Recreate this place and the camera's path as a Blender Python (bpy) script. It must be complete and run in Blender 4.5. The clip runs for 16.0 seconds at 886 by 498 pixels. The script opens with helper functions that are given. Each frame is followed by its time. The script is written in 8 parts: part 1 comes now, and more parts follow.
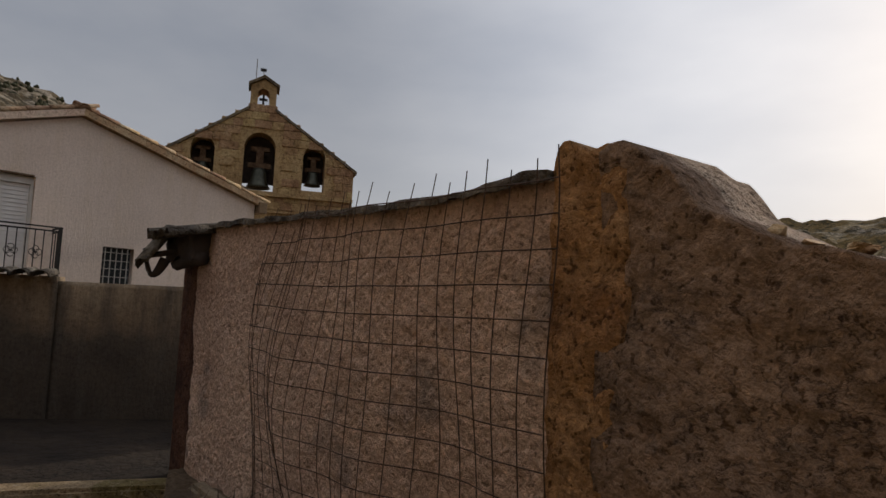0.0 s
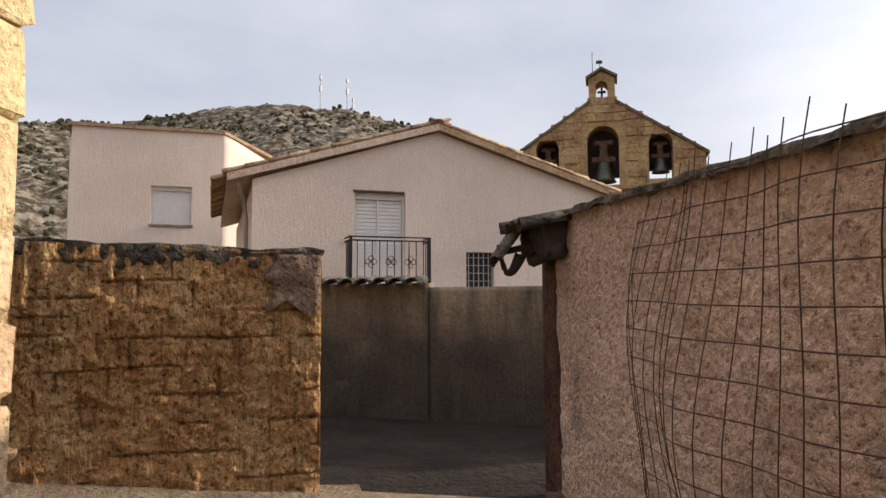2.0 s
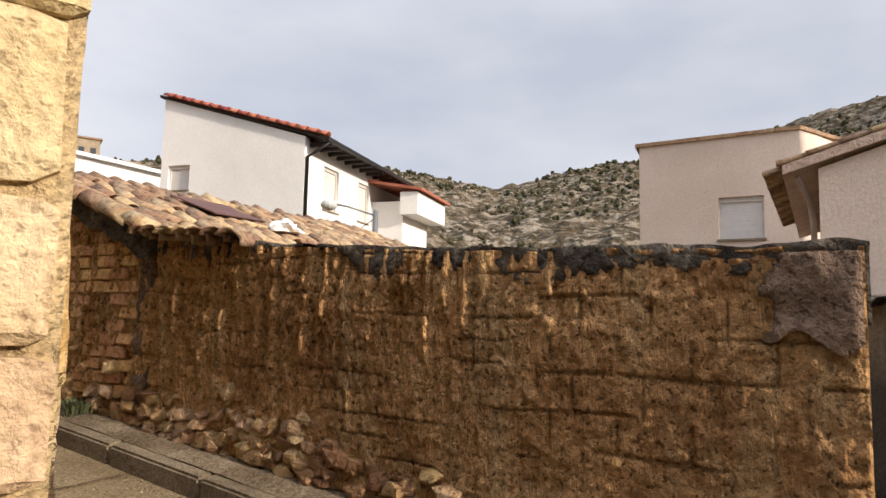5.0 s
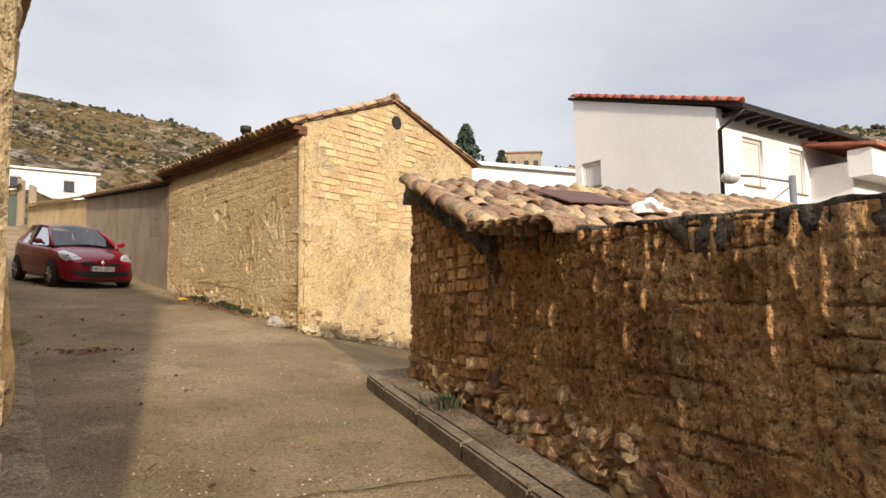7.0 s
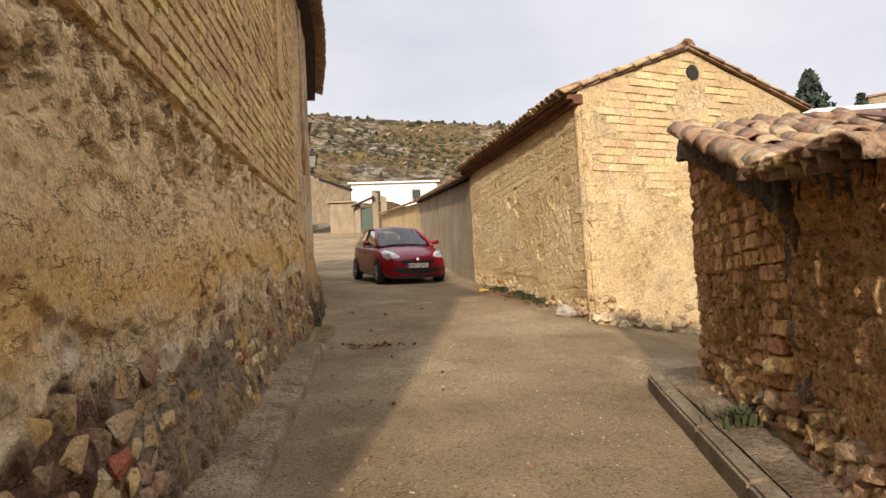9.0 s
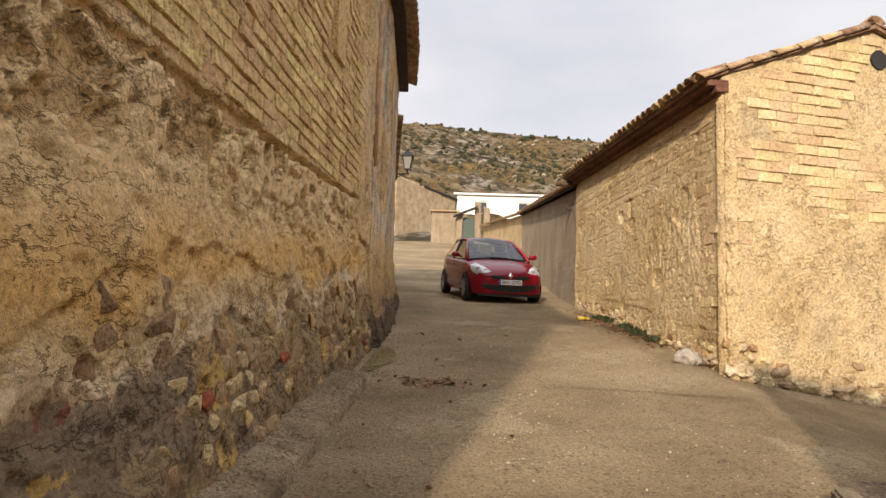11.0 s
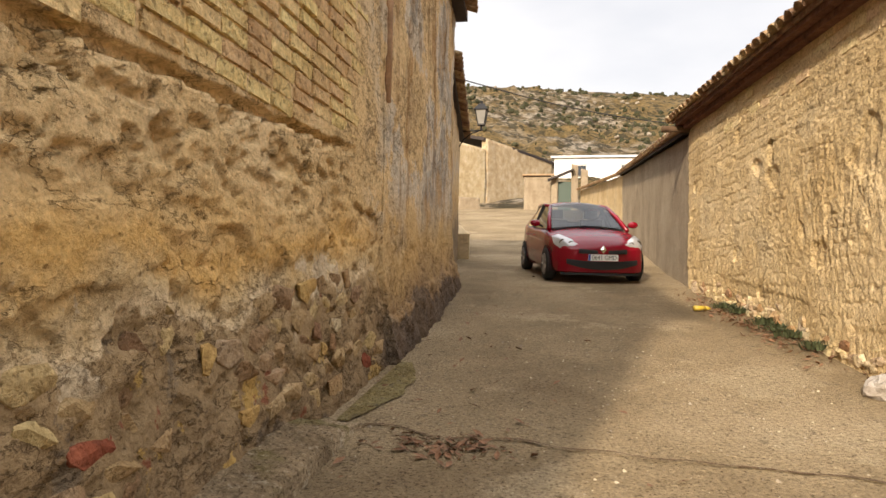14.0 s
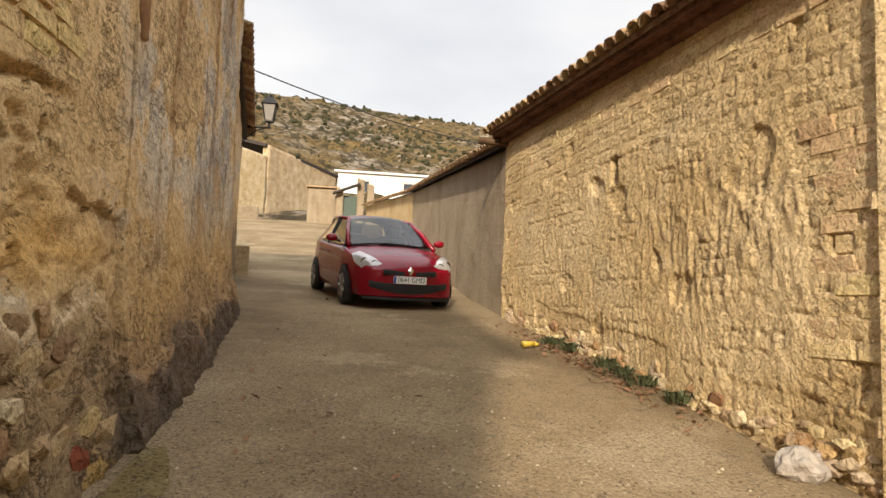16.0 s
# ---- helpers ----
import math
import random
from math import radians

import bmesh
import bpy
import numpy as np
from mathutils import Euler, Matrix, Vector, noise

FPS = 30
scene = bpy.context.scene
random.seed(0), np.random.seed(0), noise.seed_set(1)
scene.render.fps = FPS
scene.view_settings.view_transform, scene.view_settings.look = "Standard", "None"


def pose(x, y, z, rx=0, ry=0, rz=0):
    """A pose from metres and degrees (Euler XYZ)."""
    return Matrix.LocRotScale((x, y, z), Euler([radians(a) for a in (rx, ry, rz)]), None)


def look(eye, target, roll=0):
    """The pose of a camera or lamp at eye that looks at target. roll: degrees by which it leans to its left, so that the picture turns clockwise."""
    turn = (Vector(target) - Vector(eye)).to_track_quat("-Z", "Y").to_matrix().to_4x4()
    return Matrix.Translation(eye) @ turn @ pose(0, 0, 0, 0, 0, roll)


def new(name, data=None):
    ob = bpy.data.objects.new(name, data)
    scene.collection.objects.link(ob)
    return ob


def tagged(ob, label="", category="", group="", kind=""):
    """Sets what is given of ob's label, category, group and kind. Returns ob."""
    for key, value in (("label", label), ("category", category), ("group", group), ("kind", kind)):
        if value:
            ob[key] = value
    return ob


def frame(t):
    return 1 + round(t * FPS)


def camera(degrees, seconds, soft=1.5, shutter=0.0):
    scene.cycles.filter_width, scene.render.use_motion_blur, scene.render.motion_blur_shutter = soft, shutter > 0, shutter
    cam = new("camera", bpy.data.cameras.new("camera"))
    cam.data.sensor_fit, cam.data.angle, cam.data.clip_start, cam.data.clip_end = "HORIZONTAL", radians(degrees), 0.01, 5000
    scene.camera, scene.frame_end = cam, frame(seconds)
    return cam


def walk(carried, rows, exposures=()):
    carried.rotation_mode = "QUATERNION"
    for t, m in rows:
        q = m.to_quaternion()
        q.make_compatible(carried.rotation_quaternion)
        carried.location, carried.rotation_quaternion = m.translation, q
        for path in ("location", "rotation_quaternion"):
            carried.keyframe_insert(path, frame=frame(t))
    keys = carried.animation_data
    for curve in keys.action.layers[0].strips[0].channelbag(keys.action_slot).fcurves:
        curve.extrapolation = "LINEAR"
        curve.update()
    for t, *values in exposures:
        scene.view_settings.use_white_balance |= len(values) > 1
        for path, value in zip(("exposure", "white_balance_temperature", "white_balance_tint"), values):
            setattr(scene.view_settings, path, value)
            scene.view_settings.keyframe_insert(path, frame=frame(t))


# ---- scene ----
cam = camera(67.0, 16.0)
PATH = [
    (0, (0.154, -0.016, 1.464), (1.140, -1.747, 1.654), 2.5),
    (0.5, (0.196, -0.066, 1.445), (1.552, -1.537, 1.509), 2.1),
    (1, (0.385, -0.200, 1.430), (1.888, -1.518, 1.513), 0.1),
    (1.5, (0.618, -0.391, 1.438), (2.201, -1.611, 1.532), -3.1),
    (2, (0.905, -0.634, 1.463), (2.618, -1.659, 1.621), -0.3),
    (2.5, (1.233, -0.880, 1.465), (3.042, -1.712, 1.674), -0.4),
    (3, (1.513, -1.164, 1.437), (3.453, -1.618, 1.627), -3.2),
    (3.5, (1.750, -1.355, 1.437), (3.739, -1.520, 1.595), -1.5),
    (3.7, (1.861, -1.411, 1.431), (3.852, -1.467, 1.631), -1.2),
    (5.8, (2.775, -1.757, 1.52), (4.474, -0.71, 1.666), -0.9),
    (6, (2.879, -1.808, 1.508), (4.501, -0.648, 1.661), -1.9),
    (6.5, (3.188, -1.817, 1.536), (4.622, -0.432, 1.687), -0.8),
    (7, (3.436, -1.787, 1.509), (4.593, -0.165, 1.683), -0.8),
    (7.5, (3.737, -1.735, 1.52), (4.586, 0.069, 1.679), -3.7),
    (8, (4.018, -1.697, 1.53), (4.567, 0.223, 1.63), -0.9),
    (8.5, (4.24, -1.43, 1.503), (4.571, 0.538, 1.643), -1.5),
    (9, (4.494, -1.072, 1.508), (4.751, 0.904, 1.673), -3.1),
    (9.5, (4.703, -0.745, 1.539), (4.866, 1.244, 1.659), -0.8),
    (9.7, (4.778, -0.569, 1.547), (4.87, 1.424, 1.684), -0.5),
    (11.8, (4.961, 1.556, 1.799), (4.867, 3.542, 2.014), 1.1),
    (12, (4.99, 1.737, 1.84), (4.903, 3.728, 2.011), -0.5),
    (12.5, (5.023, 2.132, 1.875), (4.857, 4.121, 2.004), -0.7),
    (13, (5.174, 2.506, 1.883), (5.006, 4.493, 2.031), -0.2),
    (13.5, (5.282, 3.019, 1.956), (4.927, 4.986, 2.021), 1.0),
    (14, (5.312, 3.489, 1.983), (4.958, 5.455, 2.089), 1.2),
    (14.5, (5.306, 3.964, 2.067), (4.97, 5.93, 2.215), 1.9),
    (15, (5.154, 4.469, 2.066), (4.931, 6.453, 2.188), 1.2),
    (15.5, (5.027, 4.876, 2.055), (5.056, 6.873, 2.147), 0.4),
    (16, (4.935, 5.245, 2.137), (5.236, 7.215, 2.306), 2.1),
]
walk(cam, [(t, look(eye, target, roll)) for t, eye, target, roll in PATH],
     [(0.0, -1.05, 6500, 12), (0.5, -0.3, 6550, 14), (1.0, 0.0, 6550, 14), (2.0, 0.08, 6500, 14), (3.7, 0.08, 6550, 14), (6.0, 0.04, 6600, 13), (8.0, 0.0, 6700, 13), (9.0, 0.05, 6700, 14),
      (12.0, 0.06, 6800, 14), (12.5, 0.1, 6800, 14), (13.5, 0.38, 7050, 13), (14.5, 0.36, 7050, 12), (16.0, 0.24, 7000, 11)])
# ---- light ----
world = bpy.data.worlds.new("sky")
scene.world = world
world.use_nodes = True


def build_sky():
    nt = world.node_tree
    N, L = nt.nodes, nt.links
    bg = N["Background"]
    sky = N.new("ShaderNodeTexSky")
    sky.sky_type, sky.sun_disc = "NISHITA", False
    sky.sun_elevation, sky.sun_rotation = radians(20), radians(194.5)
    sky.air_density, sky.dust_density = 1.2, 2.0
    tc = N.new("ShaderNodeTexCoord")
    mp = N.new("ShaderNodeMapping")
    mp.inputs["Scale"].default_value = (1.0, 1.0, 2.6)
    n1 = N.new("ShaderNodeTexNoise")
    n1.inputs["Scale"].default_value, n1.inputs["Detail"].default_value = 1.6, 6
    n1.inputs["Roughness"].default_value = 0.5
    r1 = N.new("ShaderNodeValToRGB")
    r1.color_ramp.elements[0].position, r1.color_ramp.elements[0].color = 0.32, (5.3, 5.75, 6.6, 1)
    r1.color_ramp.elements[1].position, r1.color_ramp.elements[1].color = 0.68, (8.3, 8.5, 8.9, 1)
    mix = N.new("ShaderNodeMix")
    mix.data_type = "RGBA"
    mix.inputs["Factor"].default_value = 0.86
    L.new(tc.outputs["Generated"], mp.inputs["Vector"])
    L.new(mp.outputs["Vector"], n1.inputs["Vector"])
    L.new(n1.outputs["Fac"], r1.inputs["Fac"])
    L.new(sky.outputs["Color"], mix.inputs["A"])
    L.new(r1.outputs["Color"], mix.inputs["B"])
    # an overcast sky is brighter overhead than near the horizon
    sep = N.new("ShaderNodeSeparateXYZ")
    L.new(tc.outputs["Generated"], sep.inputs[0])
    up = N.new("ShaderNodeMapRange")
    up.interpolation_type = "SMOOTHSTEP"
    for k, v in zip(("From Min", "From Max", "To Min", "To Max"), (0.38, 1.0, 1.0, 2.5)):
        up.inputs[k].default_value = v
    L.new(sep.outputs["Z"], up.inputs["Value"])
    gain = N.new("ShaderNodeVectorMath")
    gain.operation = "SCALE"
    L.new(mix.outputs["Result"], gain.inputs[0])
    L.new(up.outputs["Result"], gain.inputs["Scale"])
    # thinner bright cloud round the veiled sun
    near = N.new("ShaderNodeVectorMath")
    near.operation = "DOT_PRODUCT"
    L.new(tc.outputs["Generated"], near.inputs[0])
    near.inputs[1].default_value = (-0.235, -0.91, 0.342)
    halo = N.new("ShaderNodeMapRange")
    halo.interpolation_type = "SMOOTHSTEP"
    for k, v in zip(("From Min", "From Max", "To Min", "To Max"), (0.6, 1.0, 1.0, 1.8)):
        halo.inputs[k].default_value = v
    L.new(near.outputs["Value"], halo.inputs["Value"])
    glow = N.new("ShaderNodeVectorMath")
    glow.operation = "SCALE"
    L.new(gain.outputs["Vector"], glow.inputs[0])
    L.new(halo.outputs["Result"], glow.inputs["Scale"])
    L.new(glow.outputs["Vector"], bg.inputs["Color"])
    bg.inputs["Strength"].default_value = 0.108


build_sky()
sun = new("sun", bpy.data.lights.new("sun", "SUN"))
sun.data.energy, sun.data.angle, sun.data.color = 5.0, radians(1.6), (1.0, 0.9, 0.74)
sun.matrix_world = look((0, 0, 0), (0.24 * 0.94, 0.971 * 0.94, -0.35))

# ---- materials ----


def mat(name):
    m = bpy.data.materials.new(name)
    m.use_nodes = True
    return m, m.node_tree.nodes, m.node_tree.links, m.node_tree.nodes["Principled BSDF"]


def ramp(N, L, fac, stops):
    r = N.new("ShaderNodeValToRGB")
    e = r.color_ramp.elements
    while len(e) < len(stops):
        e.new(0.5)
    for el, (p, c) in zip(e, stops):
        el.position, el.color = p, (*c, 1)
    L.new(fac, r.inputs["Fac"])
    return r.outputs["Color"]


def blend(N, L, kind, fac, a, b):
    x = N.new("ShaderNodeMix")
    x.data_type, x.blend_type = "RGBA", kind
    if isinstance(fac, (int, float)):
        x.inputs["Factor"].default_value = fac
    else:
        L.new(fac, x.inputs["Factor"])
    for s, v in (("A", a), ("B", b)):
        if isinstance(v, tuple):
            x.inputs[s].default_value = (*v, 1)
        else:
            L.new(v, x.inputs[s])
    return x.outputs["Result"]


def noise_at(N, L, vec, scale, detail=5, rough=0.6, stretch=None):
    if stretch:
        mp = N.new("ShaderNodeMapping")
        mp.inputs["Scale"].default_value = stretch
        L.new(vec, mp.inputs["Vector"])
        vec = mp.outputs["Vector"]
    n = N.new("ShaderNodeTexNoise")
    n.inputs["Scale"].default_value, n.inputs["Detail"].default_value = scale, detail
    n.inputs["Roughness"].default_value = rough
    L.new(vec, n.inputs["Vector"])
    return n.outputs["Fac"]


def maths(N, L, op, a, b):
    m = N.new("ShaderNodeMath")
    m.operation = op
    for i, v in enumerate((a, b)):
        if isinstance(v, (int, float)):
            m.inputs[i].default_value = v
        else:
            L.new(v, m.inputs[i])
    return m.outputs[0]


def fissures(N, L, pos, scale, width, stretch=(1, 1, 1.7)):
    """0 in thin broken cracks round flakes, 1 elsewhere."""
    n = noise_at(N, L, pos, scale, 6, 0.62, stretch)
    line = ramp(N, L, n, [(0.5 - width, (1, 1, 1)), (0.5 - width * 0.3, (0, 0, 0)), (0.5 + width * 0.3, (0, 0, 0)), (0.5 + width, (1, 1, 1))])
    some = ramp(N, L, noise_at(N, L, pos, scale * 0.35, 4, 0.6), [(0.47, (0, 0, 0)), (0.53, (1, 1, 1))])
    return maths(N, L, "MAXIMUM", line, some)


def earth(name, cols, big=0.9, fine=16.0, bump=0.5, dist=0.02, rough=0.95, streak=None, spots=None, patch=None, piece=0.0, level=None, spall=0.0, crack=0.0):
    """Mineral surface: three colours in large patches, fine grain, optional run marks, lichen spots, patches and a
    height-bound colour band (level: a, b, stops by metres above the line z = a + b * y); spall: flaked skin with
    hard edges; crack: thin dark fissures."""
    m, N, L, p = mat(name)
    pos = N.new("ShaderNodeNewGeometry").outputs["Position"]
    f1 = noise_at(N, L, pos, big, 6, 0.62)
    f2 = noise_at(N, L, pos, fine, 6, 0.7)
    col = ramp(N, L, f1, [(0.34, cols[0]), (0.5, cols[1]), (0.66, cols[2])])
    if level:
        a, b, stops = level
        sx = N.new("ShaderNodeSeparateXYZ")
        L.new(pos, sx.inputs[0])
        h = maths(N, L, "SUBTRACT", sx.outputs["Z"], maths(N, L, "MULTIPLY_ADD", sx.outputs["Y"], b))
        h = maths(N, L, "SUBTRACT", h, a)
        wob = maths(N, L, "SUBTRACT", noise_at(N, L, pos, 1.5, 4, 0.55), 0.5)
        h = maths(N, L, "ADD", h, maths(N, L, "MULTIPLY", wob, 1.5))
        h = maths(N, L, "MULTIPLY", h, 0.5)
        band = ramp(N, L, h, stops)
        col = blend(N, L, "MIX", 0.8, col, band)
    if streak:
        f3 = noise_at(N, L, pos, 5.0, 5, 0.6, (1, 1, 0.12))
        s = ramp(N, L, f3, [(0.48, (0, 0, 0)), (0.68, (1, 1, 1))])
        col = blend(N, L, "MIX", maths(N, L, "MULTIPLY", s, 0.75), col, streak)
    if patch:
        f4 = noise_at(N, L, pos, patch[1], 6, 0.6)
        s = ramp(N, L, f4, [(patch[2], (0, 0, 0)), (patch[2] + 0.05, (1, 1, 1))])
        col = blend(N, L, "MIX", maths(N, L, "MULTIPLY", s, 0.85), col, patch[0])
    if spots:
        f5 = noise_at(N, L, pos, 9.0, 7, 0.75)
        s = ramp(N, L, f5, [(0.56, (0, 0, 0)), (0.64, (1, 1, 1))])
        col = blend(N, L, "MIX", maths(N, L, "MULTIPLY", s, 0.8), col, spots)
    g = ramp(N, L, f2, [(0.3, (0.6, 0.57, 0.54)), (0.5, (1.0, 1.0, 1.0)), (0.68, (1.25, 1.25, 1.25))])
    col = blend(N, L, "MULTIPLY", min(1.0, 0.12 + 1.1 * bump), col, g)
    pits = ramp(N, L, noise_at(N, L, pos, fine * 1.3, 2, 0.5), [(0.33, (0.42, 0.38, 0.34)), (0.4, (1, 1, 1)), (0.62, (1, 1, 1)), (0.68, (1.3, 1.3, 1.3))])
    col = blend(N, L, "MULTIPLY", min(1.0, bump * bump * 1.4), col, pits)
    if piece:
        oi = N.new("ShaderNodeObjectInfo")
        isl = N.new("ShaderNodeNewGeometry")
        r = maths(N, L, "FRACT", maths(N, L, "ADD", oi.outputs["Random"], isl.outputs["Random Per Island"]), 0)
        hs = N.new("ShaderNodeHueSaturation")
        L.new(maths(N, L, "MULTIPLY_ADD", r, piece * 2), hs.inputs["Value"])
        hs.inputs["Value"].links[0].from_node.inputs[2].default_value = 1 - piece
        L.new(maths(N, L, "MULTIPLY_ADD", r, 0.03), hs.inputs["Hue"])
        hs.inputs["Hue"].links[0].from_node.inputs[2].default_value = 0.485
        L.new(col, hs.inputs["Color"])
        col = hs.outputs["Color"]
    extra = []
    if spall:
        warp = noise_at(N, L, pos, 2.6, 9, 0.68)
        st1 = ramp(N, L, warp, [(0.47, (0, 0, 0)), (0.485, (1, 1, 1))])
        st2 = ramp(N, L, noise_at(N, L, pos, 7.5, 7, 0.62), [(0.415, (0, 0, 0)), (0.435, (1, 1, 1))])
        col = blend(N, L, "MULTIPLY", spall * 0.5, col, ramp(N, L, st1, [(0.0, (0.72, 0.68, 0.63)), (1.0, (1.06, 1.06, 1.06))]))
        col = blend(N, L, "MULTIPLY", spall * 0.8, col, ramp(N, L, st2, [(0.0, (0.5, 0.45, 0.4)), (1.0, (1.03, 1.03, 1.03))]))
        extra += [(st1, 0.5 * spall), (st2, 0.6 * spall)]
    if crack:
        fis = fissures(N, L, pos, 6.0, 0.016)
        col = blend(N, L, "MULTIPLY", crack, col, ramp(N, L, fis, [(0.0, (0.3, 0.25, 0.2)), (1.0, (1, 1, 1))]))
        extra += [(fis, 0.6 * crack)]
    L.new(col, p.inputs["Base Color"])
    p.inputs["Roughness"].default_value = rough
    p.inputs["Specular IOR Level"].default_value = 0.2
    bp = N.new("ShaderNodeBump")
    bp.inputs["Strength"].default_value, bp.inputs["Distance"].default_value = min(1.0, bump * 1.2), dist * 1.9
    lump = noise_at(N, L, pos, fine * 0.8, 6, 0.62)
    pock = ramp(N, L, noise_at(N, L, pos, fine * 1.3, 2, 0.5), [(0.3, (0, 0, 0)), (0.44, (1, 1, 1))])
    height = maths(N, L, "ADD", maths(N, L, "MULTIPLY", lump, 1.6), maths(N, L, "MULTIPLY", pock, 0.22))
    height = maths(N, L, "ADD", height, maths(N, L, "MULTIPLY", f2, 0.3))
    if streak:
        cut = noise_at(N, L, pos, 26.0, 5, 0.62, (1, 1, 0.22))
        height = maths(N, L, "ADD", height, maths(N, L, "MULTIPLY", cut, 2.2))
    for fac, amount in extra:
        height = maths(N, L, "ADD", height, maths(N, L, "MULTIPLY", fac, amount))
    L.new(height, bp.inputs["Height"])
    L.new(bp.outputs["Normal"], p.inputs["Normal"])
    return m


def plain(name, color, rough=0.6, metal=0.0, vary=0.12, scale=6.0, bump=0.0, coat=0.0):
    m, N, L, p = mat(name)
    pos = N.new("ShaderNodeNewGeometry").outputs["Position"]
    f = noise_at(N, L, pos, scale, 5, 0.65)
    c = ramp(N, L, f, [(0.3, tuple(v * (1 - vary) for v in color)), (0.7, tuple(min(1, v * (1 + vary)) for v in color))])
    L.new(c, p.inputs["Base Color"])
    p.inputs["Roughness"].default_value, p.inputs["Metallic"].default_value = rough, metal
    p.inputs["Coat Weight"].default_value = coat
    if bump:
        bp = N.new("ShaderNodeBump")
        bp.inputs["Strength"].default_value, bp.inputs["Distance"].default_value = bump, 0.01
        L.new(noise_at(N, L, pos, scale * 8, 5, 0.7), bp.inputs["Height"])
        L.new(bp.outputs["Normal"], p.inputs["Normal"])
    return m


M_ADOBE_BROWN = earth("brown_adobe", [(0.46, 0.235, 0.096), (0.63, 0.35, 0.148), (0.75, 0.455, 0.21)], 1.5, 24, 0.9, 0.03,
                      streak=(0.68, 0.46, 0.23), patch=((0.22, 0.12, 0.06), 1.1, 0.69), spall=0.15, crack=0.3)
M_BRICK_BROWN = earth("brown_adobe_brick", [(0.43, 0.235, 0.105), (0.56, 0.325, 0.155), (0.66, 0.41, 0.205)], 2.5, 22, 0.7, 0.02, piece=0.18)
M_CAP = earth("lichen_cement", [(0.053, 0.044, 0.036), (0.105, 0.087, 0.069), (0.195, 0.167, 0.131)], 3.0, 14, 1.0, 0.04, spots=(0.19, 0.17, 0.14))
M_RUBBLE = earth("rubble_stone", [(0.27, 0.15, 0.07), (0.37, 0.23, 0.115), (0.44, 0.32, 0.2)], 2.0, 18, 0.7, 0.02, piece=0.25)
M_RUBBLE_LIGHT = earth("pale_rubble_stone", [(0.42, 0.3, 0.165), (0.52, 0.4, 0.24), (0.6, 0.49, 0.34)], 2.0, 18, 0.7, 0.02, piece=0.25)
M_YELLOW = earth("yellow_adobe", [(0.5, 0.36, 0.185), (0.57, 0.425, 0.235), (0.63, 0.485, 0.29)], 0.8, 34, 0.65, 0.016, patch=((0.53, 0.41, 0.245), 0.9, 0.58), spall=0.3, crack=0.6)
M_YELLOW_BRICK = earth("yellow_adobe_brick", [(0.51, 0.37, 0.195), (0.58, 0.43, 0.24), (0.63, 0.485, 0.29)], 2.0, 30, 0.6, 0.014, piece=0.08)


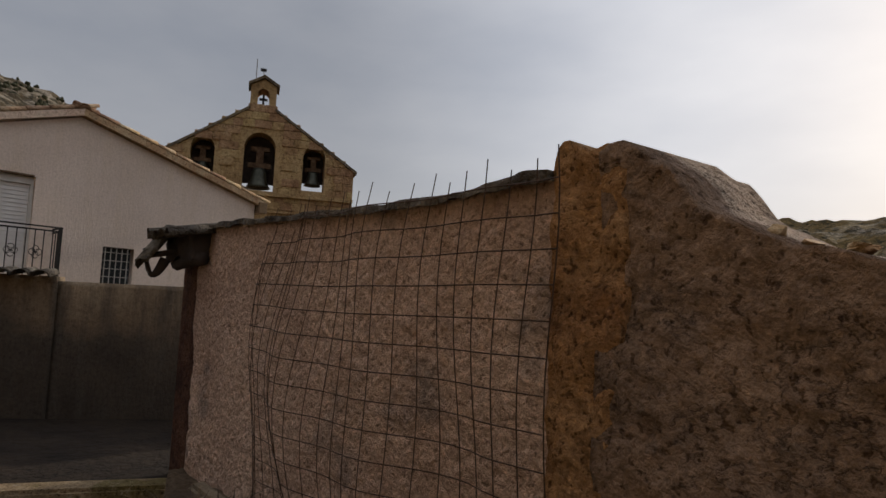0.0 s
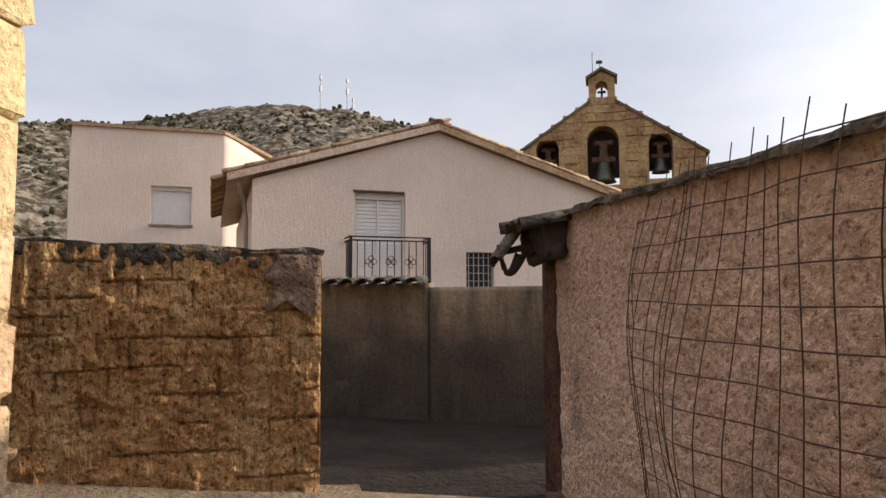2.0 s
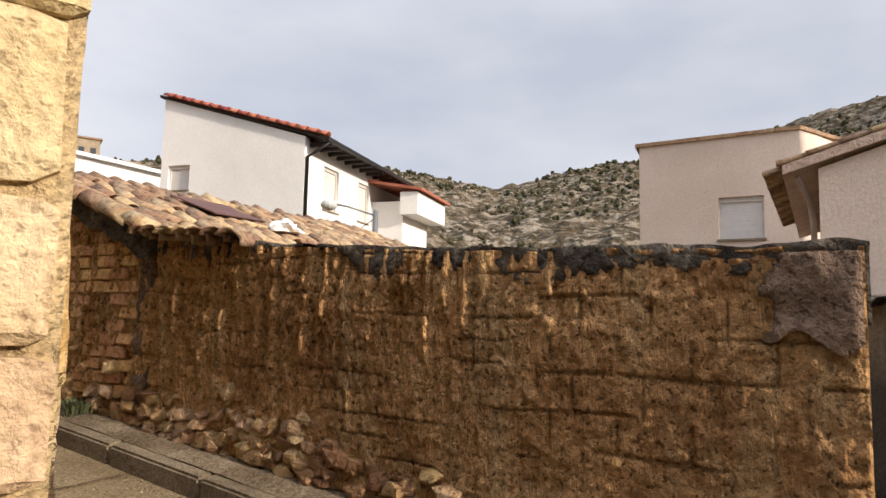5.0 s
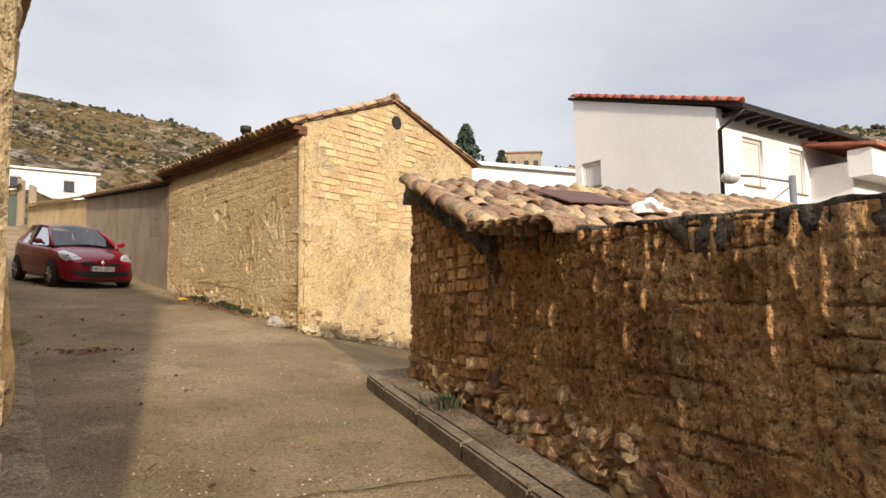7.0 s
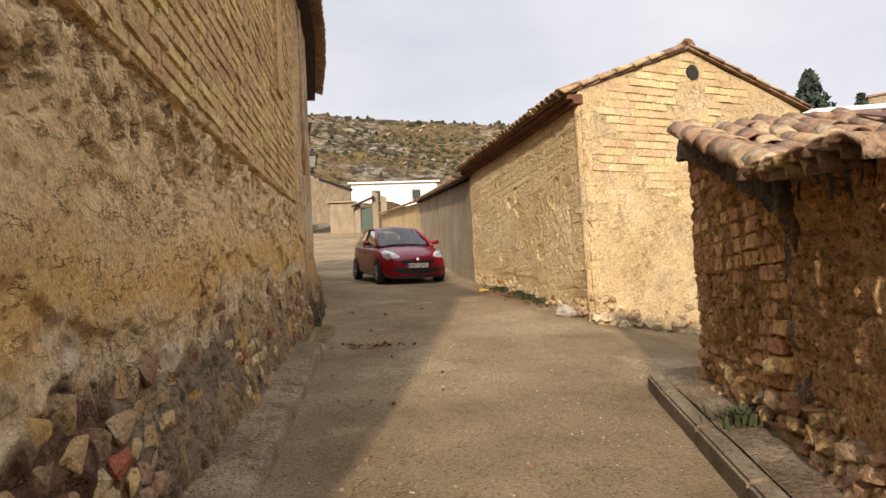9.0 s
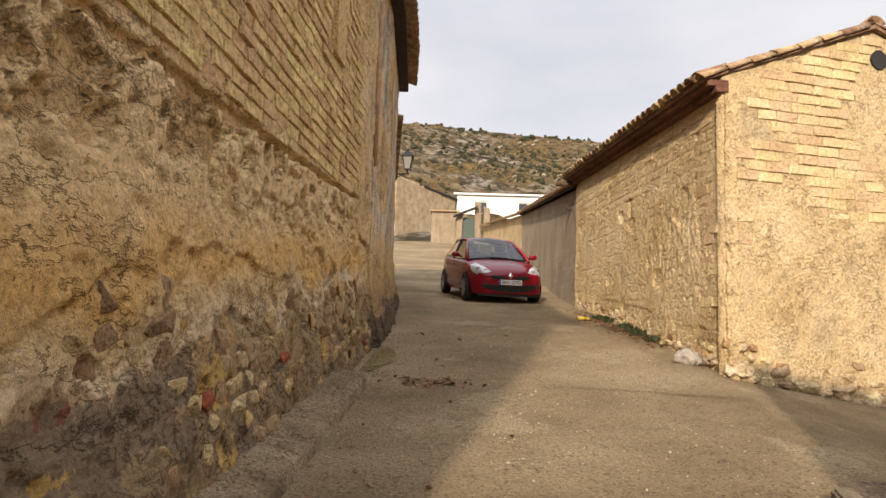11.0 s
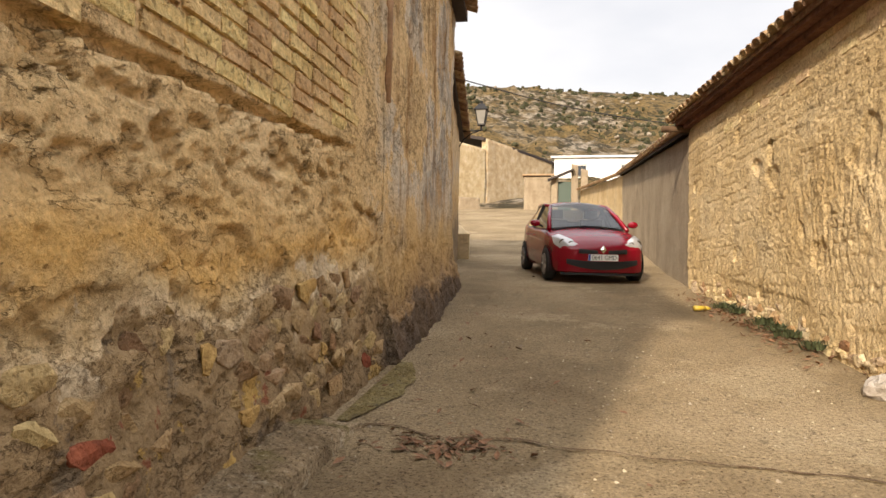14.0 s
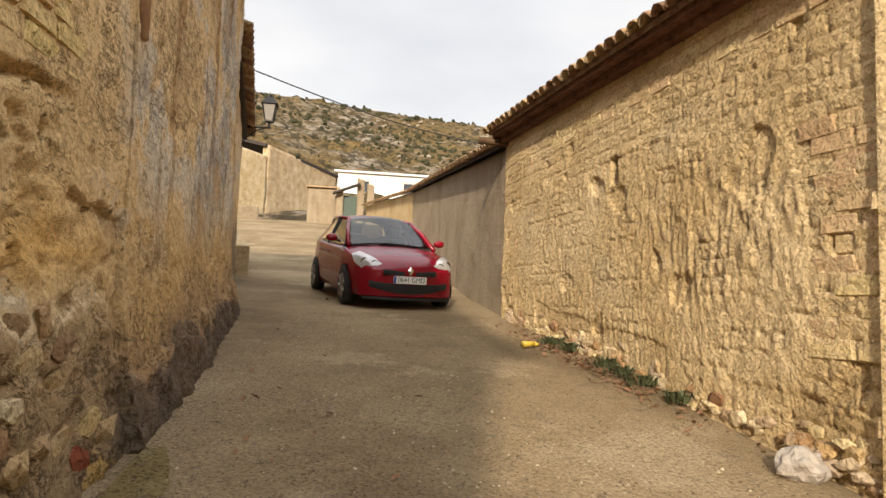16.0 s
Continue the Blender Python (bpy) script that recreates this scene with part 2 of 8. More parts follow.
def house_render():
    """Old tan mud render: orange damp band, white lime edge, rubble mortar with grey cement repairs, and a plastered far part."""
    m, N, L, p = mat("tan_render")
    pos = N.new("ShaderNodeNewGeometry").outputs["Position"]
    sx = N.new("ShaderNodeSeparateXYZ")
    L.new(pos, sx.inputs[0])
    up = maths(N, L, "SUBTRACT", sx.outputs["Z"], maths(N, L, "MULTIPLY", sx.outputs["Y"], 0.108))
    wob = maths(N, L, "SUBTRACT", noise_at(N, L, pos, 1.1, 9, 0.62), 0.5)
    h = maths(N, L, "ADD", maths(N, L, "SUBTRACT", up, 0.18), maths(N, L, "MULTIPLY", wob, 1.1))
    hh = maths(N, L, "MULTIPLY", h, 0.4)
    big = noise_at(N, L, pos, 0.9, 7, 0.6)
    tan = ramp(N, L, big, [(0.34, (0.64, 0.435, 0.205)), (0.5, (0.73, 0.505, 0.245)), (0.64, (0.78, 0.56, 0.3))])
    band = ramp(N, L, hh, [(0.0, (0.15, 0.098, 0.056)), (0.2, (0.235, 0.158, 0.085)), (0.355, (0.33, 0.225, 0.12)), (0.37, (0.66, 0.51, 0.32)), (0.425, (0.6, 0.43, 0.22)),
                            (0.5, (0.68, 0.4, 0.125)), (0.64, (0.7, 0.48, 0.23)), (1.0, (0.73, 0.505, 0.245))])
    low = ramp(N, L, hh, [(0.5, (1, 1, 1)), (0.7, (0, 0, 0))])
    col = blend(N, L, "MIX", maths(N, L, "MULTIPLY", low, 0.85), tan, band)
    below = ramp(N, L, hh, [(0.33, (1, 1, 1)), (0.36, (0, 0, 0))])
    # lime, cement and red earth patches with hard edges
    for scale, edge, tint, zone in ((1.7, 0.59, (0.62, 0.49, 0.32), ramp(N, L, hh, [(0.28, (0, 0, 0)), (0.33, (1, 1, 1)), (0.44, (1, 1, 1)), (0.47, (0, 0, 0))])),
                                    (1.0, 0.52, (0.2, 0.145, 0.092), below), (2.1, 0.6, (0.5, 0.32, 0.1), below), (2.4, 0.63, (0.24, 0.085, 0.045), below)):
        f = ramp(N, L, noise_at(N, L, pos, scale, 9, 0.66), [(edge, (0, 0, 0)), (edge + 0.018, (1, 1, 1))])
        col = blend(N, L, "MIX", maths(N, L, "MULTIPLY", maths(N, L, "MULTIPLY", f, zone), 0.9), col, tint)
    # bare red-brown mud at the foot of the house's near end
    south = ramp(N, L, maths(N, L, "MULTIPLY", maths(N, L, "ADD", sx.outputs["Y"], maths(N, L, "MULTIPLY", wob, 3.0)), 0.1), [(0.16, (1, 1, 1)), (0.24, (0, 0, 0))])
    mud = ramp(N, L, noise_at(N, L, pos, 1.2, 8, 0.64), [(0.42, (0.115, 0.05, 0.03)), (0.5, (0.16, 0.085, 0.05)), (0.51, (0.23, 0.165, 0.11)), (0.62, (0.2, 0.14, 0.09))])
    col = blend(N, L, "MIX", maths(N, L, "MULTIPLY", maths(N, L, "MULTIPLY", south, below), 0.85), col, mud)
    # plastered far part: pale lime and blue-grey coats, dark damp foot
    far = N.new("ShaderNodeMapRange")
    far.interpolation_type = "SMOOTHSTEP"
    far.inputs["From Min"].default_value, far.inputs["From Max"].default_value = 8.5, 9.6
    L.new(maths(N, L, "ADD", sx.outputs["Y"], maths(N, L, "MULTIPLY", wob, 2.2)), far.inputs["Value"])
    coat = ramp(N, L, noise_at(N, L, pos, 0.75, 8, 0.66), [(0.36, (0.54, 0.37, 0.185)), (0.43, (0.69, 0.48, 0.235)), (0.49, (0.75, 0.53, 0.275)), (0.5, (0.66, 0.54, 0.38)),
                                                           (0.56, (0.62, 0.52, 0.38)), (0.57, (0.42, 0.38, 0.31)), (0.66, (0.5, 0.33, 0.17))])
    run = ramp(N, L, noise_at(N, L, pos, 4.0, 6, 0.62, (1, 1, 0.14)), [(0.53, (1, 1, 1)), (0.6, (0.62, 0.5, 0.4))])
    coat = blend(N, L, "MULTIPLY", 0.8, coat, run)
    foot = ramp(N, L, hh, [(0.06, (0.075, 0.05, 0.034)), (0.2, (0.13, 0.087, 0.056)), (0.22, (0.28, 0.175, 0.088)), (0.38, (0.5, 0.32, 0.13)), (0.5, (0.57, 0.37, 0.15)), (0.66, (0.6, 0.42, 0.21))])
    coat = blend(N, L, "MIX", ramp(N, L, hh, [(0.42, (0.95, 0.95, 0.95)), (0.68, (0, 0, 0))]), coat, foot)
    col = blend(N, L, "MIX", far.outputs["Result"], col, coat)
    f2 = noise_at(N, L, pos, 38, 7, 0.7)
    col = blend(N, L, "MULTIPLY", 1.0, col, ramp(N, L, f2, [(0.3, (0.68, 0.64, 0.6)), (0.5, (1, 1, 1)), (0.68, (1.16, 1.16, 1.16))]))
    # small pits, flaked skin
    pit = ramp(N, L, noise_at(N, L, pos, 24, 3, 0.5), [(0.3, (0, 0, 0)), (0.335, (1, 1, 1))])
    worn = ramp(N, L, noise_at(N, L, pos, 1.3, 4, 0.6), [(0.42, (0, 0, 0)), (0.56, (1, 1, 1))])
    flake = ramp(N, L, noise_at(N, L, pos, 8.5, 8, 0.66), [(0.44, (0, 0, 0)), (0.46, (1, 1, 1))])
    flake = maths(N, L, "MAXIMUM", flake, worn)
    fis = fissures(N, L, pos, 7.0, 0.02)
    calm = ramp(N, L, hh, [(0.36, (0, 0, 0)), (0.44, (1, 1, 1)), (0.72, (1, 1, 1)), (0.82, (0, 0, 0))])
    fis = maths(N, L, "MAXIMUM", fis, maths(N, L, "MULTIPLY", calm, 0.85))
    flake = maths(N, L, "MAXIMUM", flake, maths(N, L, "MULTIPLY", calm, 0.7))
    fis2 = fissures(N, L, pos, 2.3, 0.006, (1, 0.6, 1.5))
    col = blend(N, L, "MULTIPLY", 0.5, col, ramp(N, L, maths(N, L, "MULTIPLY", fis, fis2), [(0.0, (0.32, 0.25, 0.19)), (1.0, (1, 1, 1))]))
    col = blend(N, L, "MULTIPLY", 0.7, col, ramp(N, L, pit, [(0.0, (0.38, 0.32, 0.26)), (1.0, (1, 1, 1))]))
    col = blend(N, L, "MULTIPLY", 0.5, col, ramp(N, L, flake, [(0.0, (0.66, 0.6, 0.54)), (1.0, (1.02, 1.02, 1.02))]))
    L.new(col, p.inputs["Base Color"])
    p.inputs["Roughness"].default_value = 0.95
    p.inputs["Specular IOR Level"].default_value = 0.2
    bp = N.new("ShaderNodeBump")
    bp.inputs["Strength"].default_value, bp.inputs["Distance"].default_value = 1.0, 0.03
    hgt = maths(N, L, "ADD", maths(N, L, "MULTIPLY", noise_at(N, L, pos, 16, 7, 0.62), 1.1), maths(N, L, "MULTIPLY", f2, 0.35))
    hgt = maths(N, L, "ADD", hgt, maths(N, L, "ADD", maths(N, L, "MULTIPLY", pit, 0.3), maths(N, L, "MULTIPLY", flake, 0.3)))
    hgt = maths(N, L, "ADD", hgt, maths(N, L, "MULTIPLY", maths(N, L, "MULTIPLY", fis, fis2), 0.5))
    L.new(hgt, bp.inputs["Height"])
    L.new(bp.outputs["Normal"], p.inputs["Normal"])
    return m


M_TAN = house_render()
M_RUBBLE_TAN = earth("tan_rubble_stone", [(0.3, 0.19, 0.09), (0.4, 0.27, 0.135), (0.5, 0.37, 0.21)], 2.0, 26, 0.7, 0.014, piece=0.32)
M_TAN_BRICK = earth("tan_adobe_brick", [(0.6, 0.405, 0.18), (0.7, 0.49, 0.225), (0.77, 0.555, 0.27)], 2.0, 20, 0.7, 0.02, piece=0.12)
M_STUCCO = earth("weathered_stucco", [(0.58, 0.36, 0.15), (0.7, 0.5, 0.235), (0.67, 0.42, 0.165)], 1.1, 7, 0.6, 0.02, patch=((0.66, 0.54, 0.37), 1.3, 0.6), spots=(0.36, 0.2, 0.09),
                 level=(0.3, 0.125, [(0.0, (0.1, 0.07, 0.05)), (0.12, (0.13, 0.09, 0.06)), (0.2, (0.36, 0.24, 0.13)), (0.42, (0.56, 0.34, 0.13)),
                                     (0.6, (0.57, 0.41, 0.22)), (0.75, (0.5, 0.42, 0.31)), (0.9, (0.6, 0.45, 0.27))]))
M_DARK_GAP = earth("shadowed_mud", [(0.09, 0.05, 0.028), (0.13, 0.075, 0.04), (0.16, 0.1, 0.055)], 3, 20, 0.6, 0.02)
M_PINK = earth("pinkish_rough_render", [(0.48, 0.325, 0.245), (0.61, 0.43, 0.33), (0.7, 0.51, 0.395)], 0.7, 30, 0.75, 0.03, crack=0.2,
               patch=((0.27, 0.215, 0.185), 0.55, 0.58), spots=(0.45, 0.315, 0.24))
M_RUIN = earth("rough_mortar", [(0.17, 0.115, 0.082), (0.25, 0.168, 0.118), (0.33, 0.22, 0.15)], 1.1, 24, 1.0, 0.03, spots=(0.2, 0.14, 0.1), crack=0.6)
M_ORANGE = earth("orange_mud", [(0.3, 0.15, 0.065), (0.41, 0.225, 0.1), (0.48, 0.29, 0.15)], 1.8, 30, 0.95, 0.026, spall=0.4)
# level band: near black at the bottom, brown-grey above
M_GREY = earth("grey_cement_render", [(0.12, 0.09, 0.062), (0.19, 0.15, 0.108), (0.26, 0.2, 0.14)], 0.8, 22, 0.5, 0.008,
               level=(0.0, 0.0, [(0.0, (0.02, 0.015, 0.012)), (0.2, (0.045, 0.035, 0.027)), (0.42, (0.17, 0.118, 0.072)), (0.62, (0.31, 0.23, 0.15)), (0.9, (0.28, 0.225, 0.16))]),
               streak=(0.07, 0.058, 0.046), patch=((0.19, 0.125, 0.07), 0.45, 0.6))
M_GREYWALL = earth("grey_roughcast", [(0.27, 0.205, 0.135), (0.345, 0.27, 0.185), (0.41, 0.33, 0.23)], 0.9, 40, 0.9, 0.016, streak=(0.42, 0.34, 0.24))
M_STRIP = earth("broken_footing_concrete", [(0.21, 0.15, 0.085), (0.3, 0.22, 0.13), (0.38, 0.29, 0.18)], 1.6, 36, 1.0, 0.014, patch=((0.17, 0.135, 0.05), 1.2, 0.55), spots=(0.33, 0.27, 0.19), spall=0.4)
M_CONCRETE = earth("worn_concrete_road", [(0.18, 0.128, 0.07), (0.255, 0.188, 0.107), (0.325, 0.245, 0.146)], 0.6, 40, 1.0, 0.01,
                   patch=((0.33, 0.255, 0.155), 0.8, 0.58), spots=(0.16, 0.118, 0.07))
M_KERB = earth("kerb_concrete", [(0.17, 0.13, 0.085), (0.235, 0.185, 0.125), (0.29, 0.235, 0.165)], 2.0, 40, 0.7, 0.01, spots=(0.2, 0.165, 0.11), spall=0.4)
M_SOIL = earth("dry_soil", [(0.080, 0.056, 0.036), (0.120, 0.084, 0.052), (0.160, 0.116, 0.072)], 2.0, 20, 0.8, 0.03)
M_GRIT = earth("pale_grit", [(0.16, 0.115, 0.07), (0.23, 0.17, 0.11), (0.31, 0.24, 0.165)], 3.0, 30, 1.0, 0.02, spots=(0.15, 0.11, 0.07))
M_TILE = earth("clay_roof_tile", [(0.27, 0.155, 0.09), (0.37, 0.245, 0.145), (0.41, 0.31, 0.2)], 5.0, 18, 0.7, 0.01, spots=(0.13, 0.105, 0.075), piece=0.34)
M_TILE_RED = earth("red_roof_tile", [(0.26, 0.07, 0.05), (0.32, 0.1, 0.07), (0.38, 0.13, 0.09)], 3.0, 18, 0.3, 0.01, piece=0.2)
M_CREAM = earth("cream_render", [(0.58, 0.475, 0.395), (0.645, 0.535, 0.455), (0.69, 0.575, 0.49)], 0.35, 30, 0.25, 0.006, streak=(0.61, 0.5, 0.4))
M_WHITE = earth("white_render", [(0.72, 0.7, 0.67), (0.78, 0.76, 0.73), (0.82, 0.8, 0.77)], 0.3, 24, 0.2, 0.005)
M_ASHLAR = earth("church_sandstone", [(0.25, 0.15, 0.075), (0.36, 0.235, 0.12), (0.42, 0.29, 0.16)], 0.9, 6, 0.6, 0.04, spots=(0.17, 0.11, 0.06), piece=0.12)
M_WOOD = earth("weathered_wood", [(0.06, 0.035, 0.02), (0.1, 0.06, 0.035), (0.14, 0.09, 0.055)], 4.0, 20, 0.5, 0.01)
M_DARKWOOD = plain("dark_eave_wood", (0.035, 0.024, 0.02), 0.8, vary=0.3)
M_IRON = plain("black_iron", (0.03, 0.027, 0.025), 0.55, 0.6, 0.3)
M_RUST = plain("rusted_wire", (0.06, 0.032, 0.02), 0.8, 0.3, 0.4, 20)
M_SHUTTER = plain("pale_roller_shutter", (0.66, 0.63, 0.6), 0.6, vary=0.06)
M_GLASS_DARK = plain("dark_window_glass", (0.03, 0.035, 0.04), 0.1, vary=0.1)
M_VOID = plain("dark_interior", (0.02, 0.018, 0.016), 0.9)

# ---- shape helpers ----


def mesh_of(name, verts, faces, material, smooth=False):
    me = bpy.data.meshes.new(name)
    me.from_pydata([tuple(v) for v in verts], [], [tuple(f) for f in faces])
    me.materials.append(material)
    if smooth:
        me.polygons.foreach_set("use_smooth", [True] * len(me.polygons))
    me.update()
    return me


def part(name, me, parent=None, label="", m=None):
    ob = new(name, me)
    if m is not None:
        ob.matrix_basis = m
    if parent is not None:
        ob.parent = parent
    if label:
        ob["label"] = label
    return ob


def thing(name, label, category, m=None, group="", kind=""):
    ob = new(name)
    ob.empty_display_size = 0.2
    if m is not None:
        ob.matrix_basis = m
    return tagged(ob, label, category, group, kind)


def setting(name, me, label, category):
    return tagged(new(name, me), label, category, "", "structure")


class Soup:
    """Collects quads and boxes into one mesh."""

    def __init__(self):
        self.v, self.f = [], []

    def add(self, verts, faces):
        n = len(self.v)
        self.v += [tuple(v) for v in verts]
        self.f += [tuple(i + n for i in f) for f in faces]
        return self

    def box(self, x0, x1, y0, y1, z0, z1, m=None):
        vs = [Vector((x, y, z)) for z in (z0, z1) for y in (y0, y1) for x in (x0, x1)]
        if m is not None:
            vs = [m @ v for v in vs]
        return self.add(vs, [(0, 2, 3, 1), (4, 5, 7, 6), (0, 1, 5, 4), (2, 6, 7, 3), (0, 4, 6, 2), (1, 3, 7, 5)])

    def tube(self, pts, r, sides=6, r1=None):
        pts = [Vector(p) for p in pts]
        rings = []
        for i, p in enumerate(pts):
            d = (pts[min(i + 1, len(pts) - 1)] - pts[max(i - 1, 0)]).normalized()
            a = d.cross(Vector((0, 0, 1)) if abs(d.z) < 0.9 else Vector((1, 0, 0))).normalized()
            b = d.cross(a)
            rr = r if r1 is None else r + (r1 - r) * i / (len(pts) - 1)
            rings.append([p + (a * math.cos(k * math.tau / sides) + b * math.sin(k * math.tau / sides)) * rr for k in range(sides)])
        vs = [v for ring in rings for v in ring]
        fs = [(i * sides + k, i * sides + (k + 1) % sides, (i + 1) * sides + (k + 1) % sides, (i + 1) * sides + k)
              for i in range(len(pts) - 1) for k in range(sides)]
        fs += [tuple(range(sides))[::-1], tuple((len(pts) - 1) * sides + k for k in range(sides))]
        return self.add(vs, fs)

    def mesh(self, name, material, smooth=False):
        return mesh_of(name, self.v, self.f, material, smooth)


def nz(x, y, z, s=1.0):
    return noise.noise((x * s, y * s, z * s))


def fbm(x, y, z, s=1.0, o=4):
    return noise.fractal((x * s, y * s, z * s), 0.9, 2.1, o)


class Line:
    """A vertical wall face: from p0 to p1, outward normal to the walker's right of that way when side = 1."""

    def __init__(self, p0, p1, side=1):
        self.p0, self.p1 = Vector((*p0, 0)), Vector((*p1, 0))
        self.len = (self.p1 - self.p0).length
        self.d = (self.p1 - self.p0).normalized()
        self.n = Vector((self.d.y, -self.d.x, 0)) * side

    def at(self, s, n, z):
        p = self.p0 + self.d * s + self.n * n
        return Vector((p.x, p.y, z))

    def mount(self, s, n, z):
        """Pose with x along the wall, y inward, z up."""
        m = Matrix((self.d, -self.n, (0, 0, 1))).transposed()
        if m.determinant() < 0:
            m = Matrix((-self.d, -self.n, (0, 0, 1))).transposed()
        return Matrix.Translation(self.at(s, n, z)) @ m.to_4x4()


def rough_wall(name, line, z0, z1, thick, step, bulge, material, cuts=()):
    """A thick wall whose outer face is a fine grid pushed in and out by bulge(s, z); z0 and z1 are functions of s."""
    ns = max(2, int(line.len / step))
    nh = max(2, int(max(z1(s) - z0(s) for s in (0, line.len / 2, line.len)) / step))
    vs, fs = [], []
    for j in range(nh + 1):
        for i in range(ns + 1):
            s = line.len * i / ns
            z = z0(s) + (z1(s) - z0(s)) * j / nh
            vs.append(line.at(s, bulge(s, z), z))
    k = ns + 1
    for j in range(nh):
        for i in range(ns):
            fs.append((j * k + i, j * k + i + 1, (j + 1) * k + i + 1, (j + 1) * k + i))
    b = len(vs)
    for j in range(nh + 1):
        for i in (0, ns):
            s = line.len * i / ns
            vs.append(line.at(s, -thick, z0(s) + (z1(s) - z0(s)) * j / nh))
    for j in range(nh):
        fs.append((j * k, (j + 1) * k, b + (j + 1) * 2, b + j * 2))
        fs.append((j * k + ns, b + j * 2 + 1, b + (j + 1) * 2 + 1, (j + 1) * k + ns))
    t = len(vs)
    for i in range(ns + 1):
        s = line.len * i / ns
        vs.append(line.at(s, -thick, z1(s)))
        vs.append(line.at(s, -thick, z0(s)))
    for i in range(ns):
        fs.append((nh * k + i, nh * k + i + 1, t + 2 * i + 2, t + 2 * i))
        fs.append((t + 2 * i, t + 2 * i + 2, t + 2 * i + 3, t + 2 * i + 1))
    return mesh_of(name, vs, fs, material, True)


def brick_meshes(count, jitter, material, seed):
    """Unit bricks with worn, chipped edges."""
    out = []
    rng = random.Random(seed)
    for _ in range(count):
        bm = bmesh.new()
        bmesh.ops.create_cube(bm, size=1.0)
        bmesh.ops.bevel(bm, geom=bm.edges[:], offset=0.07, segments=1, affect="EDGES")
        for v in bm.verts:
            v.co += Vector((rng.uniform(-jitter, jitter) * 0.5, rng.uniform(-jitter, jitter), rng.uniform(-jitter, jitter)))
        me = bpy.data.meshes.new("brick")
        bm.to_mesh(me)
        bm.free()
        me.materials.append(material)
        out.append(me)
    return out


def stone_meshes(count, material, seed):
    """Unit field stones: hulls of a few points, angular with flat breaks."""
    out = []
    rng = random.Random(seed)
    for _ in range(count):
        bm = bmesh.new()
        for _ in range(18):
            v = Vector([rng.uniform(-1, 1) for _ in range(3)])
            l = max(abs(v.x), abs(v.y), abs(v.z)) * 0.55 + v.length * 0.45
            bm.verts.new(v / l * 0.5 * rng.uniform(0.82, 1.0))
        hull = bmesh.ops.convex_hull(bm, input=bm.verts[:])
        bmesh.ops.delete(bm, geom=list({e for e in hull["geom_interior"] if isinstance(e, bmesh.types.BMVert)}), context="VERTS")
        me = bpy.data.meshes.new("stone")
        bm.to_mesh(me)
        bm.free()
        me.materials.append(material)
        out.append(me)
    return out


def put_lumps(meshes, name, parent, poses):
    for i, m in enumerate(poses):
        part(name, meshes[i % len(meshes)], parent, "", m)


def join_lumps(meshes, name, parent, poses):
    s = Soup()
    data = [([v.co.copy() for v in me.vertices], [tuple(p.vertices) for p in me.polygons]) for me in meshes]
    for i, m in enumerate(poses):
        vs, fs = data[i % len(data)]
        s.add([m @ v for v in vs], fs)
    ob = part(name, s.mesh(name, meshes[0].materials[0]), parent)
    ob["kind"] = "stuff"
    return ob


def courses(line, s0, s1, z0, z1, length, height, depth, rng, keep=lambda s, z: True, proud=0.0, gap=0.014):
    """Poses of bricks in running bond on a wall."""
    out = []
    row, z = 0, z0
    while z + height <= z1:
        s = s0 + (row % 2) * length * 0.5 * -1
        while s < s1:
            w = length * rng.uniform(0.86, 1.12)
            c = s + w / 2
            if s >= s0 - 0.02 and s + w <= s1 + 0.05 and keep(c, z + height / 2):
                m = line.mount(c, proud + rng.uniform(-0.007, 0.007) - depth / 2, z + height / 2)
                out.append(m @ pose(0, 0, rng.uniform(-0.003, 0.003), 0, rng.uniform(-0.8, 0.8), rng.uniform(-1.2, 1.2))
                           @ Matrix.Diagonal((w - gap, depth, height - gap * rng.uniform(0.8, 1.3), 1)))
            s += w
        z += height
        row += 1
    return out


def extruded(name, outer, holes, depth, material):
    """A flat wall with openings: outline and holes in x, z; it reaches from y = 0 to y = depth."""
    cu = bpy.data.curves.new(name, "CURVE")
    cu.dimensions, cu.fill_mode, cu.extrude = "2D", "BOTH", depth / 2
    for loop in (outer, *holes):
        sp = cu.splines.new("POLY")
        sp.points.add(len(loop) - 1)
        for pt, (x, z) in zip(sp.points, loop):
            pt.co = (x, z, 0, 1)
        sp.use_cyclic_u = True
    ob = bpy.data.objects.new(name, cu)
    scene.collection.objects.link(ob)
    me = bpy.data.meshes.new_from_object(ob.evaluated_get(bpy.context.evaluated_depsgraph_get()))
    bpy.data.objects.remove(ob)
    bpy.data.curves.remove(cu)
    me.transform(Matrix.Translation((0, depth / 2, 0)) @ pose(0, 0, 0, 90))
    me.name = name
    me.materials.clear()
    me.materials.append(material)
    return me


def rect(x0, x1, z0, z1):
    return [(x0, z0), (x1, z0), (x1, z1), (x0, z1)]


def arch(x0, x1, z0, z1):
    r = (x1 - x0) / 2
    return [(x0, z0), (x1, z0)] + [((x0 + x1) / 2 + r * math.cos(a * math.pi / 10), z1 - r + r * math.sin(a * math.pi / 10)) for a in range(11)]


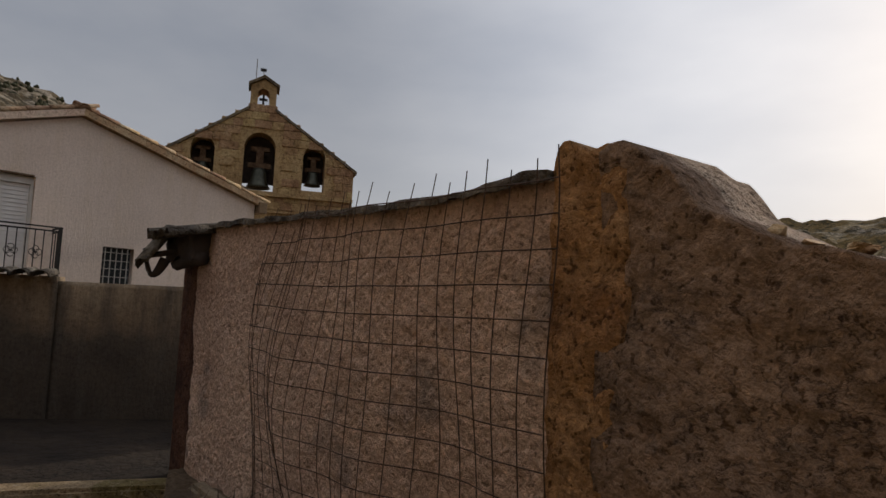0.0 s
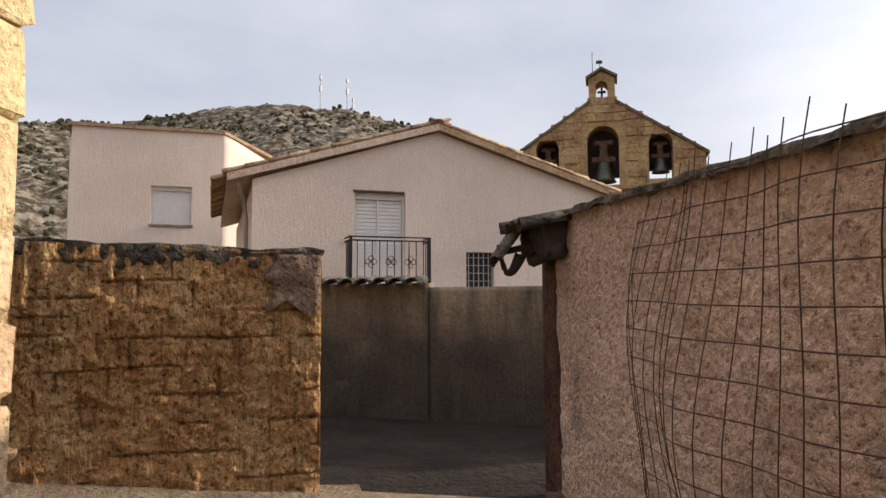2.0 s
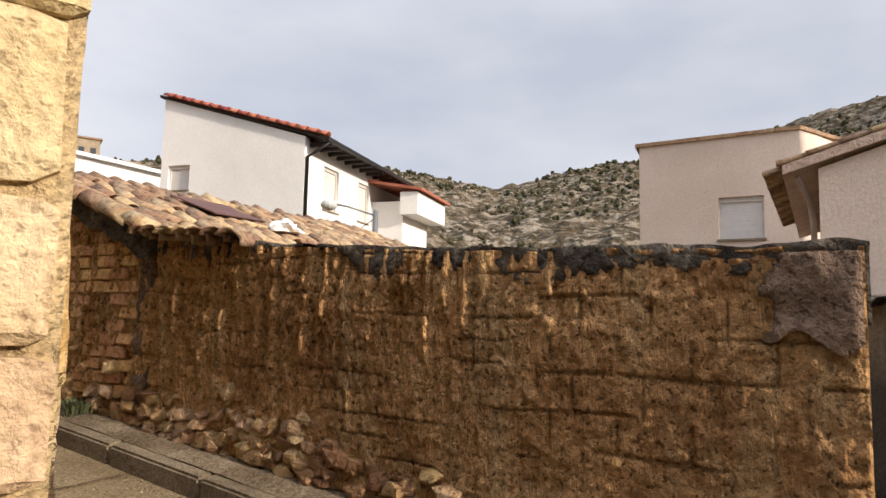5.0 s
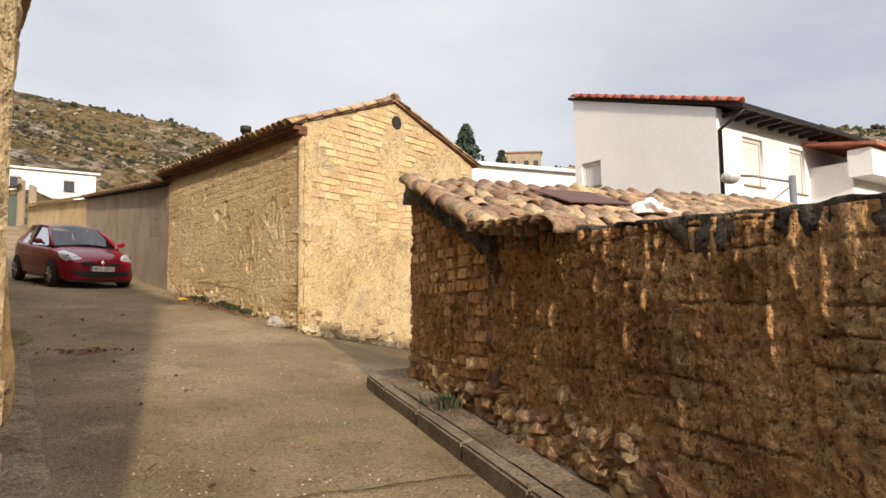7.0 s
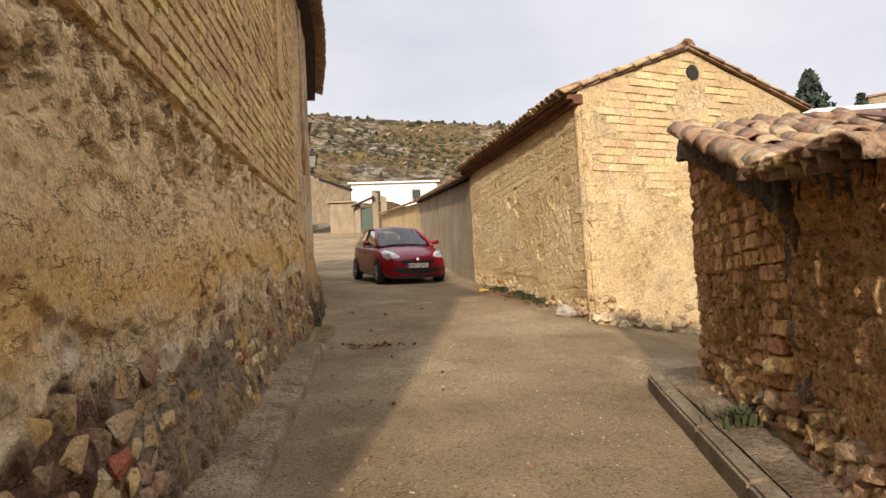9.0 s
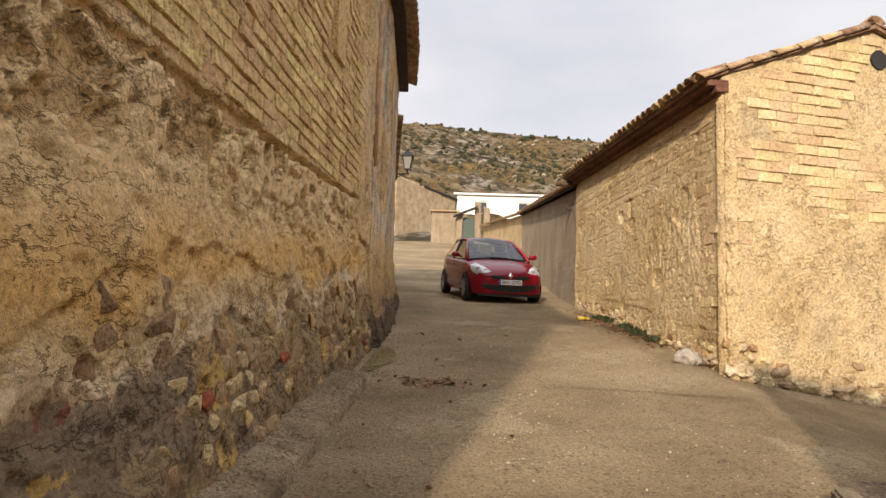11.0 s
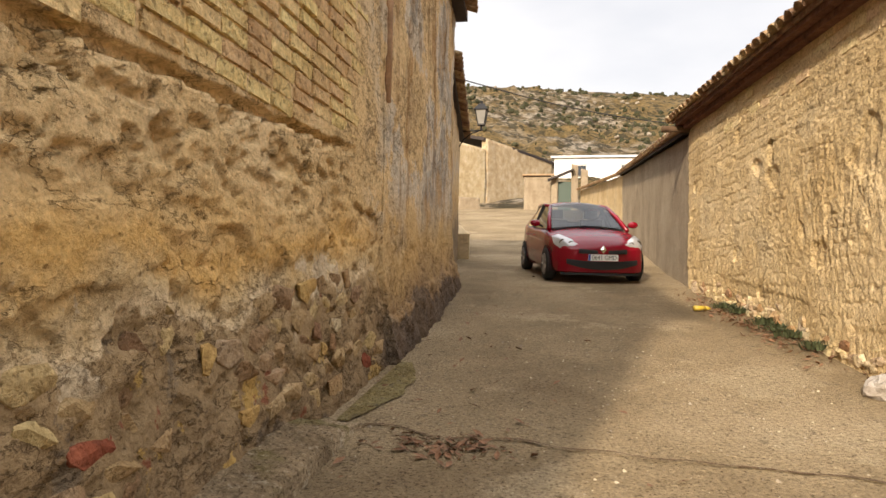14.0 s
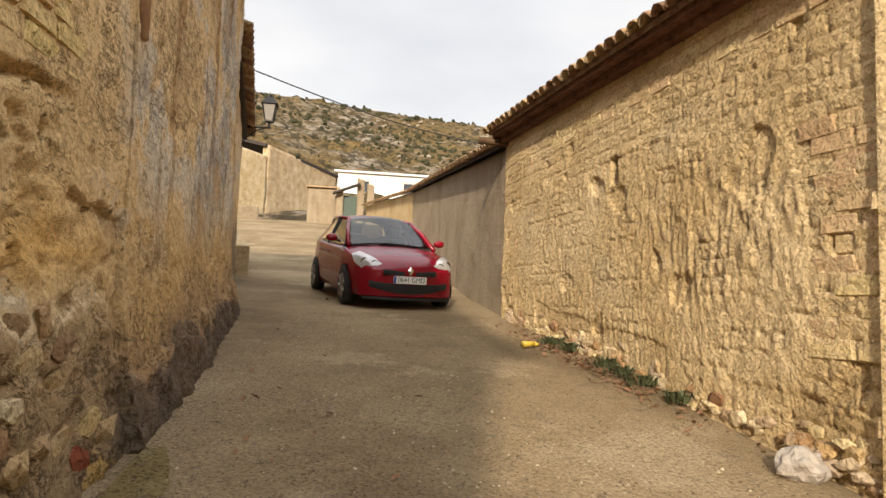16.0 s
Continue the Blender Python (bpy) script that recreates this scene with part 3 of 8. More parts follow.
def tile_meshes(material, length=0.42, r=0.095, seed=5):
    """Tapered half-round roof tiles that lie along y, crown up, about their middle."""
    out = []
    rng = random.Random(seed)
    for _ in range(4):
        vs, fs = [], []
        k = 6
        for e, (y, rr) in enumerate(((-length / 2, r * 1.12), (length / 2, r * 0.88))):
            for th in (0, 0.016):
                for a in range(k + 1):
                    g = math.pi * a / k
                    vs.append(((rr - th) * math.cos(g) + rng.uniform(-0.004, 0.004), y + rng.uniform(-0.01, 0.01),
                               (rr - th) * math.sin(g) * 0.85 + rng.uniform(-0.003, 0.003)))
        q = k + 1
        for a in range(k):
            fs += [(a, a + 1, 2 * q + a + 1, 2 * q + a), (q + a + 1, q + a, 3 * q + a, 3 * q + a + 1), (a + 1, a, q + a, q + a + 1),
                   (2 * q + a, 2 * q + a + 1, 3 * q + a + 1, 3 * q + a)]
        fs += [(0, 2 * q, 3 * q, q), (k, q + k, 3 * q + k, 2 * q + k)]
        out.append(mesh_of("tile", vs, fs, material, True))
    return out


BRICK_TAN = brick_meshes(6, 0.05, M_TAN_BRICK, 1)
BRICK_YELLOW = brick_meshes(6, 0.05, M_YELLOW_BRICK, 2)
BRICK_BROWN = brick_meshes(6, 0.07, M_BRICK_BROWN, 3)
STONE_BROWN = stone_meshes(8, M_RUBBLE, 4)
STONE_TAN = stone_meshes(8, M_RUBBLE_TAN, 14)
STONE_PALE = stone_meshes(8, M_RUBBLE_LIGHT, 6)
STONE_RED = stone_meshes(1, earth("red_stone", [(0.22, 0.06, 0.03), (0.28, 0.08, 0.04), (0.33, 0.11, 0.06)], 2.0, 18, 0.6, 0.02), 9)
STONE_OCHRE = stone_meshes(2, earth("ochre_stone", [(0.4, 0.24, 0.08), (0.48, 0.31, 0.115), (0.54, 0.37, 0.16)], 2.0, 18, 0.6, 0.02), 10)
TILES = tile_meshes(M_TILE)
TILES_RED = tile_meshes(M_TILE_RED, 0.42, 0.1, 8)

# ---- ground ----
ROAD_Y = (-40, -4, -2.4, 0, 2.16, 4.33, 6, 8.4, 10.8, 14.9, 17.8, 22, 26, 31, 40, 46, 60, 90)
ROAD_Z = (-0.9, -0.08, 0.0, 0.18, 0.4, 0.61, 0.83, 1.17, 1.52, 2.0, 2.28, 2.85, 3.45, 4.2, 5.8, 6.8, 8.6, 11.0)


def road_z(x, y):
    z = float(np.interp(y, ROAD_Y, ROAD_Z))
    if x > 7.6 and 2 < y < 14:
        z -= min(1.2, 0.2 * (x - 7.6)) * min(1, (y - 2) / 2) * min(1, max(0, (14 - y) / 3))
    return z


SKY_AZ = (-180, -60, -20, -3, 5, 14, 18, 30, 44, 56, 61, 65, 71, 78, 84, 88, 95, 103, 108, 114.5, 120, 127.5, 141, 180)
SKY_SLOPE = (0.14, 0.2, 0.31, 0.3, 0.287, 0.27, 0.25, 0.225, 0.2, 0.24, 0.257, 0.24, 0.22, 0.2, 0.225, 0.235, 0.25, 0.285, 0.298, 0.292, 0.27, 0.2, 0.15, 0.14)


def hill_z(az, r):
    """Height of the land at compass angle az (degrees from +y towards +x) and distance r from (4, 2)."""
    x, y = 4 + r * math.sin(radians(az)), 2 + r * math.cos(radians(az))
    near = float(np.interp(min(max(y, -40), 46), ROAD_Y, ROAD_Z)) - 0.12
    if x > 7.6:
        near -= min(1.3, 0.2 * (x - 7.6))
    top = float(np.interp(az, SKY_AZ, SKY_SLOPE)) * 1.0
    crest = 190 + 40 * nz(math.sin(radians(az)), math.cos(radians(az)), 3.1, 2.2)
    u = min(1.0, max(0.0, (r - 46) / (crest - 46)))
    z = near + (top * crest + 1.6 - near) * (u ** 1.25)
    if r > crest:
        z -= (r - crest) * 0.18
    if u > 0:
        w = min(1, u * 4)
        z += w * (fbm(x, y, 0.3, 0.03, 5) * 3.6 * (1 - 0.75 * u) + abs(fbm(x, y, 7.3, 0.16, 4)) * 2.2 - 1.0) * (1.0 if r <= crest else 0.3)
    return max(z, -4) if r < 600 else -4


def build_ground():
    azs = np.linspace(-180, 180, 721)[:-1]
    rs = list(np.linspace(0.5, 44, 10)) + list(np.linspace(48, 250, 92)) + [280, 340, 450, 700, 1500, 4000]
    vs, fs = [], []
    for r in rs:
        for az in azs:
            vs.append((4 + r * math.sin(radians(az)), 2 + r * math.cos(radians(az)), hill_z(az, r) if r > 10 else road_z(4, 2 + r * math.cos(radians(az))) - 0.15))
    n = len(azs)
    for j in range(len(rs) - 1):
        for i in range(n):
            fs.append((j * n + i, (j + 1) * n + i, (j + 1) * n + (i + 1) % n, j * n + (i + 1) % n))
    fs.append(tuple(range(n))[::-1])
    m, N, L, p = mat("rocky_hillside")
    pos = N.new("ShaderNodeNewGeometry").outputs["Position"]
    f1 = noise_at(N, L, pos, 0.035, 6, 0.6)
    f2 = noise_at(N, L, pos, 0.28, 8, 0.72, (1, 1, 2.2))
    f3 = noise_at(N, L, pos, 0.9, 7, 0.75)
    rock = ramp(N, L, f2, [(0.4, (0.05, 0.036, 0.021)), (0.49, (0.115, 0.09, 0.062)), (0.57, (0.3, 0.255, 0.2))])
    grass = ramp(N, L, f3, [(0.38, (0.07, 0.05, 0.02)), (0.6, (0.19, 0.125, 0.05))])
    s = ramp(N, L, f1, [(0.37, (0, 0, 0)), (0.5, (1, 1, 1))])
    sx = N.new("ShaderNodeSeparateXYZ")
    L.new(pos, sx.inputs[0])
    green = N.new("ShaderNodeMapRange")
    for k, v in zip(("From Min", "From Max", "To Min", "To Max"), (25.0, 90.0, 0.95, 0.2)):
        green.inputs[k].default_value = v
    L.new(sx.outputs["X"], green.inputs["Value"])
    col = blend(N, L, "MIX", maths(N, L, "MULTIPLY", s, green.outputs["Result"]), rock, grass)
    sc = ramp(N, L, noise_at(N, L, pos, 0.42, 7, 0.7), [(0.52, (0, 0, 0)), (0.56, (1, 1, 1))])
    col = blend(N, L, "MIX", maths(N, L, "MULTIPLY", sc, 0.85), col, (0.034, 0.03, 0.018))
    L.new(col, p.inputs["Base Color"])
    p.inputs["Roughness"].default_value = 1.0
    p.inputs["Specular IOR Level"].default_value = 0.1
    bp = N.new("ShaderNodeBump")
    bp.inputs["Strength"].default_value, bp.inputs["Distance"].default_value = 0.9, 1.2
    L.new(f2, bp.inputs["Height"])
    L.new(bp.outputs["Normal"], p.inputs["Normal"])
    setting("ground", mesh_of("ground", vs, fs, m, False), "dry rocky hillsides with low scrub round the village", "ground")


build_ground()


def build_road():
    xs = np.arange(-6, 14.01, 0.2)
    ys = list(np.arange(-7, 20, 0.2)) + list(np.arange(20, 58, 0.8))
    vs = [(x, y, road_z(x, y) + 0.012 * fbm(x, y, 0, 0.7, 3)) for y in ys for x in xs]
    n = len(xs)
    fs = [(j * n + i, j * n + i + 1, (j + 1) * n + i + 1, (j + 1) * n + i) for j in range(len(ys) - 1) for i in range(n - 1)]
    setting("road", mesh_of("road", vs, fs, M_CONCRETE, True), "worn pale concrete village street, sloping uphill", "road")


build_road()
# ---- walls of the lane ----
rng = random.Random(11)

A_LINE = Line((5.713, -2.359), (7.347, 4.306), -1)      # brown adobe wall and shed, facing the street
A_BASE = lambda s: float(np.interp(s, (0, 1.6, 3.0, 5.4, 6.9), (0.0, 0.1, 0.3, 0.5, 0.6)))


def a_top(s):
    return float(np.interp(s, (0, 1.9, 3.5, 4.87, 6.53, 6.9), (1.84, 1.88, 1.97, 2.08, 2.73, 2.78))) + 0.02 * nz(s, 0, 0, 3)


def a_bulge(s, z):
    v = 0.03 * fbm(s, z, 1, 1.1, 4)
    # rain-cut flutes in the middle stretch, plain blocks near the wall's end
    wash = min(1.0, max(0.15, (s - 0.9) / 1.6)) * min(1.0, max(0.25, (z - 0.55) * 1.4))
    flute = fbm(s * 17, z * 1.8, 4, 1.0, 4)
    v += 0.075 * max(-0.45, min(0.5, flute)) * wash
    v += 0.02 * fbm(s, z, 8, 12, 4)
    zz = z + 0.04 * nz(s, 0, 5, 1.1)
    tall = 0.125 if s > 1.5 else 0.2
    k = math.floor(zz / tall)
    row = zz / tall - k
    if row < 0.09 and nz(s, k * 1.7, 2, 1.9) > 0.0:
        v -= 0.022
    wide = 0.27 if s > 1.5 else 0.36
    col = (s / wide + 0.5 * (k % 2) + 0.2 * nz(k, 0, 3, 3.3)) % 1.0
    if col < 0.05 and nz(s, z, 12, 1.1) > 0.0:
        v -= 0.022
    if nz(s, z, 21, 2.2) > 0.45:
        v -= 0.02
    return v - 0.015


def build_brown_wall():
    w = setting("wall_adobe", rough_wall("wall_adobe", Line(A_LINE.at(-0.08, 0, 0)[:2], A_LINE.at(A_LINE.len, 0, 0)[:2], -1), lambda s: A_BASE(s) - 0.1, a_top, 0.45, 0.0135, a_bulge, M_ADOBE_BROWN),
                "eroded brown adobe wall with rain-cut streaks", "wall")
    cap = Line(A_LINE.at(-0.1, 0, 0)[:2], A_LINE.at(4.75, 0, 0)[:2], -1)

    def cap_bulge(s, z):
        lo = a_top(s) - 0.1 - 0.13 * fbm(s, 0, 9, 2.4, 4)
        return -0.012 + 0.03 * fbm(s, z, 3, 7, 4) - (0.16 if z < lo else 0)

    part("coping", rough_wall("coping", cap, lambda s: a_top(s) - 0.34, lambda s: a_top(s) + 0.02 + 0.02 * nz(s, 1, 0, 5), 0.48, 0.022, cap_bulge, M_CAP), w,
         "black lichen-covered cement coping")
    part("end_render", rough_wall("end_render", Line(A_LINE.at(-0.07, 0, 0)[:2], A_LINE.at(0.42, 0, 0)[:2], -1), lambda s: 1.42 - 0.1 * nz(s, 0, 0, 6), lambda s: 1.82, 0.1, 0.03,
         lambda s, z: 0.02 + 0.03 * fbm(s, z, 0, 8, 4) - (0.08 if s > 0.38 + 0.1 * nz(s, z, 0, 7) else 0), M_RUIN), w, "grey roughcast patch")
    shed = courses(A_LINE, 4.98, 6.86, 0.78, 2.72, 0.24, 0.108, 0.16, rng, lambda s, z: z < a_top(s) - 0.12 and nz(s, z, 3, 2.2) > -0.3, -0.002, 0.014)
    put_lumps(BRICK_BROWN, "brick", w, shed)
    poses = []
    for _ in range(210):
        s = rng.uniform(1.9, 6.8)
        zb = A_BASE(s) + 0.12
        z = zb + abs(rng.gauss(0, 0.17))
        sz = rng.uniform(0.08, 0.19)
        poses.append(A_LINE.mount(s, 0.0 - (z - zb) * 0.06, z) @ pose(0, 0, 0, rng.uniform(-20, 20), rng.uniform(-25, 25), rng.uniform(-20, 20))
                     @ Matrix.Diagonal((sz * 1.3, sz * 0.9, sz * rng.uniform(0.6, 0.9), 1)))
    put_lumps(STONE_BROWN, "stone", w, poses)
    # dividing rib between wall and shed
    part("mortar_rib", rough_wall("mortar_rib", Line(A_LINE.at(4.8, 0, 0)[:2], A_LINE.at(4.98, 0, 0)[:2], -1), lambda s: 0.7, lambda s: 2.1, 0.1, 0.03,
         lambda s, z: -0.02 + 0.05 * fbm(s, z, 0, 6, 4), M_RUIN), w, "rough mortar rib")


build_brown_wall()


SHED_ROOF = []


def build_shed():
    shed = thing("shed", "low adobe shed with loose clay tiles, behind the brown wall", "shed")
    p0, up = A_LINE.at(4.75, 0.03, 2.11), (A_LINE.at(6.75, 0.03, 2.84) - A_LINE.at(4.75, 0.03, 2.11))
    east = -A_LINE.n
    slope = up.normalized()
    norm = slope.cross(east).normalized()
    if norm.z < 0:
        norm = -norm
    tilt_m = Matrix((east, slope, norm)).transposed()
    if tilt_m.determinant() < 0:
        tilt_m = Matrix((-east, slope, norm)).transposed()
    base = tilt_m.to_4x4()
    SHED_ROOF.append((p0, slope, east, norm, base))
    s = Soup()
    a, b = p0 - norm * 0.06, p0 + up - norm * 0.06
    c, d = b + east * 5.2, a + east * 5.2
    lo = Vector((0, 0, -0.09))
    s.add([a, b, c, d, a + lo, b + lo, c + lo, d + lo], [(0, 3, 2, 1), (4, 5, 6, 7), (0, 1, 5, 4), (1, 2, 6, 5), (2, 3, 7, 6), (3, 0, 4, 7)])
    part("roof_bed", s.mesh("roof_bed", M_SOIL), shed)
    w = Soup()
    n0, n1 = A_LINE.at(6.9, -0.45, 0), A_LINE.at(6.9, -5.2, 0)
    dv = A_LINE.d * -0.35
    w.add([Vector((q.x, q.y, z)) + o for z in (-0.7, 2.7) for q, o in ((n0, Vector()), (n1, Vector()), (n1, dv), (n0, dv))],
          [(0, 3, 2, 1), (4, 5, 6, 7), (0, 1, 5, 4), (1, 2, 6, 5), (2, 3, 7, 6), (3, 0, 4, 7)])
    part("north_wall", w.mesh("north_wall", M_ADOBE_BROWN), shed)
    L0 = up.length
    r = random.Random(21)
    for col in range(26):
        o = 0.05 + col * 0.2
        for row in range(6):
            y = 0.12 + row * (L0 / 6)
            if r.random() < 0.02:
                continue
            jig = pose(0, 0, 0, 4 + r.uniform(-6, 8), r.uniform(-20, 20), r.uniform(-15, 15))
            p = p0 + east * (o + r.uniform(-0.02, 0.02)) + slope * (y + r.uniform(-0.03, 0.03)) + norm * (0.01 + r.uniform(0, 0.02))
            part("tile", r.choice(TILES), shed, "", Matrix.Translation(p) @ base @ jig)
            if col < 25:
                p = p + east * 0.1 - norm * 0.02
                part("channel_tile", r.choice(TILES), shed, "", Matrix.Translation(p) @ base @ pose(0, 0, 0, 3, 180 + r.uniform(-4, 4), r.uniform(-3, 3)))
    # verge tiles bedded along the wall
    for i in range(6):
        p = p0 - east * 0.04 + slope * (0.1 + i * 0.36) + norm * 0.03
        part("verge_tile", TILES[i % 4], shed, "", Matrix.Translation(p) @ base @ pose(0, 0, 0, 3, -16 + r.uniform(-6, 6), r.uniform(-5, 5)))
    vb = Line(A_LINE.at(4.75, 0.02, 0)[:2], A_LINE.at(6.88, 0.02, 0)[:2], -1)
    part("verge_mortar", rough_wall("verge_mortar", vb, lambda q: a_top(q + 4.75) - 0.14 - 0.05 * nz(q, 0, 0, 4), lambda q: a_top(q + 4.75) + 0.07, 0.2, 0.03,
         lambda q, z: 0.04 + 0.035 * fbm(q, z, 0, 7, 4), M_CAP), shed, "crumbling grey mortar")
    # eave tiles over the street wall
    for i in range(7):
        p = A_LINE.at(4.72 - i * 0.17, 0.06, a_top(4.7 - i * 0.17) + 0.02)
        part("eave_tile", TILES[i % 4], shed, "", Matrix.Translation(p) @ base @ pose(0, 0, 0, -4, r.uniform(-8, 8), -70 + r.uniform(-8, 8)))


build_shed()


def kerb_rise(q):
    """The kerb sinks towards the gateway."""
    return float(np.interp(q, (-0.4, 0.5, 2.2), (0.25, 0.45, 1.0)))


def build_pavement():
    # pavement and kerb along the brown wall
    out = 0.42
    s = Soup()
    ss = np.arange(-0.4, 7.25, 0.15)
    for i in range(len(ss) - 1):
        a, b = ss[i], ss[i + 1]
        quad = []
        for q in (a, b):
            for n, dz in ((-0.2, 0.17 * kerb_rise(q)), (out - 0.13, 0.15 * kerb_rise(q))):
                p = A_LINE.at(q, n, 0)
                quad.append((p.x, p.y, road_z(p.x, p.y) + dz + 0.03 * (n < 0) + 0.012 * fbm(p.x, p.y, 0, 3, 3)))
        s.add(quad, [(0, 1, 3, 2)])
    pv = setting("pavement", s.mesh("pavement", M_GRIT, True), "gritty narrow pavement strip under the adobe wall", "pavement")
    k = 0
    q = -0.35
    while q < 7.15:
        l = 0.98 if q < 6.2 else 7.15 - q
        l = min(l, 7.15 - q)
        pa, pb = A_LINE.at(q + 0.006, out, 0), A_LINE.at(q + l - 0.006, out, 0)
        za, zb = road_z(pa.x, pa.y), road_z(pb.x, pb.y)
        d = A_LINE.n * -0.13
        ra, rb = 0.14 * kerb_rise(q), 0.14 * kerb_rise(q + l)
        bm = bmesh.new()
        vs = [bm.verts.new(v) for v in ((pa.x, pa.y, za - 0.1), (pb.x, pb.y, zb - 0.1), (pb.x + d.x, pb.y + d.y, zb - 0.1), (pa.x + d.x, pa.y + d.y, za - 0.1),
                                        (pa.x, pa.y, za + ra), (pb.x, pb.y, zb + rb), (pb.x + d.x, pb.y + d.y, zb + rb + 0.01), (pa.x + d.x, pa.y + d.y, za + ra + 0.01))]
        for f in ((0, 3, 2, 1), (4, 5, 6, 7), (0, 1, 5, 4), (1, 2, 6, 5), (2, 3, 7, 6), (3, 0, 4, 7)):
            bm.faces.new([vs[i] for i in f])
        bmesh.ops.bevel(bm, geom=bm.edges[:], offset=0.018, segments=2, affect="EDGES")
        me = bpy.data.meshes.new("kerb_stone")
        bm.to_mesh(me)
        bm.free()
        me.materials.append(M_KERB)
        part("kerb_stone", me, pv)
        q += l
        k += 1
    # raised strip along the tall house
    s = Soup()
    ys = np.arange(-0.6, 7.7, 0.15)
    prof = ((-0.3, 0.2), (0.08, 0.17), (0.3, 0.13), (0.36, 0.12), (0.384, 0.1), (0.392, -0.1))
    rows = []
    for y in ys:
        x0 = lb_x(y)
        fade = min(1, (7.75 - y) / 0.5)
        rows.append([(x0 + dx + 0.012 * nz(y, dx, 0, 3), y, road_z(4, y) + dz * (fade if dz > 0 else 1) + 0.015 * fbm(x0 + dx, y, 0, 5, 3)) for dx, dz in prof])
    n = len(prof)
    for r0, r1 in zip(rows, rows[1:]):
        s.add(r0 + r1, [(i, i + 1, n + i + 1, n + i) for i in range(n - 1)])
    setting("pavement_2", s.mesh("pavement_2", M_STRIP, True), "broken concrete footing strip along the tall house", "pavement")


def lb_x(y):
    return float(np.interp(y, (-0.6, 2, 6.2, 9.2, 10.8, 12.4, 14.2), (3.49, 3.47, 3.61, 3.73, 3.73, 3.66, 3.5)))


build_pavement()


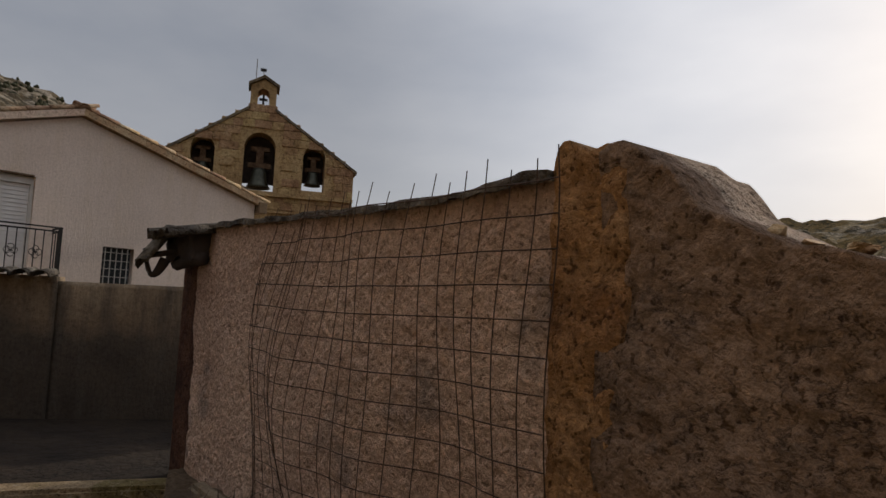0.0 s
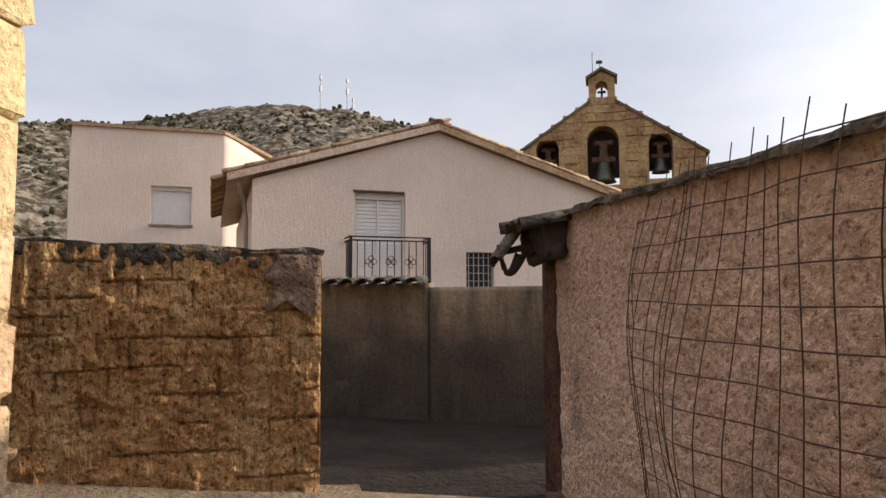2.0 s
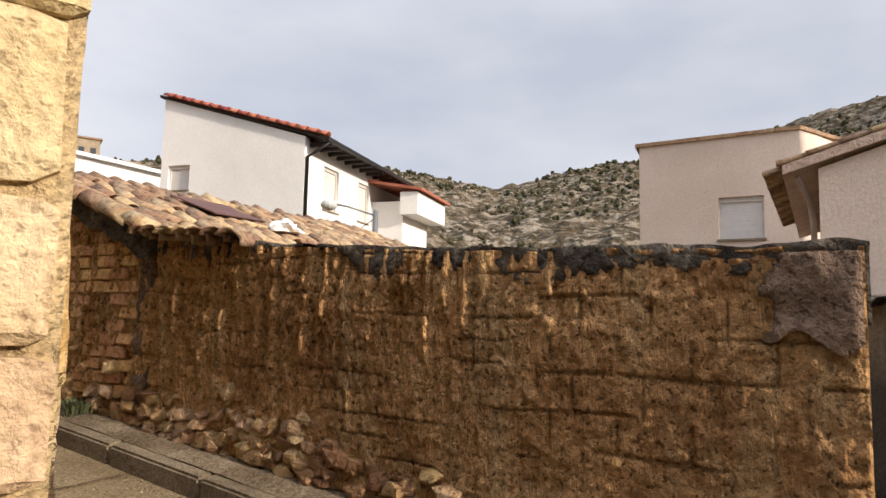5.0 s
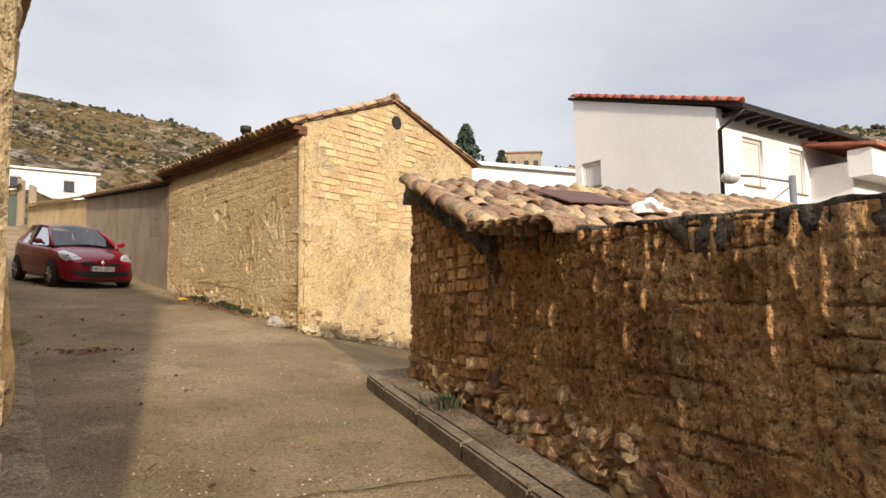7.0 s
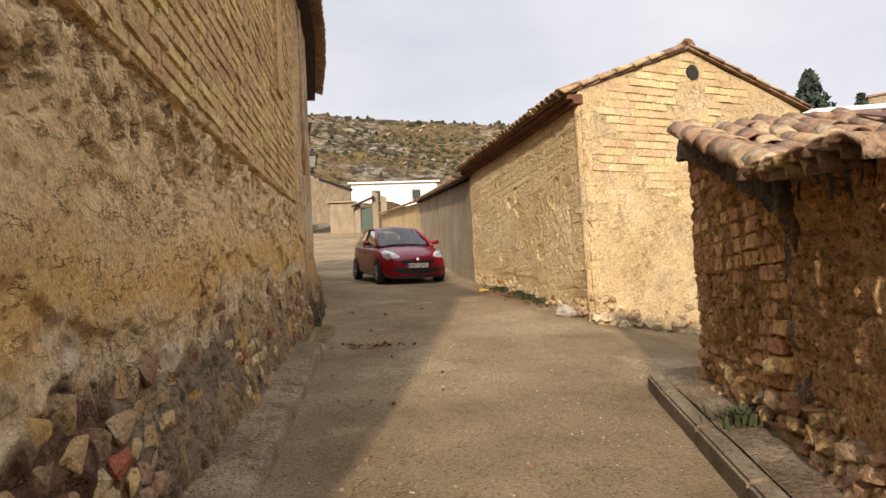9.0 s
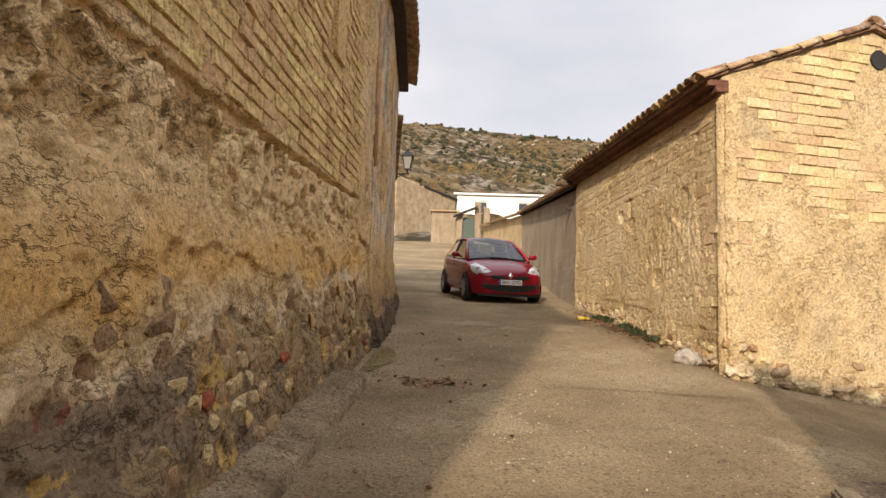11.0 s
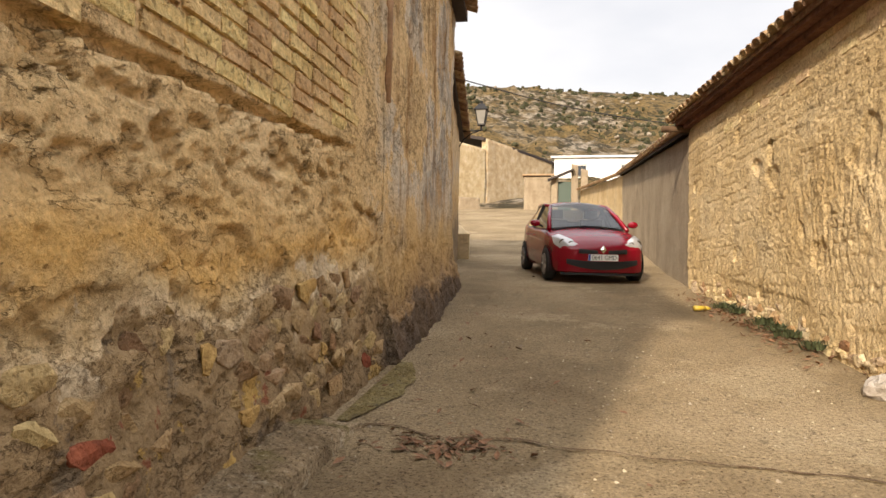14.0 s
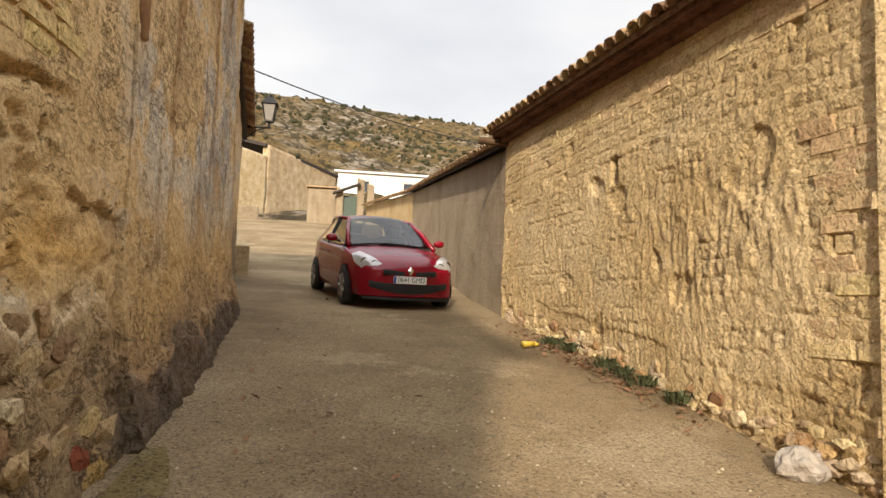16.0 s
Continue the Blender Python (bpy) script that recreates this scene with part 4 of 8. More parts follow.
# ---- tall house on the street ----
def build_tall_house():
    house = thing("old_house", "tall tan adobe house with rubble base and exposed bricks", "house")
    L1 = Line((lb_x(-0.5), -0.5), (lb_x(9.15), 9.15), 1)
    ledge = lambda s: 2.70 + 0.047 * (s - 2.5)

    def bulge(s, z):
        y = s - 0.5
        zb = road_z(4, y)
        v = lb_x(y) - (L1.p0.x + (L1.p1.x - L1.p0.x) * s / L1.len)
        v += 0.02 * fbm(s, z, 0, 1.2, 3) - 0.3 * max(0, 0.16 - s)
        h = z - zb
        v += 0.13 * max(0, 0.9 - h) + 0.02 * max(0, 2.4 - h) * 0.5
        e = z - ledge(s) - 0.03 * nz(s, 0, 0, 4)
        fade = min(1.0, max(0.0, (9.0 - s) * 1.6))
        if e > 0.03:
            return v - 0.02 * fade
        if e > -0.03 + 0.035 * nz(s, 9, 0, 5):
            return v - 0.13 * fade
        if (abs(s - 5.63) < 0.055 and abs(z - 2.72) < 0.07) or (abs(s - 4.75) < 0.035 and abs(z - 2.62) < 0.035):
            return v - 0.2
        v += 0.008 * fbm(s, z, 4, 7, 4)
        if nz(s, z, 15, 8.0) > 0.5:
            v -= 0.016
        if e > -0.75:
            q = fbm(s, z, 8, 3.2, 5)
            k = (1 + e / 0.75) * fade
            v -= (0.03 if q > 0.1 else 0) * min(1, k * 2) + (0.04 if q > 0.3 else 0) * min(1, k * 1.6) + (0.04 if nz(s, z * 1.6, 5, 7.0) > 0.25 else 0) * min(1, k * 1.3)
        skin = 1.25 + 0.35 * nz(s, 0, 2, 0.8) + 0.12 * nz(s, z, 2, 4.0)
        if h < skin:
            v += 0.028 * fbm(s, z, 2, 4.6, 4) - 0.02
            if nz(s, z, 31, 6.0) > 0.3:
                v -= 0.025
        return v

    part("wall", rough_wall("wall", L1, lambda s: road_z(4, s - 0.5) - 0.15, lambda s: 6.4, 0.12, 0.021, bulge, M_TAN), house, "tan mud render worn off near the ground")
    near = courses(L1, 2.4, 9.4, 2.78, 4.3, 0.29, 0.106, 0.16, rng, lambda s, z: z > ledge(s) + 0.075 and z < ledge(s) + 1.05 and not (s > 9.0 and nz(s, z, 1, 2) > 0), 0.0)
    L1b = Line(L1.at(0, 0.0, 0)[:2], L1.at(L1.len, 0.0, 0)[:2], 1)
    fix = lambda poses: [Matrix.Translation((lb_x(m.translation.y) - L1b.at(m.translation.y + 0.5, 0, 0).x, 0, 0)) @ m for m in poses]
    put_lumps(BRICK_TAN, "brick", house, fix(near))
    far = courses(L1, 0.1, 9.4, 2.62, 6.35, 0.29, 0.106, 0.16, rng, lambda s, z: z > ledge(s) + 0.06 and (s < 2.4 or z > ledge(s) + 1.05) and not (s > 8.9 and nz(s, z, 1, 2) > 0)
                  and not (abs(s - 7.55) < 0.22 and 4.1 < z < 5.6), 0.0)
    join_lumps(BRICK_TAN, "brickwork", house, fix(far))
    part("blocked_window", Soup().box(-0.2, 0.2, 0.02, 0.1, -0.7, 0.7, L1.mount(7.55, 0.02, 4.85)).mesh("blocked_window", M_TAN_BRICK), house)
    # rubble showing at the foot
    poses = []
    r = random.Random(5)
    lift = 0.1
    while lift < 1.3:
        row = r.uniform(0.11, 0.21)
        s = 0.2 + r.uniform(0, 0.2)
        while s < 9.3:
            wd = row * r.uniform(0.9, 2.0)
            zb = road_z(4, s - 0.5)
            edge = 1.0 + 0.35 * nz(s, 0, 2, 0.9) - 0.05 * max(0, s - 6)
            if lift < edge and nz(s, lift, 6, 1.3) > -0.1 and r.random() < 0.8:
                z = zb + lift + row / 2 + r.uniform(-0.015, 0.015)
                n = bulge(s + wd / 2, z) - 0.016 + r.uniform(-0.012, 0.012)
                poses.append(L1.mount(s + wd / 2, n, z) @ pose(0, 0, 0, r.uniform(-5, 5), r.uniform(-14, 14), r.uniform(-5, 5))
                             @ Matrix.Diagonal((wd * 1.15, 0.085, row * r.uniform(0.85, 1.15), 1)))
            s += wd + r.uniform(0.004, 0.03)
        lift += row * 0.95
    r.shuffle(poses)
    kinds = STONE_TAN[:4] * 3 + STONE_BROWN[:3] + STONE_OCHRE[:1] + STONE_TAN[:4] * 2 + STONE_BROWN[:2] + STONE_PALE[3:4] + STONE_TAN[4:] + STONE_OCHRE[1:] + STONE_RED[:1]
    put_lumps(kinds, "stone", house, poses[:300])
    for k in (STONE_BROWN, STONE_TAN):
        join_lumps(k, "rubble", house, poses[300:][(0 if k is STONE_TAN else 1)::2])
    # south end, quoins of cut stone
    L0 = Line((0.55, 1.66), (lb_x(-0.5) - 0.06, -0.51), 1)
    part("end_wall", rough_wall("end_wall", L0, lambda s: -0.2, lambda s: 6.4 + 0.08 * (L0.len - s), 0.1, 0.06,
         lambda s, z: 0.03 * fbm(s, z, 2, 1.5, 4) + 0.03, M_YELLOW), house, "sunlit yellow stone end wall")
    z = -0.1
    i = 0
    while z < 6.3:
        h = r.uniform(0.2, 0.34)
        w = 0.62 if i % 2 else 0.4
        m = L0.mount(L0.len - w / 2 - 0.01 + r.uniform(-0.03, 0.02), -0.02, z + h / 2)
        part("quoin", r.choice(BRICK_YELLOW), house, "pale cut corner stone", m @ pose(0, 0, 0, 0, r.uniform(-2, 2), r.uniform(-3, 3)) @ Matrix.Diagonal((w, 0.2, h - 0.012, 1)))
        z += h
        i += 1
    ends = courses(L0, L0.len - 1.6, L0.len - 0.4, 0.0, 6.2, 0.42, 0.24, 0.2, r, proud=0.05, gap=0.02)
    put_lumps(BRICK_YELLOW, "stone_block", house, ends[:110])
    # plastered part
    foot_flare = lambda y, z: 0.13 * max(0, 0.9 - (z - road_z(4, y))) + (0.035 + 0.04 * fbm(y, z, 7, 4, 4) if z - road_z(4, y) < 0.42 + 0.12 * nz(y, 3, 0, 2.1) else 0) + 0.01 * max(0, 2.4 - (z - road_z(4, y)))
    L2 = Line((lb_x(9.15), 9.15), (lb_x(10.8), 10.8), 1)
    L3 = Line((lb_x(10.8), 10.8), (lb_x(14.2), 14.2), 1)
    b2 = lambda s, z: 0.012 + 0.012 * fbm(s, z, 5, 1.5, 4) + 0.008 * fbm(s, z, 5, 8, 4) - (0.012 if fbm(s, z, 15, 1.6, 5) > 0.1 else 0)
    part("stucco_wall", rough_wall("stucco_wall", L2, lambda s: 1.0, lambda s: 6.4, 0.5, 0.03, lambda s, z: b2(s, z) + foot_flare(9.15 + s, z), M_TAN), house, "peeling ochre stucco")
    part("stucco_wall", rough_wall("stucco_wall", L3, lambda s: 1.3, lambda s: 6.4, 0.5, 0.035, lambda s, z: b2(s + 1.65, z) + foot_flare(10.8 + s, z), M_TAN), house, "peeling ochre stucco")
    # discoloured stripe on the wall, added as a thin tube
    part("drain_stain", Soup().tube([L2.at(0.06, 0.02, 6.2), L2.at(0.06, 0.02, 3.6)], 0.035, 8).mesh("drain_stain", plain("discoloured_stripe", (0.5, 0.31, 0.18), 0.9, vary=0.35, scale=9, bump=0.6), True), house, "pale discoloured stripe down the stucco")
    # eaves
    for a, b in ((-0.7, 4.6), (4.6, 9.2), (9.2, 10.8), (10.8, 14.3)):
        e = Soup()
        xa, xb = lb_x(a), lb_x(b)
        e.add([(xa - 0.2, a, 6.36), (xb - 0.2, b, 6.36), (xb + 0.2, b, 6.36), (xa + 0.2, a, 6.36),
               (xa - 0.2, a, 6.5), (xb - 0.2, b, 6.5), (xb + 0.2, b, 6.44), (xa + 0.2, a, 6.44)], [(0, 1, 2, 3), (4, 7, 6, 5), (3, 2, 6, 7), (0, 3, 7, 4), (1, 5, 6, 2)])
        part("eave_board", e.mesh("eave_board", M_DARKWOOD), house)
    roof = Soup()
    rim = [(3.72, -0.78, 6.45), (3.7, 14.3, 6.45), (-0.3, 14.3, 6.7), (0.35, 1.5, 6.7)]
    roof.add(rim + [(x, y, z + 0.1) for x, y, z in rim], [(0, 3, 2, 1), (4, 5, 6, 7), (0, 1, 5, 4), (1, 2, 6, 5), (2, 3, 7, 6), (3, 0, 4, 7)])
    part("roof", roof.mesh("roof", M_TILE), house)
    for i in range(66):
        y = -0.7 + i * 0.228
        part("eave_tile", TILES[i % 4], house, "", Matrix.Translation((lb_x(y) + 0.16, y, 6.53)) @ pose(0, 0, 0, 0, 0, 90 + rng.uniform(-3, 3)) @ pose(0, 0, 0, 18))
    # closing walls behind
    c = Soup().add([(x, y, z) for z in (-0.5, 6.66) for x, y in ((0.55, 1.9), (-0.25, 14.2), (0.05, 14.2), (0.85, 1.9))], [(0, 3, 2, 1), (4, 5, 6, 7), (0, 1, 5, 4), (1, 2, 6, 5), (2, 3, 7, 6), (3, 0, 4, 7)]).box(0.05, 3.1, 13.9, 14.2, 0.5, 6.5)
    part("back_wall", c.mesh("back_wall", M_YELLOW), house)


build_tall_house()


def build_next_house():
    h = thing("lower_house", "lower rendered house beyond the tall house", "house")
    L4 = Line((3.38, 14.2), (2.62, 20.6), 1)
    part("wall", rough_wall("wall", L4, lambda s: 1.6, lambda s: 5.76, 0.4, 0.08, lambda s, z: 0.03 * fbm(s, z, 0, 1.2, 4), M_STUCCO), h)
    part("end_wall", Soup().box(-1, 2.6, 20.2, 20.6, 1.5, 5.7).mesh("end_wall", M_YELLOW), h)
    part("roof", Soup().add([(3.44, 14.25, 5.75), (2.7, 20.8, 5.75), (-1.0, 20.8, 6.0), (-1.0, 14.25, 6.0), (3.44, 14.25, 5.87), (2.7, 20.8, 5.87), (-1.0, 20.8, 6.12), (-1.0, 14.25, 6.12)],
         [(0, 3, 2, 1), (4, 5, 6, 7), (0, 1, 5, 4), (1, 2, 6, 5), (2, 3, 7, 6), (3, 0, 4, 7)]).mesh("roof", M_DARKWOOD), h, "dark timber eave")
    for i in range(28):
        y = 14.4 + i * 0.23
        part("eave_tile", TILES[i % 4], h, "", Matrix.Translation((3.4 - 0.113 * (y - 14.25), y, 5.87)) @ pose(0, 0, 0, 0, 0, 97) @ pose(0, 0, 0, 18))
    low = Soup().box(-0.16, 0.16, 0, 5.0, 0, 1.0, Matrix.Translation((2.75, 20.6, 2.3)) @ pose(0, 0, 0, 8, 0, 12))
    part("low_wall", low.mesh("low_wall", M_YELLOW), h)


build_next_house()


# ---- yellow barn ----
HE = Line((7.89, 8.36), (7.31, 14.92), -1)
HG = Line((7.89, 8.36), (12.5, 9.73), 1)


def build_barn():
    barn = thing("barn", "yellow adobe barn with tiled gable roof beside the street", "barn")

    def be(s, z):
        v = 0.022 * fbm(s, z, 3, 0.9, 4)
        k = math.floor((z + 0.03 * nz(s, 0, 4, 0.9)) / 0.135)
        row = (z + 0.03 * nz(s, 0, 4, 0.9)) / 0.135 - k
        bare = z > 3.7 + 0.3 * nz(s, 0, 7, 0.8) or s < 0.9 + 0.5 * nz(z, 0, 3, 1.2)
        if bare:
            if row < 0.13:
                v -= 0.014
            if (s / 0.34 + 0.5 * (k % 2) + 0.15 * nz(k, 1, 0, 3.1)) % 1.0 < 0.06:
                v -= 0.011
            v += 0.006 * fbm(s, z, 6, 12, 3) - 0.012
        else:
            v += 0.02 * max(-0.4, fbm(s * 17, z * 4.5, 6, 1.0, 4)) * (0.5 + max(0, 1.2 * nz(s, z, 8, 0.9))) + 0.008 * fbm(s, z, 6, 15, 3)
            if row < 0.12 and nz(s, k * 0.6, 9, 1.6) > 0.15:
                v -= 0.016
        if nz(s, z, 29, 2.6) > 0.5:
            v -= 0.03
        zb = road_z(7.4, 8.4 + s)
        if z - zb < 0.36 + 0.06 * nz(s, 0, 1, 1.4) and nz(s, 5, 0, 0.8) > -0.2:
            v -= 0.014
        if abs(s - 3.2) < 0.07 and abs(z - 3.55) < 0.14:
            v -= 0.12
        return v

    part("street_wall", rough_wall("street_wall", HE, lambda s: road_z(7.5, 8.4 + s) - 0.2, lambda s: 4.56 + 0.035 * s, 0.14, 0.02, be, M_YELLOW), barn, "mud render scarred by rain")

    def gt(s):
        return float(np.interp(s, (0, 2.2, HG.len), (4.62, 5.46, 4.62)))

    def bg(s, z):
        v = 0.02 * fbm(s, z, 9, 0.8, 4)
        if z > 2.95 + 0.25 * nz(s, 0, 0, 1.0) or s < 0.5:
            v -= 0.03
        else:
            v += 0.012 * fbm(s, z, 6, 6, 3)
        return v

    part("gable_wall", rough_wall("gable_wall", HG, lambda s: 0.1, gt, 0.14, 0.04, bg, M_YELLOW), barn, "sunlit yellow render and bricks")
    r = random.Random(31)
    hole = lambda s, z: (s - 2.3) ** 2 + (z - 5.08) ** 2 < 0.035
    g = courses(HG, 0.02, 4.7, 3.0, 5.5, 0.31, 0.125, 0.16, r, lambda s, z: nz(s, z, 33, 1.2) > -0.1 and z < gt(s) - 0.08 and z > 2.98 + 0.25 * nz(s, 0, 0, 1.0) and not hole(s, z), -0.013, 0.008)
    g += courses(HG, 0.0, 0.55, 1.5, 3.0, 0.3, 0.125, 0.16, r, lambda s, z: nz(s, z, 2, 1.7) > 0.1, -0.022, 0.007)
    put_lumps(BRICK_YELLOW, "brick", barn, g[:290])
    part("vent_hole", Soup().tube([HG.at(2.3, 0.0, 5.08), HG.at(2.3, -0.1, 5.08)], 0.13, 10).mesh("vent_hole", M_VOID), barn, "dark round vent")
    s = courses(HE, 0.02, 6.4, 4.12, 4.6, 0.33, 0.125, 0.16, r, lambda q, z: nz(q, z, 4, 1.1) > -0.2, -0.012, 0.006)
    s += courses(HE, 0.0, 0.8, 1.9, 4.1, 0.33, 0.125, 0.16, r, lambda q, z: nz(q, z, 4, 1.3) > 0.05, -0.012, 0.006)
    join_lumps(BRICK_YELLOW, "brickwork", barn, s)
    poses = []
    for _ in range(170):
        q = r.uniform(0, 6.5)
        zb = road_z(7.5, 8.4 + q)
        sz = r.uniform(0.08, 0.2)
        z = zb + abs(r.gauss(0.03, 0.11))
        poses.append(HE.mount(q, -0.02 - (z - zb) * 0.2, z) @ pose(0, 0, 0, r.uniform(-15, 15), r.uniform(-20, 20), r.uniform(-15, 15)) @ Matrix.Diagonal((sz * 1.35, sz * 0.8, sz * 0.75, 1)))
    for _ in range(90):
        q = r.uniform(0, 4.6)
        zb = road_z(7.9 + q, 8.8)
        sz = r.uniform(0.1, 0.26)
        z = zb + abs(r.gauss(0.06, 0.16))
        poses.append(HG.mount(q, 0.0 - (z - zb) * 0.1, z) @ pose(0, 0, 0, r.uniform(-15, 15), r.uniform(-12, 12), r.uniform(-10, 10)) @ Matrix.Diagonal((sz * 1.4, sz * 0.7, sz * 0.75, 1)))
    put_lumps(STONE_PALE + STONE_BROWN[:2], "stone", barn, poses)
    # roof
    ridge0, ridge1 = HG.at(2.2, 0.05, 5.46), HG.at(2.2, 0.05, 5.46) + HE.d * 6.8
    e0, e1 = HE.at(-0.05, 0.24, 4.5), HE.at(6.7, 0.24, 4.73)
    f0 = HG.at(HG.len + 0.15, 0.05, 4.62)
    f1 = f0 + HE.d * 6.8
    up = Vector((0, 0, 0.05))
    s = Soup()
    s.add([e0, e1, ridge1, ridge0, f1, f0] + [v + up for v in (e0, e1, ridge1, ridge0, f1, f0)],
          [(0, 3, 2, 1), (3, 5, 4, 2), (6, 7, 8, 9), (9, 8, 10, 11), (0, 1, 7, 6), (0, 6, 9, 3), (3, 9, 11, 5), (1, 2, 8, 7), (2, 4, 10, 8), (4, 5, 11, 10)])
    part("roof", s.mesh("roof", M_TILE), barn)
    red_brick = earth("dark_red_brick_soffit", [(0.1, 0.045, 0.03), (0.15, 0.07, 0.045), (0.18, 0.09, 0.06)], 3, 12)
    for k, (n0, drop) in enumerate(((0.2, 0.05), (0.1, 0.12))):
        zs = [(4.5 - drop, 4.5 - drop + 0.068), (4.73 - drop, 4.73 - drop + 0.068)]
        vs = [HE.at(q, n, zz) for q, (za, zb) in zip((-0.02, 6.62), zs) for n in (-0.05, n0) for zz in (za, zb)]
        part("soffit", Soup().add(vs, [(0, 2, 3, 1), (4, 5, 7, 6), (0, 4, 6, 2), (1, 3, 7, 5), (2, 6, 7, 3), (0, 1, 5, 4)]).mesh("soffit", red_brick), barn, "dark red brick eave course")
    m = (ridge0 - e0).normalized()
    ang = math.degrees(math.asin(m.z))
    for i in range(33):
        p = e0 + (e1 - e0).normalized() * (0.08 + i * 0.206) + Vector((0, 0, 0.06)) + (ridge0 - e0) * 0.05
        part("eave_tile", r.choice(TILES), barn, "", Matrix.Translation(p) @ HE.mount(0, 0, 0).to_3x3().to_4x4() @ pose(0, 0, 0, ang + 2, r.uniform(-6, 6), r.uniform(-5, 5)))
    for a, b in ((e0, ridge0), (f0, ridge0)):
        n = int((b - a).length / 0.36)
        d = (b - a).normalized()
        for i in range(n):
            p = a + d * (0.16 + i * 0.36) + Vector((0, 0, 0.035)) + HG.n * -0.06
            q = d.to_track_quat("Y", "Z").to_matrix().to_4x4()
            part("verge_tile", r.choice(TILES), barn, "", Matrix.Translation(p) @ q @ pose(0, 0, 0, r.uniform(0, 5), r.uniform(-6, 6), r.uniform(-4, 4)))
    for i in range(17):
        p = ridge0 + HE.d * (0.2 + i * 0.4) + Vector((0, 0, 0.06))
        part("ridge_tile", r.choice(TILES), barn, "", Matrix.Translation(p) @ HE.d.to_track_quat("Y", "Z").to_matrix().to_4x4() @ Matrix.Diagonal((1.2, 1, 1.2, 1)))
    c = Soup()
    b0, b1 = HE.at(6.4, -0.3, 0), HG.at(HG.len, -0.45, 0) + HE.d * 6.2
    for p, q in ((b0, b1), (b1, HG.at(HG.len, -0.45, 0))):
        d = (q - p).normalized()
        n = Vector((-d.y, d.x, 0)) * 0.3
        c.add([Vector((v.x, v.y, z)) for z in (0.0, 4.66) for v in (p, q, q + n, p + n)], [(0, 3, 2, 1), (4, 5, 6, 7), (0, 1, 5, 4), (1, 2, 6, 5), (2, 3, 7, 6), (3, 0, 4, 7)])
    part("rear_wall", c.mesh("rear_wall", M_YELLOW), barn)
    pot = HE.at(4.53, -1.0, 4.95)
    chim = Soup().tube([pot, pot + Vector((0, 0, 0.6))], 0.09, 8).tube([pot + Vector((0, 0, 0.6)), pot + Vector((0, 0, 0.72))], 0.13, 8)
    part("chimney_pipe", chim.mesh("chimney_pipe", M_IRON, True), barn, "dark metal flue pipe")
    beam = Soup().tube([HE.at(6.5, -0.1, 4.6), HE.at(6.62, 0.42, 4.63)], 0.055, 8)
    part("beam_end", beam.mesh("beam_end", M_WOOD, True), barn, "rotten wooden beam end")


build_barn()


def build_grey_wall():
    GW = Line((7.36, 14.95), (7.62, 31.0), -1)
    zt = lambda s: 4.54 + 1.95 * s / GW.len
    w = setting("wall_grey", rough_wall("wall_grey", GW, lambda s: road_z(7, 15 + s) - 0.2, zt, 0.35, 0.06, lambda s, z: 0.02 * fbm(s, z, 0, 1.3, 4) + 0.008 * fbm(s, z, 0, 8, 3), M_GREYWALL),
                "grey roughcast yard wall with tiled coping", "wall")
    r = random.Random(41)
    part("coping_bed", rough_wall("coping_bed", Line(GW.at(0, 0.12, 0)[:2], GW.at(16, 0.12, 0)[:2], -1), lambda s: zt(s), lambda s: zt(s) + 0.07, 0.6, 0.25, lambda s, z: 0, M_DARKWOOD), w)
    for i in range(72):
        s = 0.1 + i * 0.222
        part("tile", r.choice(TILES), w, "", Matrix.Translation(GW.at(s, 0.06, zt(s) + 0.09)) @ GW.mount(0, 0, 0).to_3x3().to_4x4() @ pose(0, 0, 0, 14 + r.uniform(-3, 3), r.uniform(-5, 5), r.uniform(-5, 5)))


build_grey_wall()

# ---- yard gate and ruined wall at the start ----
DARK_TILES = []
for me_tile in TILES:
    me_dark = me_tile.copy()
    me_dark.materials[0] = M_CAP
    DARK_TILES.append(me_dark)
W_LINE = Line((4.542, -3.745), (1.013, -2.389), 1)


def w_top(s):
    return float(np.interp(s, (0, 0.25, 0.9, 2.2, 3.0, 3.76), (2.03, 2.06, 2.04, 1.99, 1.97, 2.0))) + 0.015 * nz(s, 0, 0, 4)


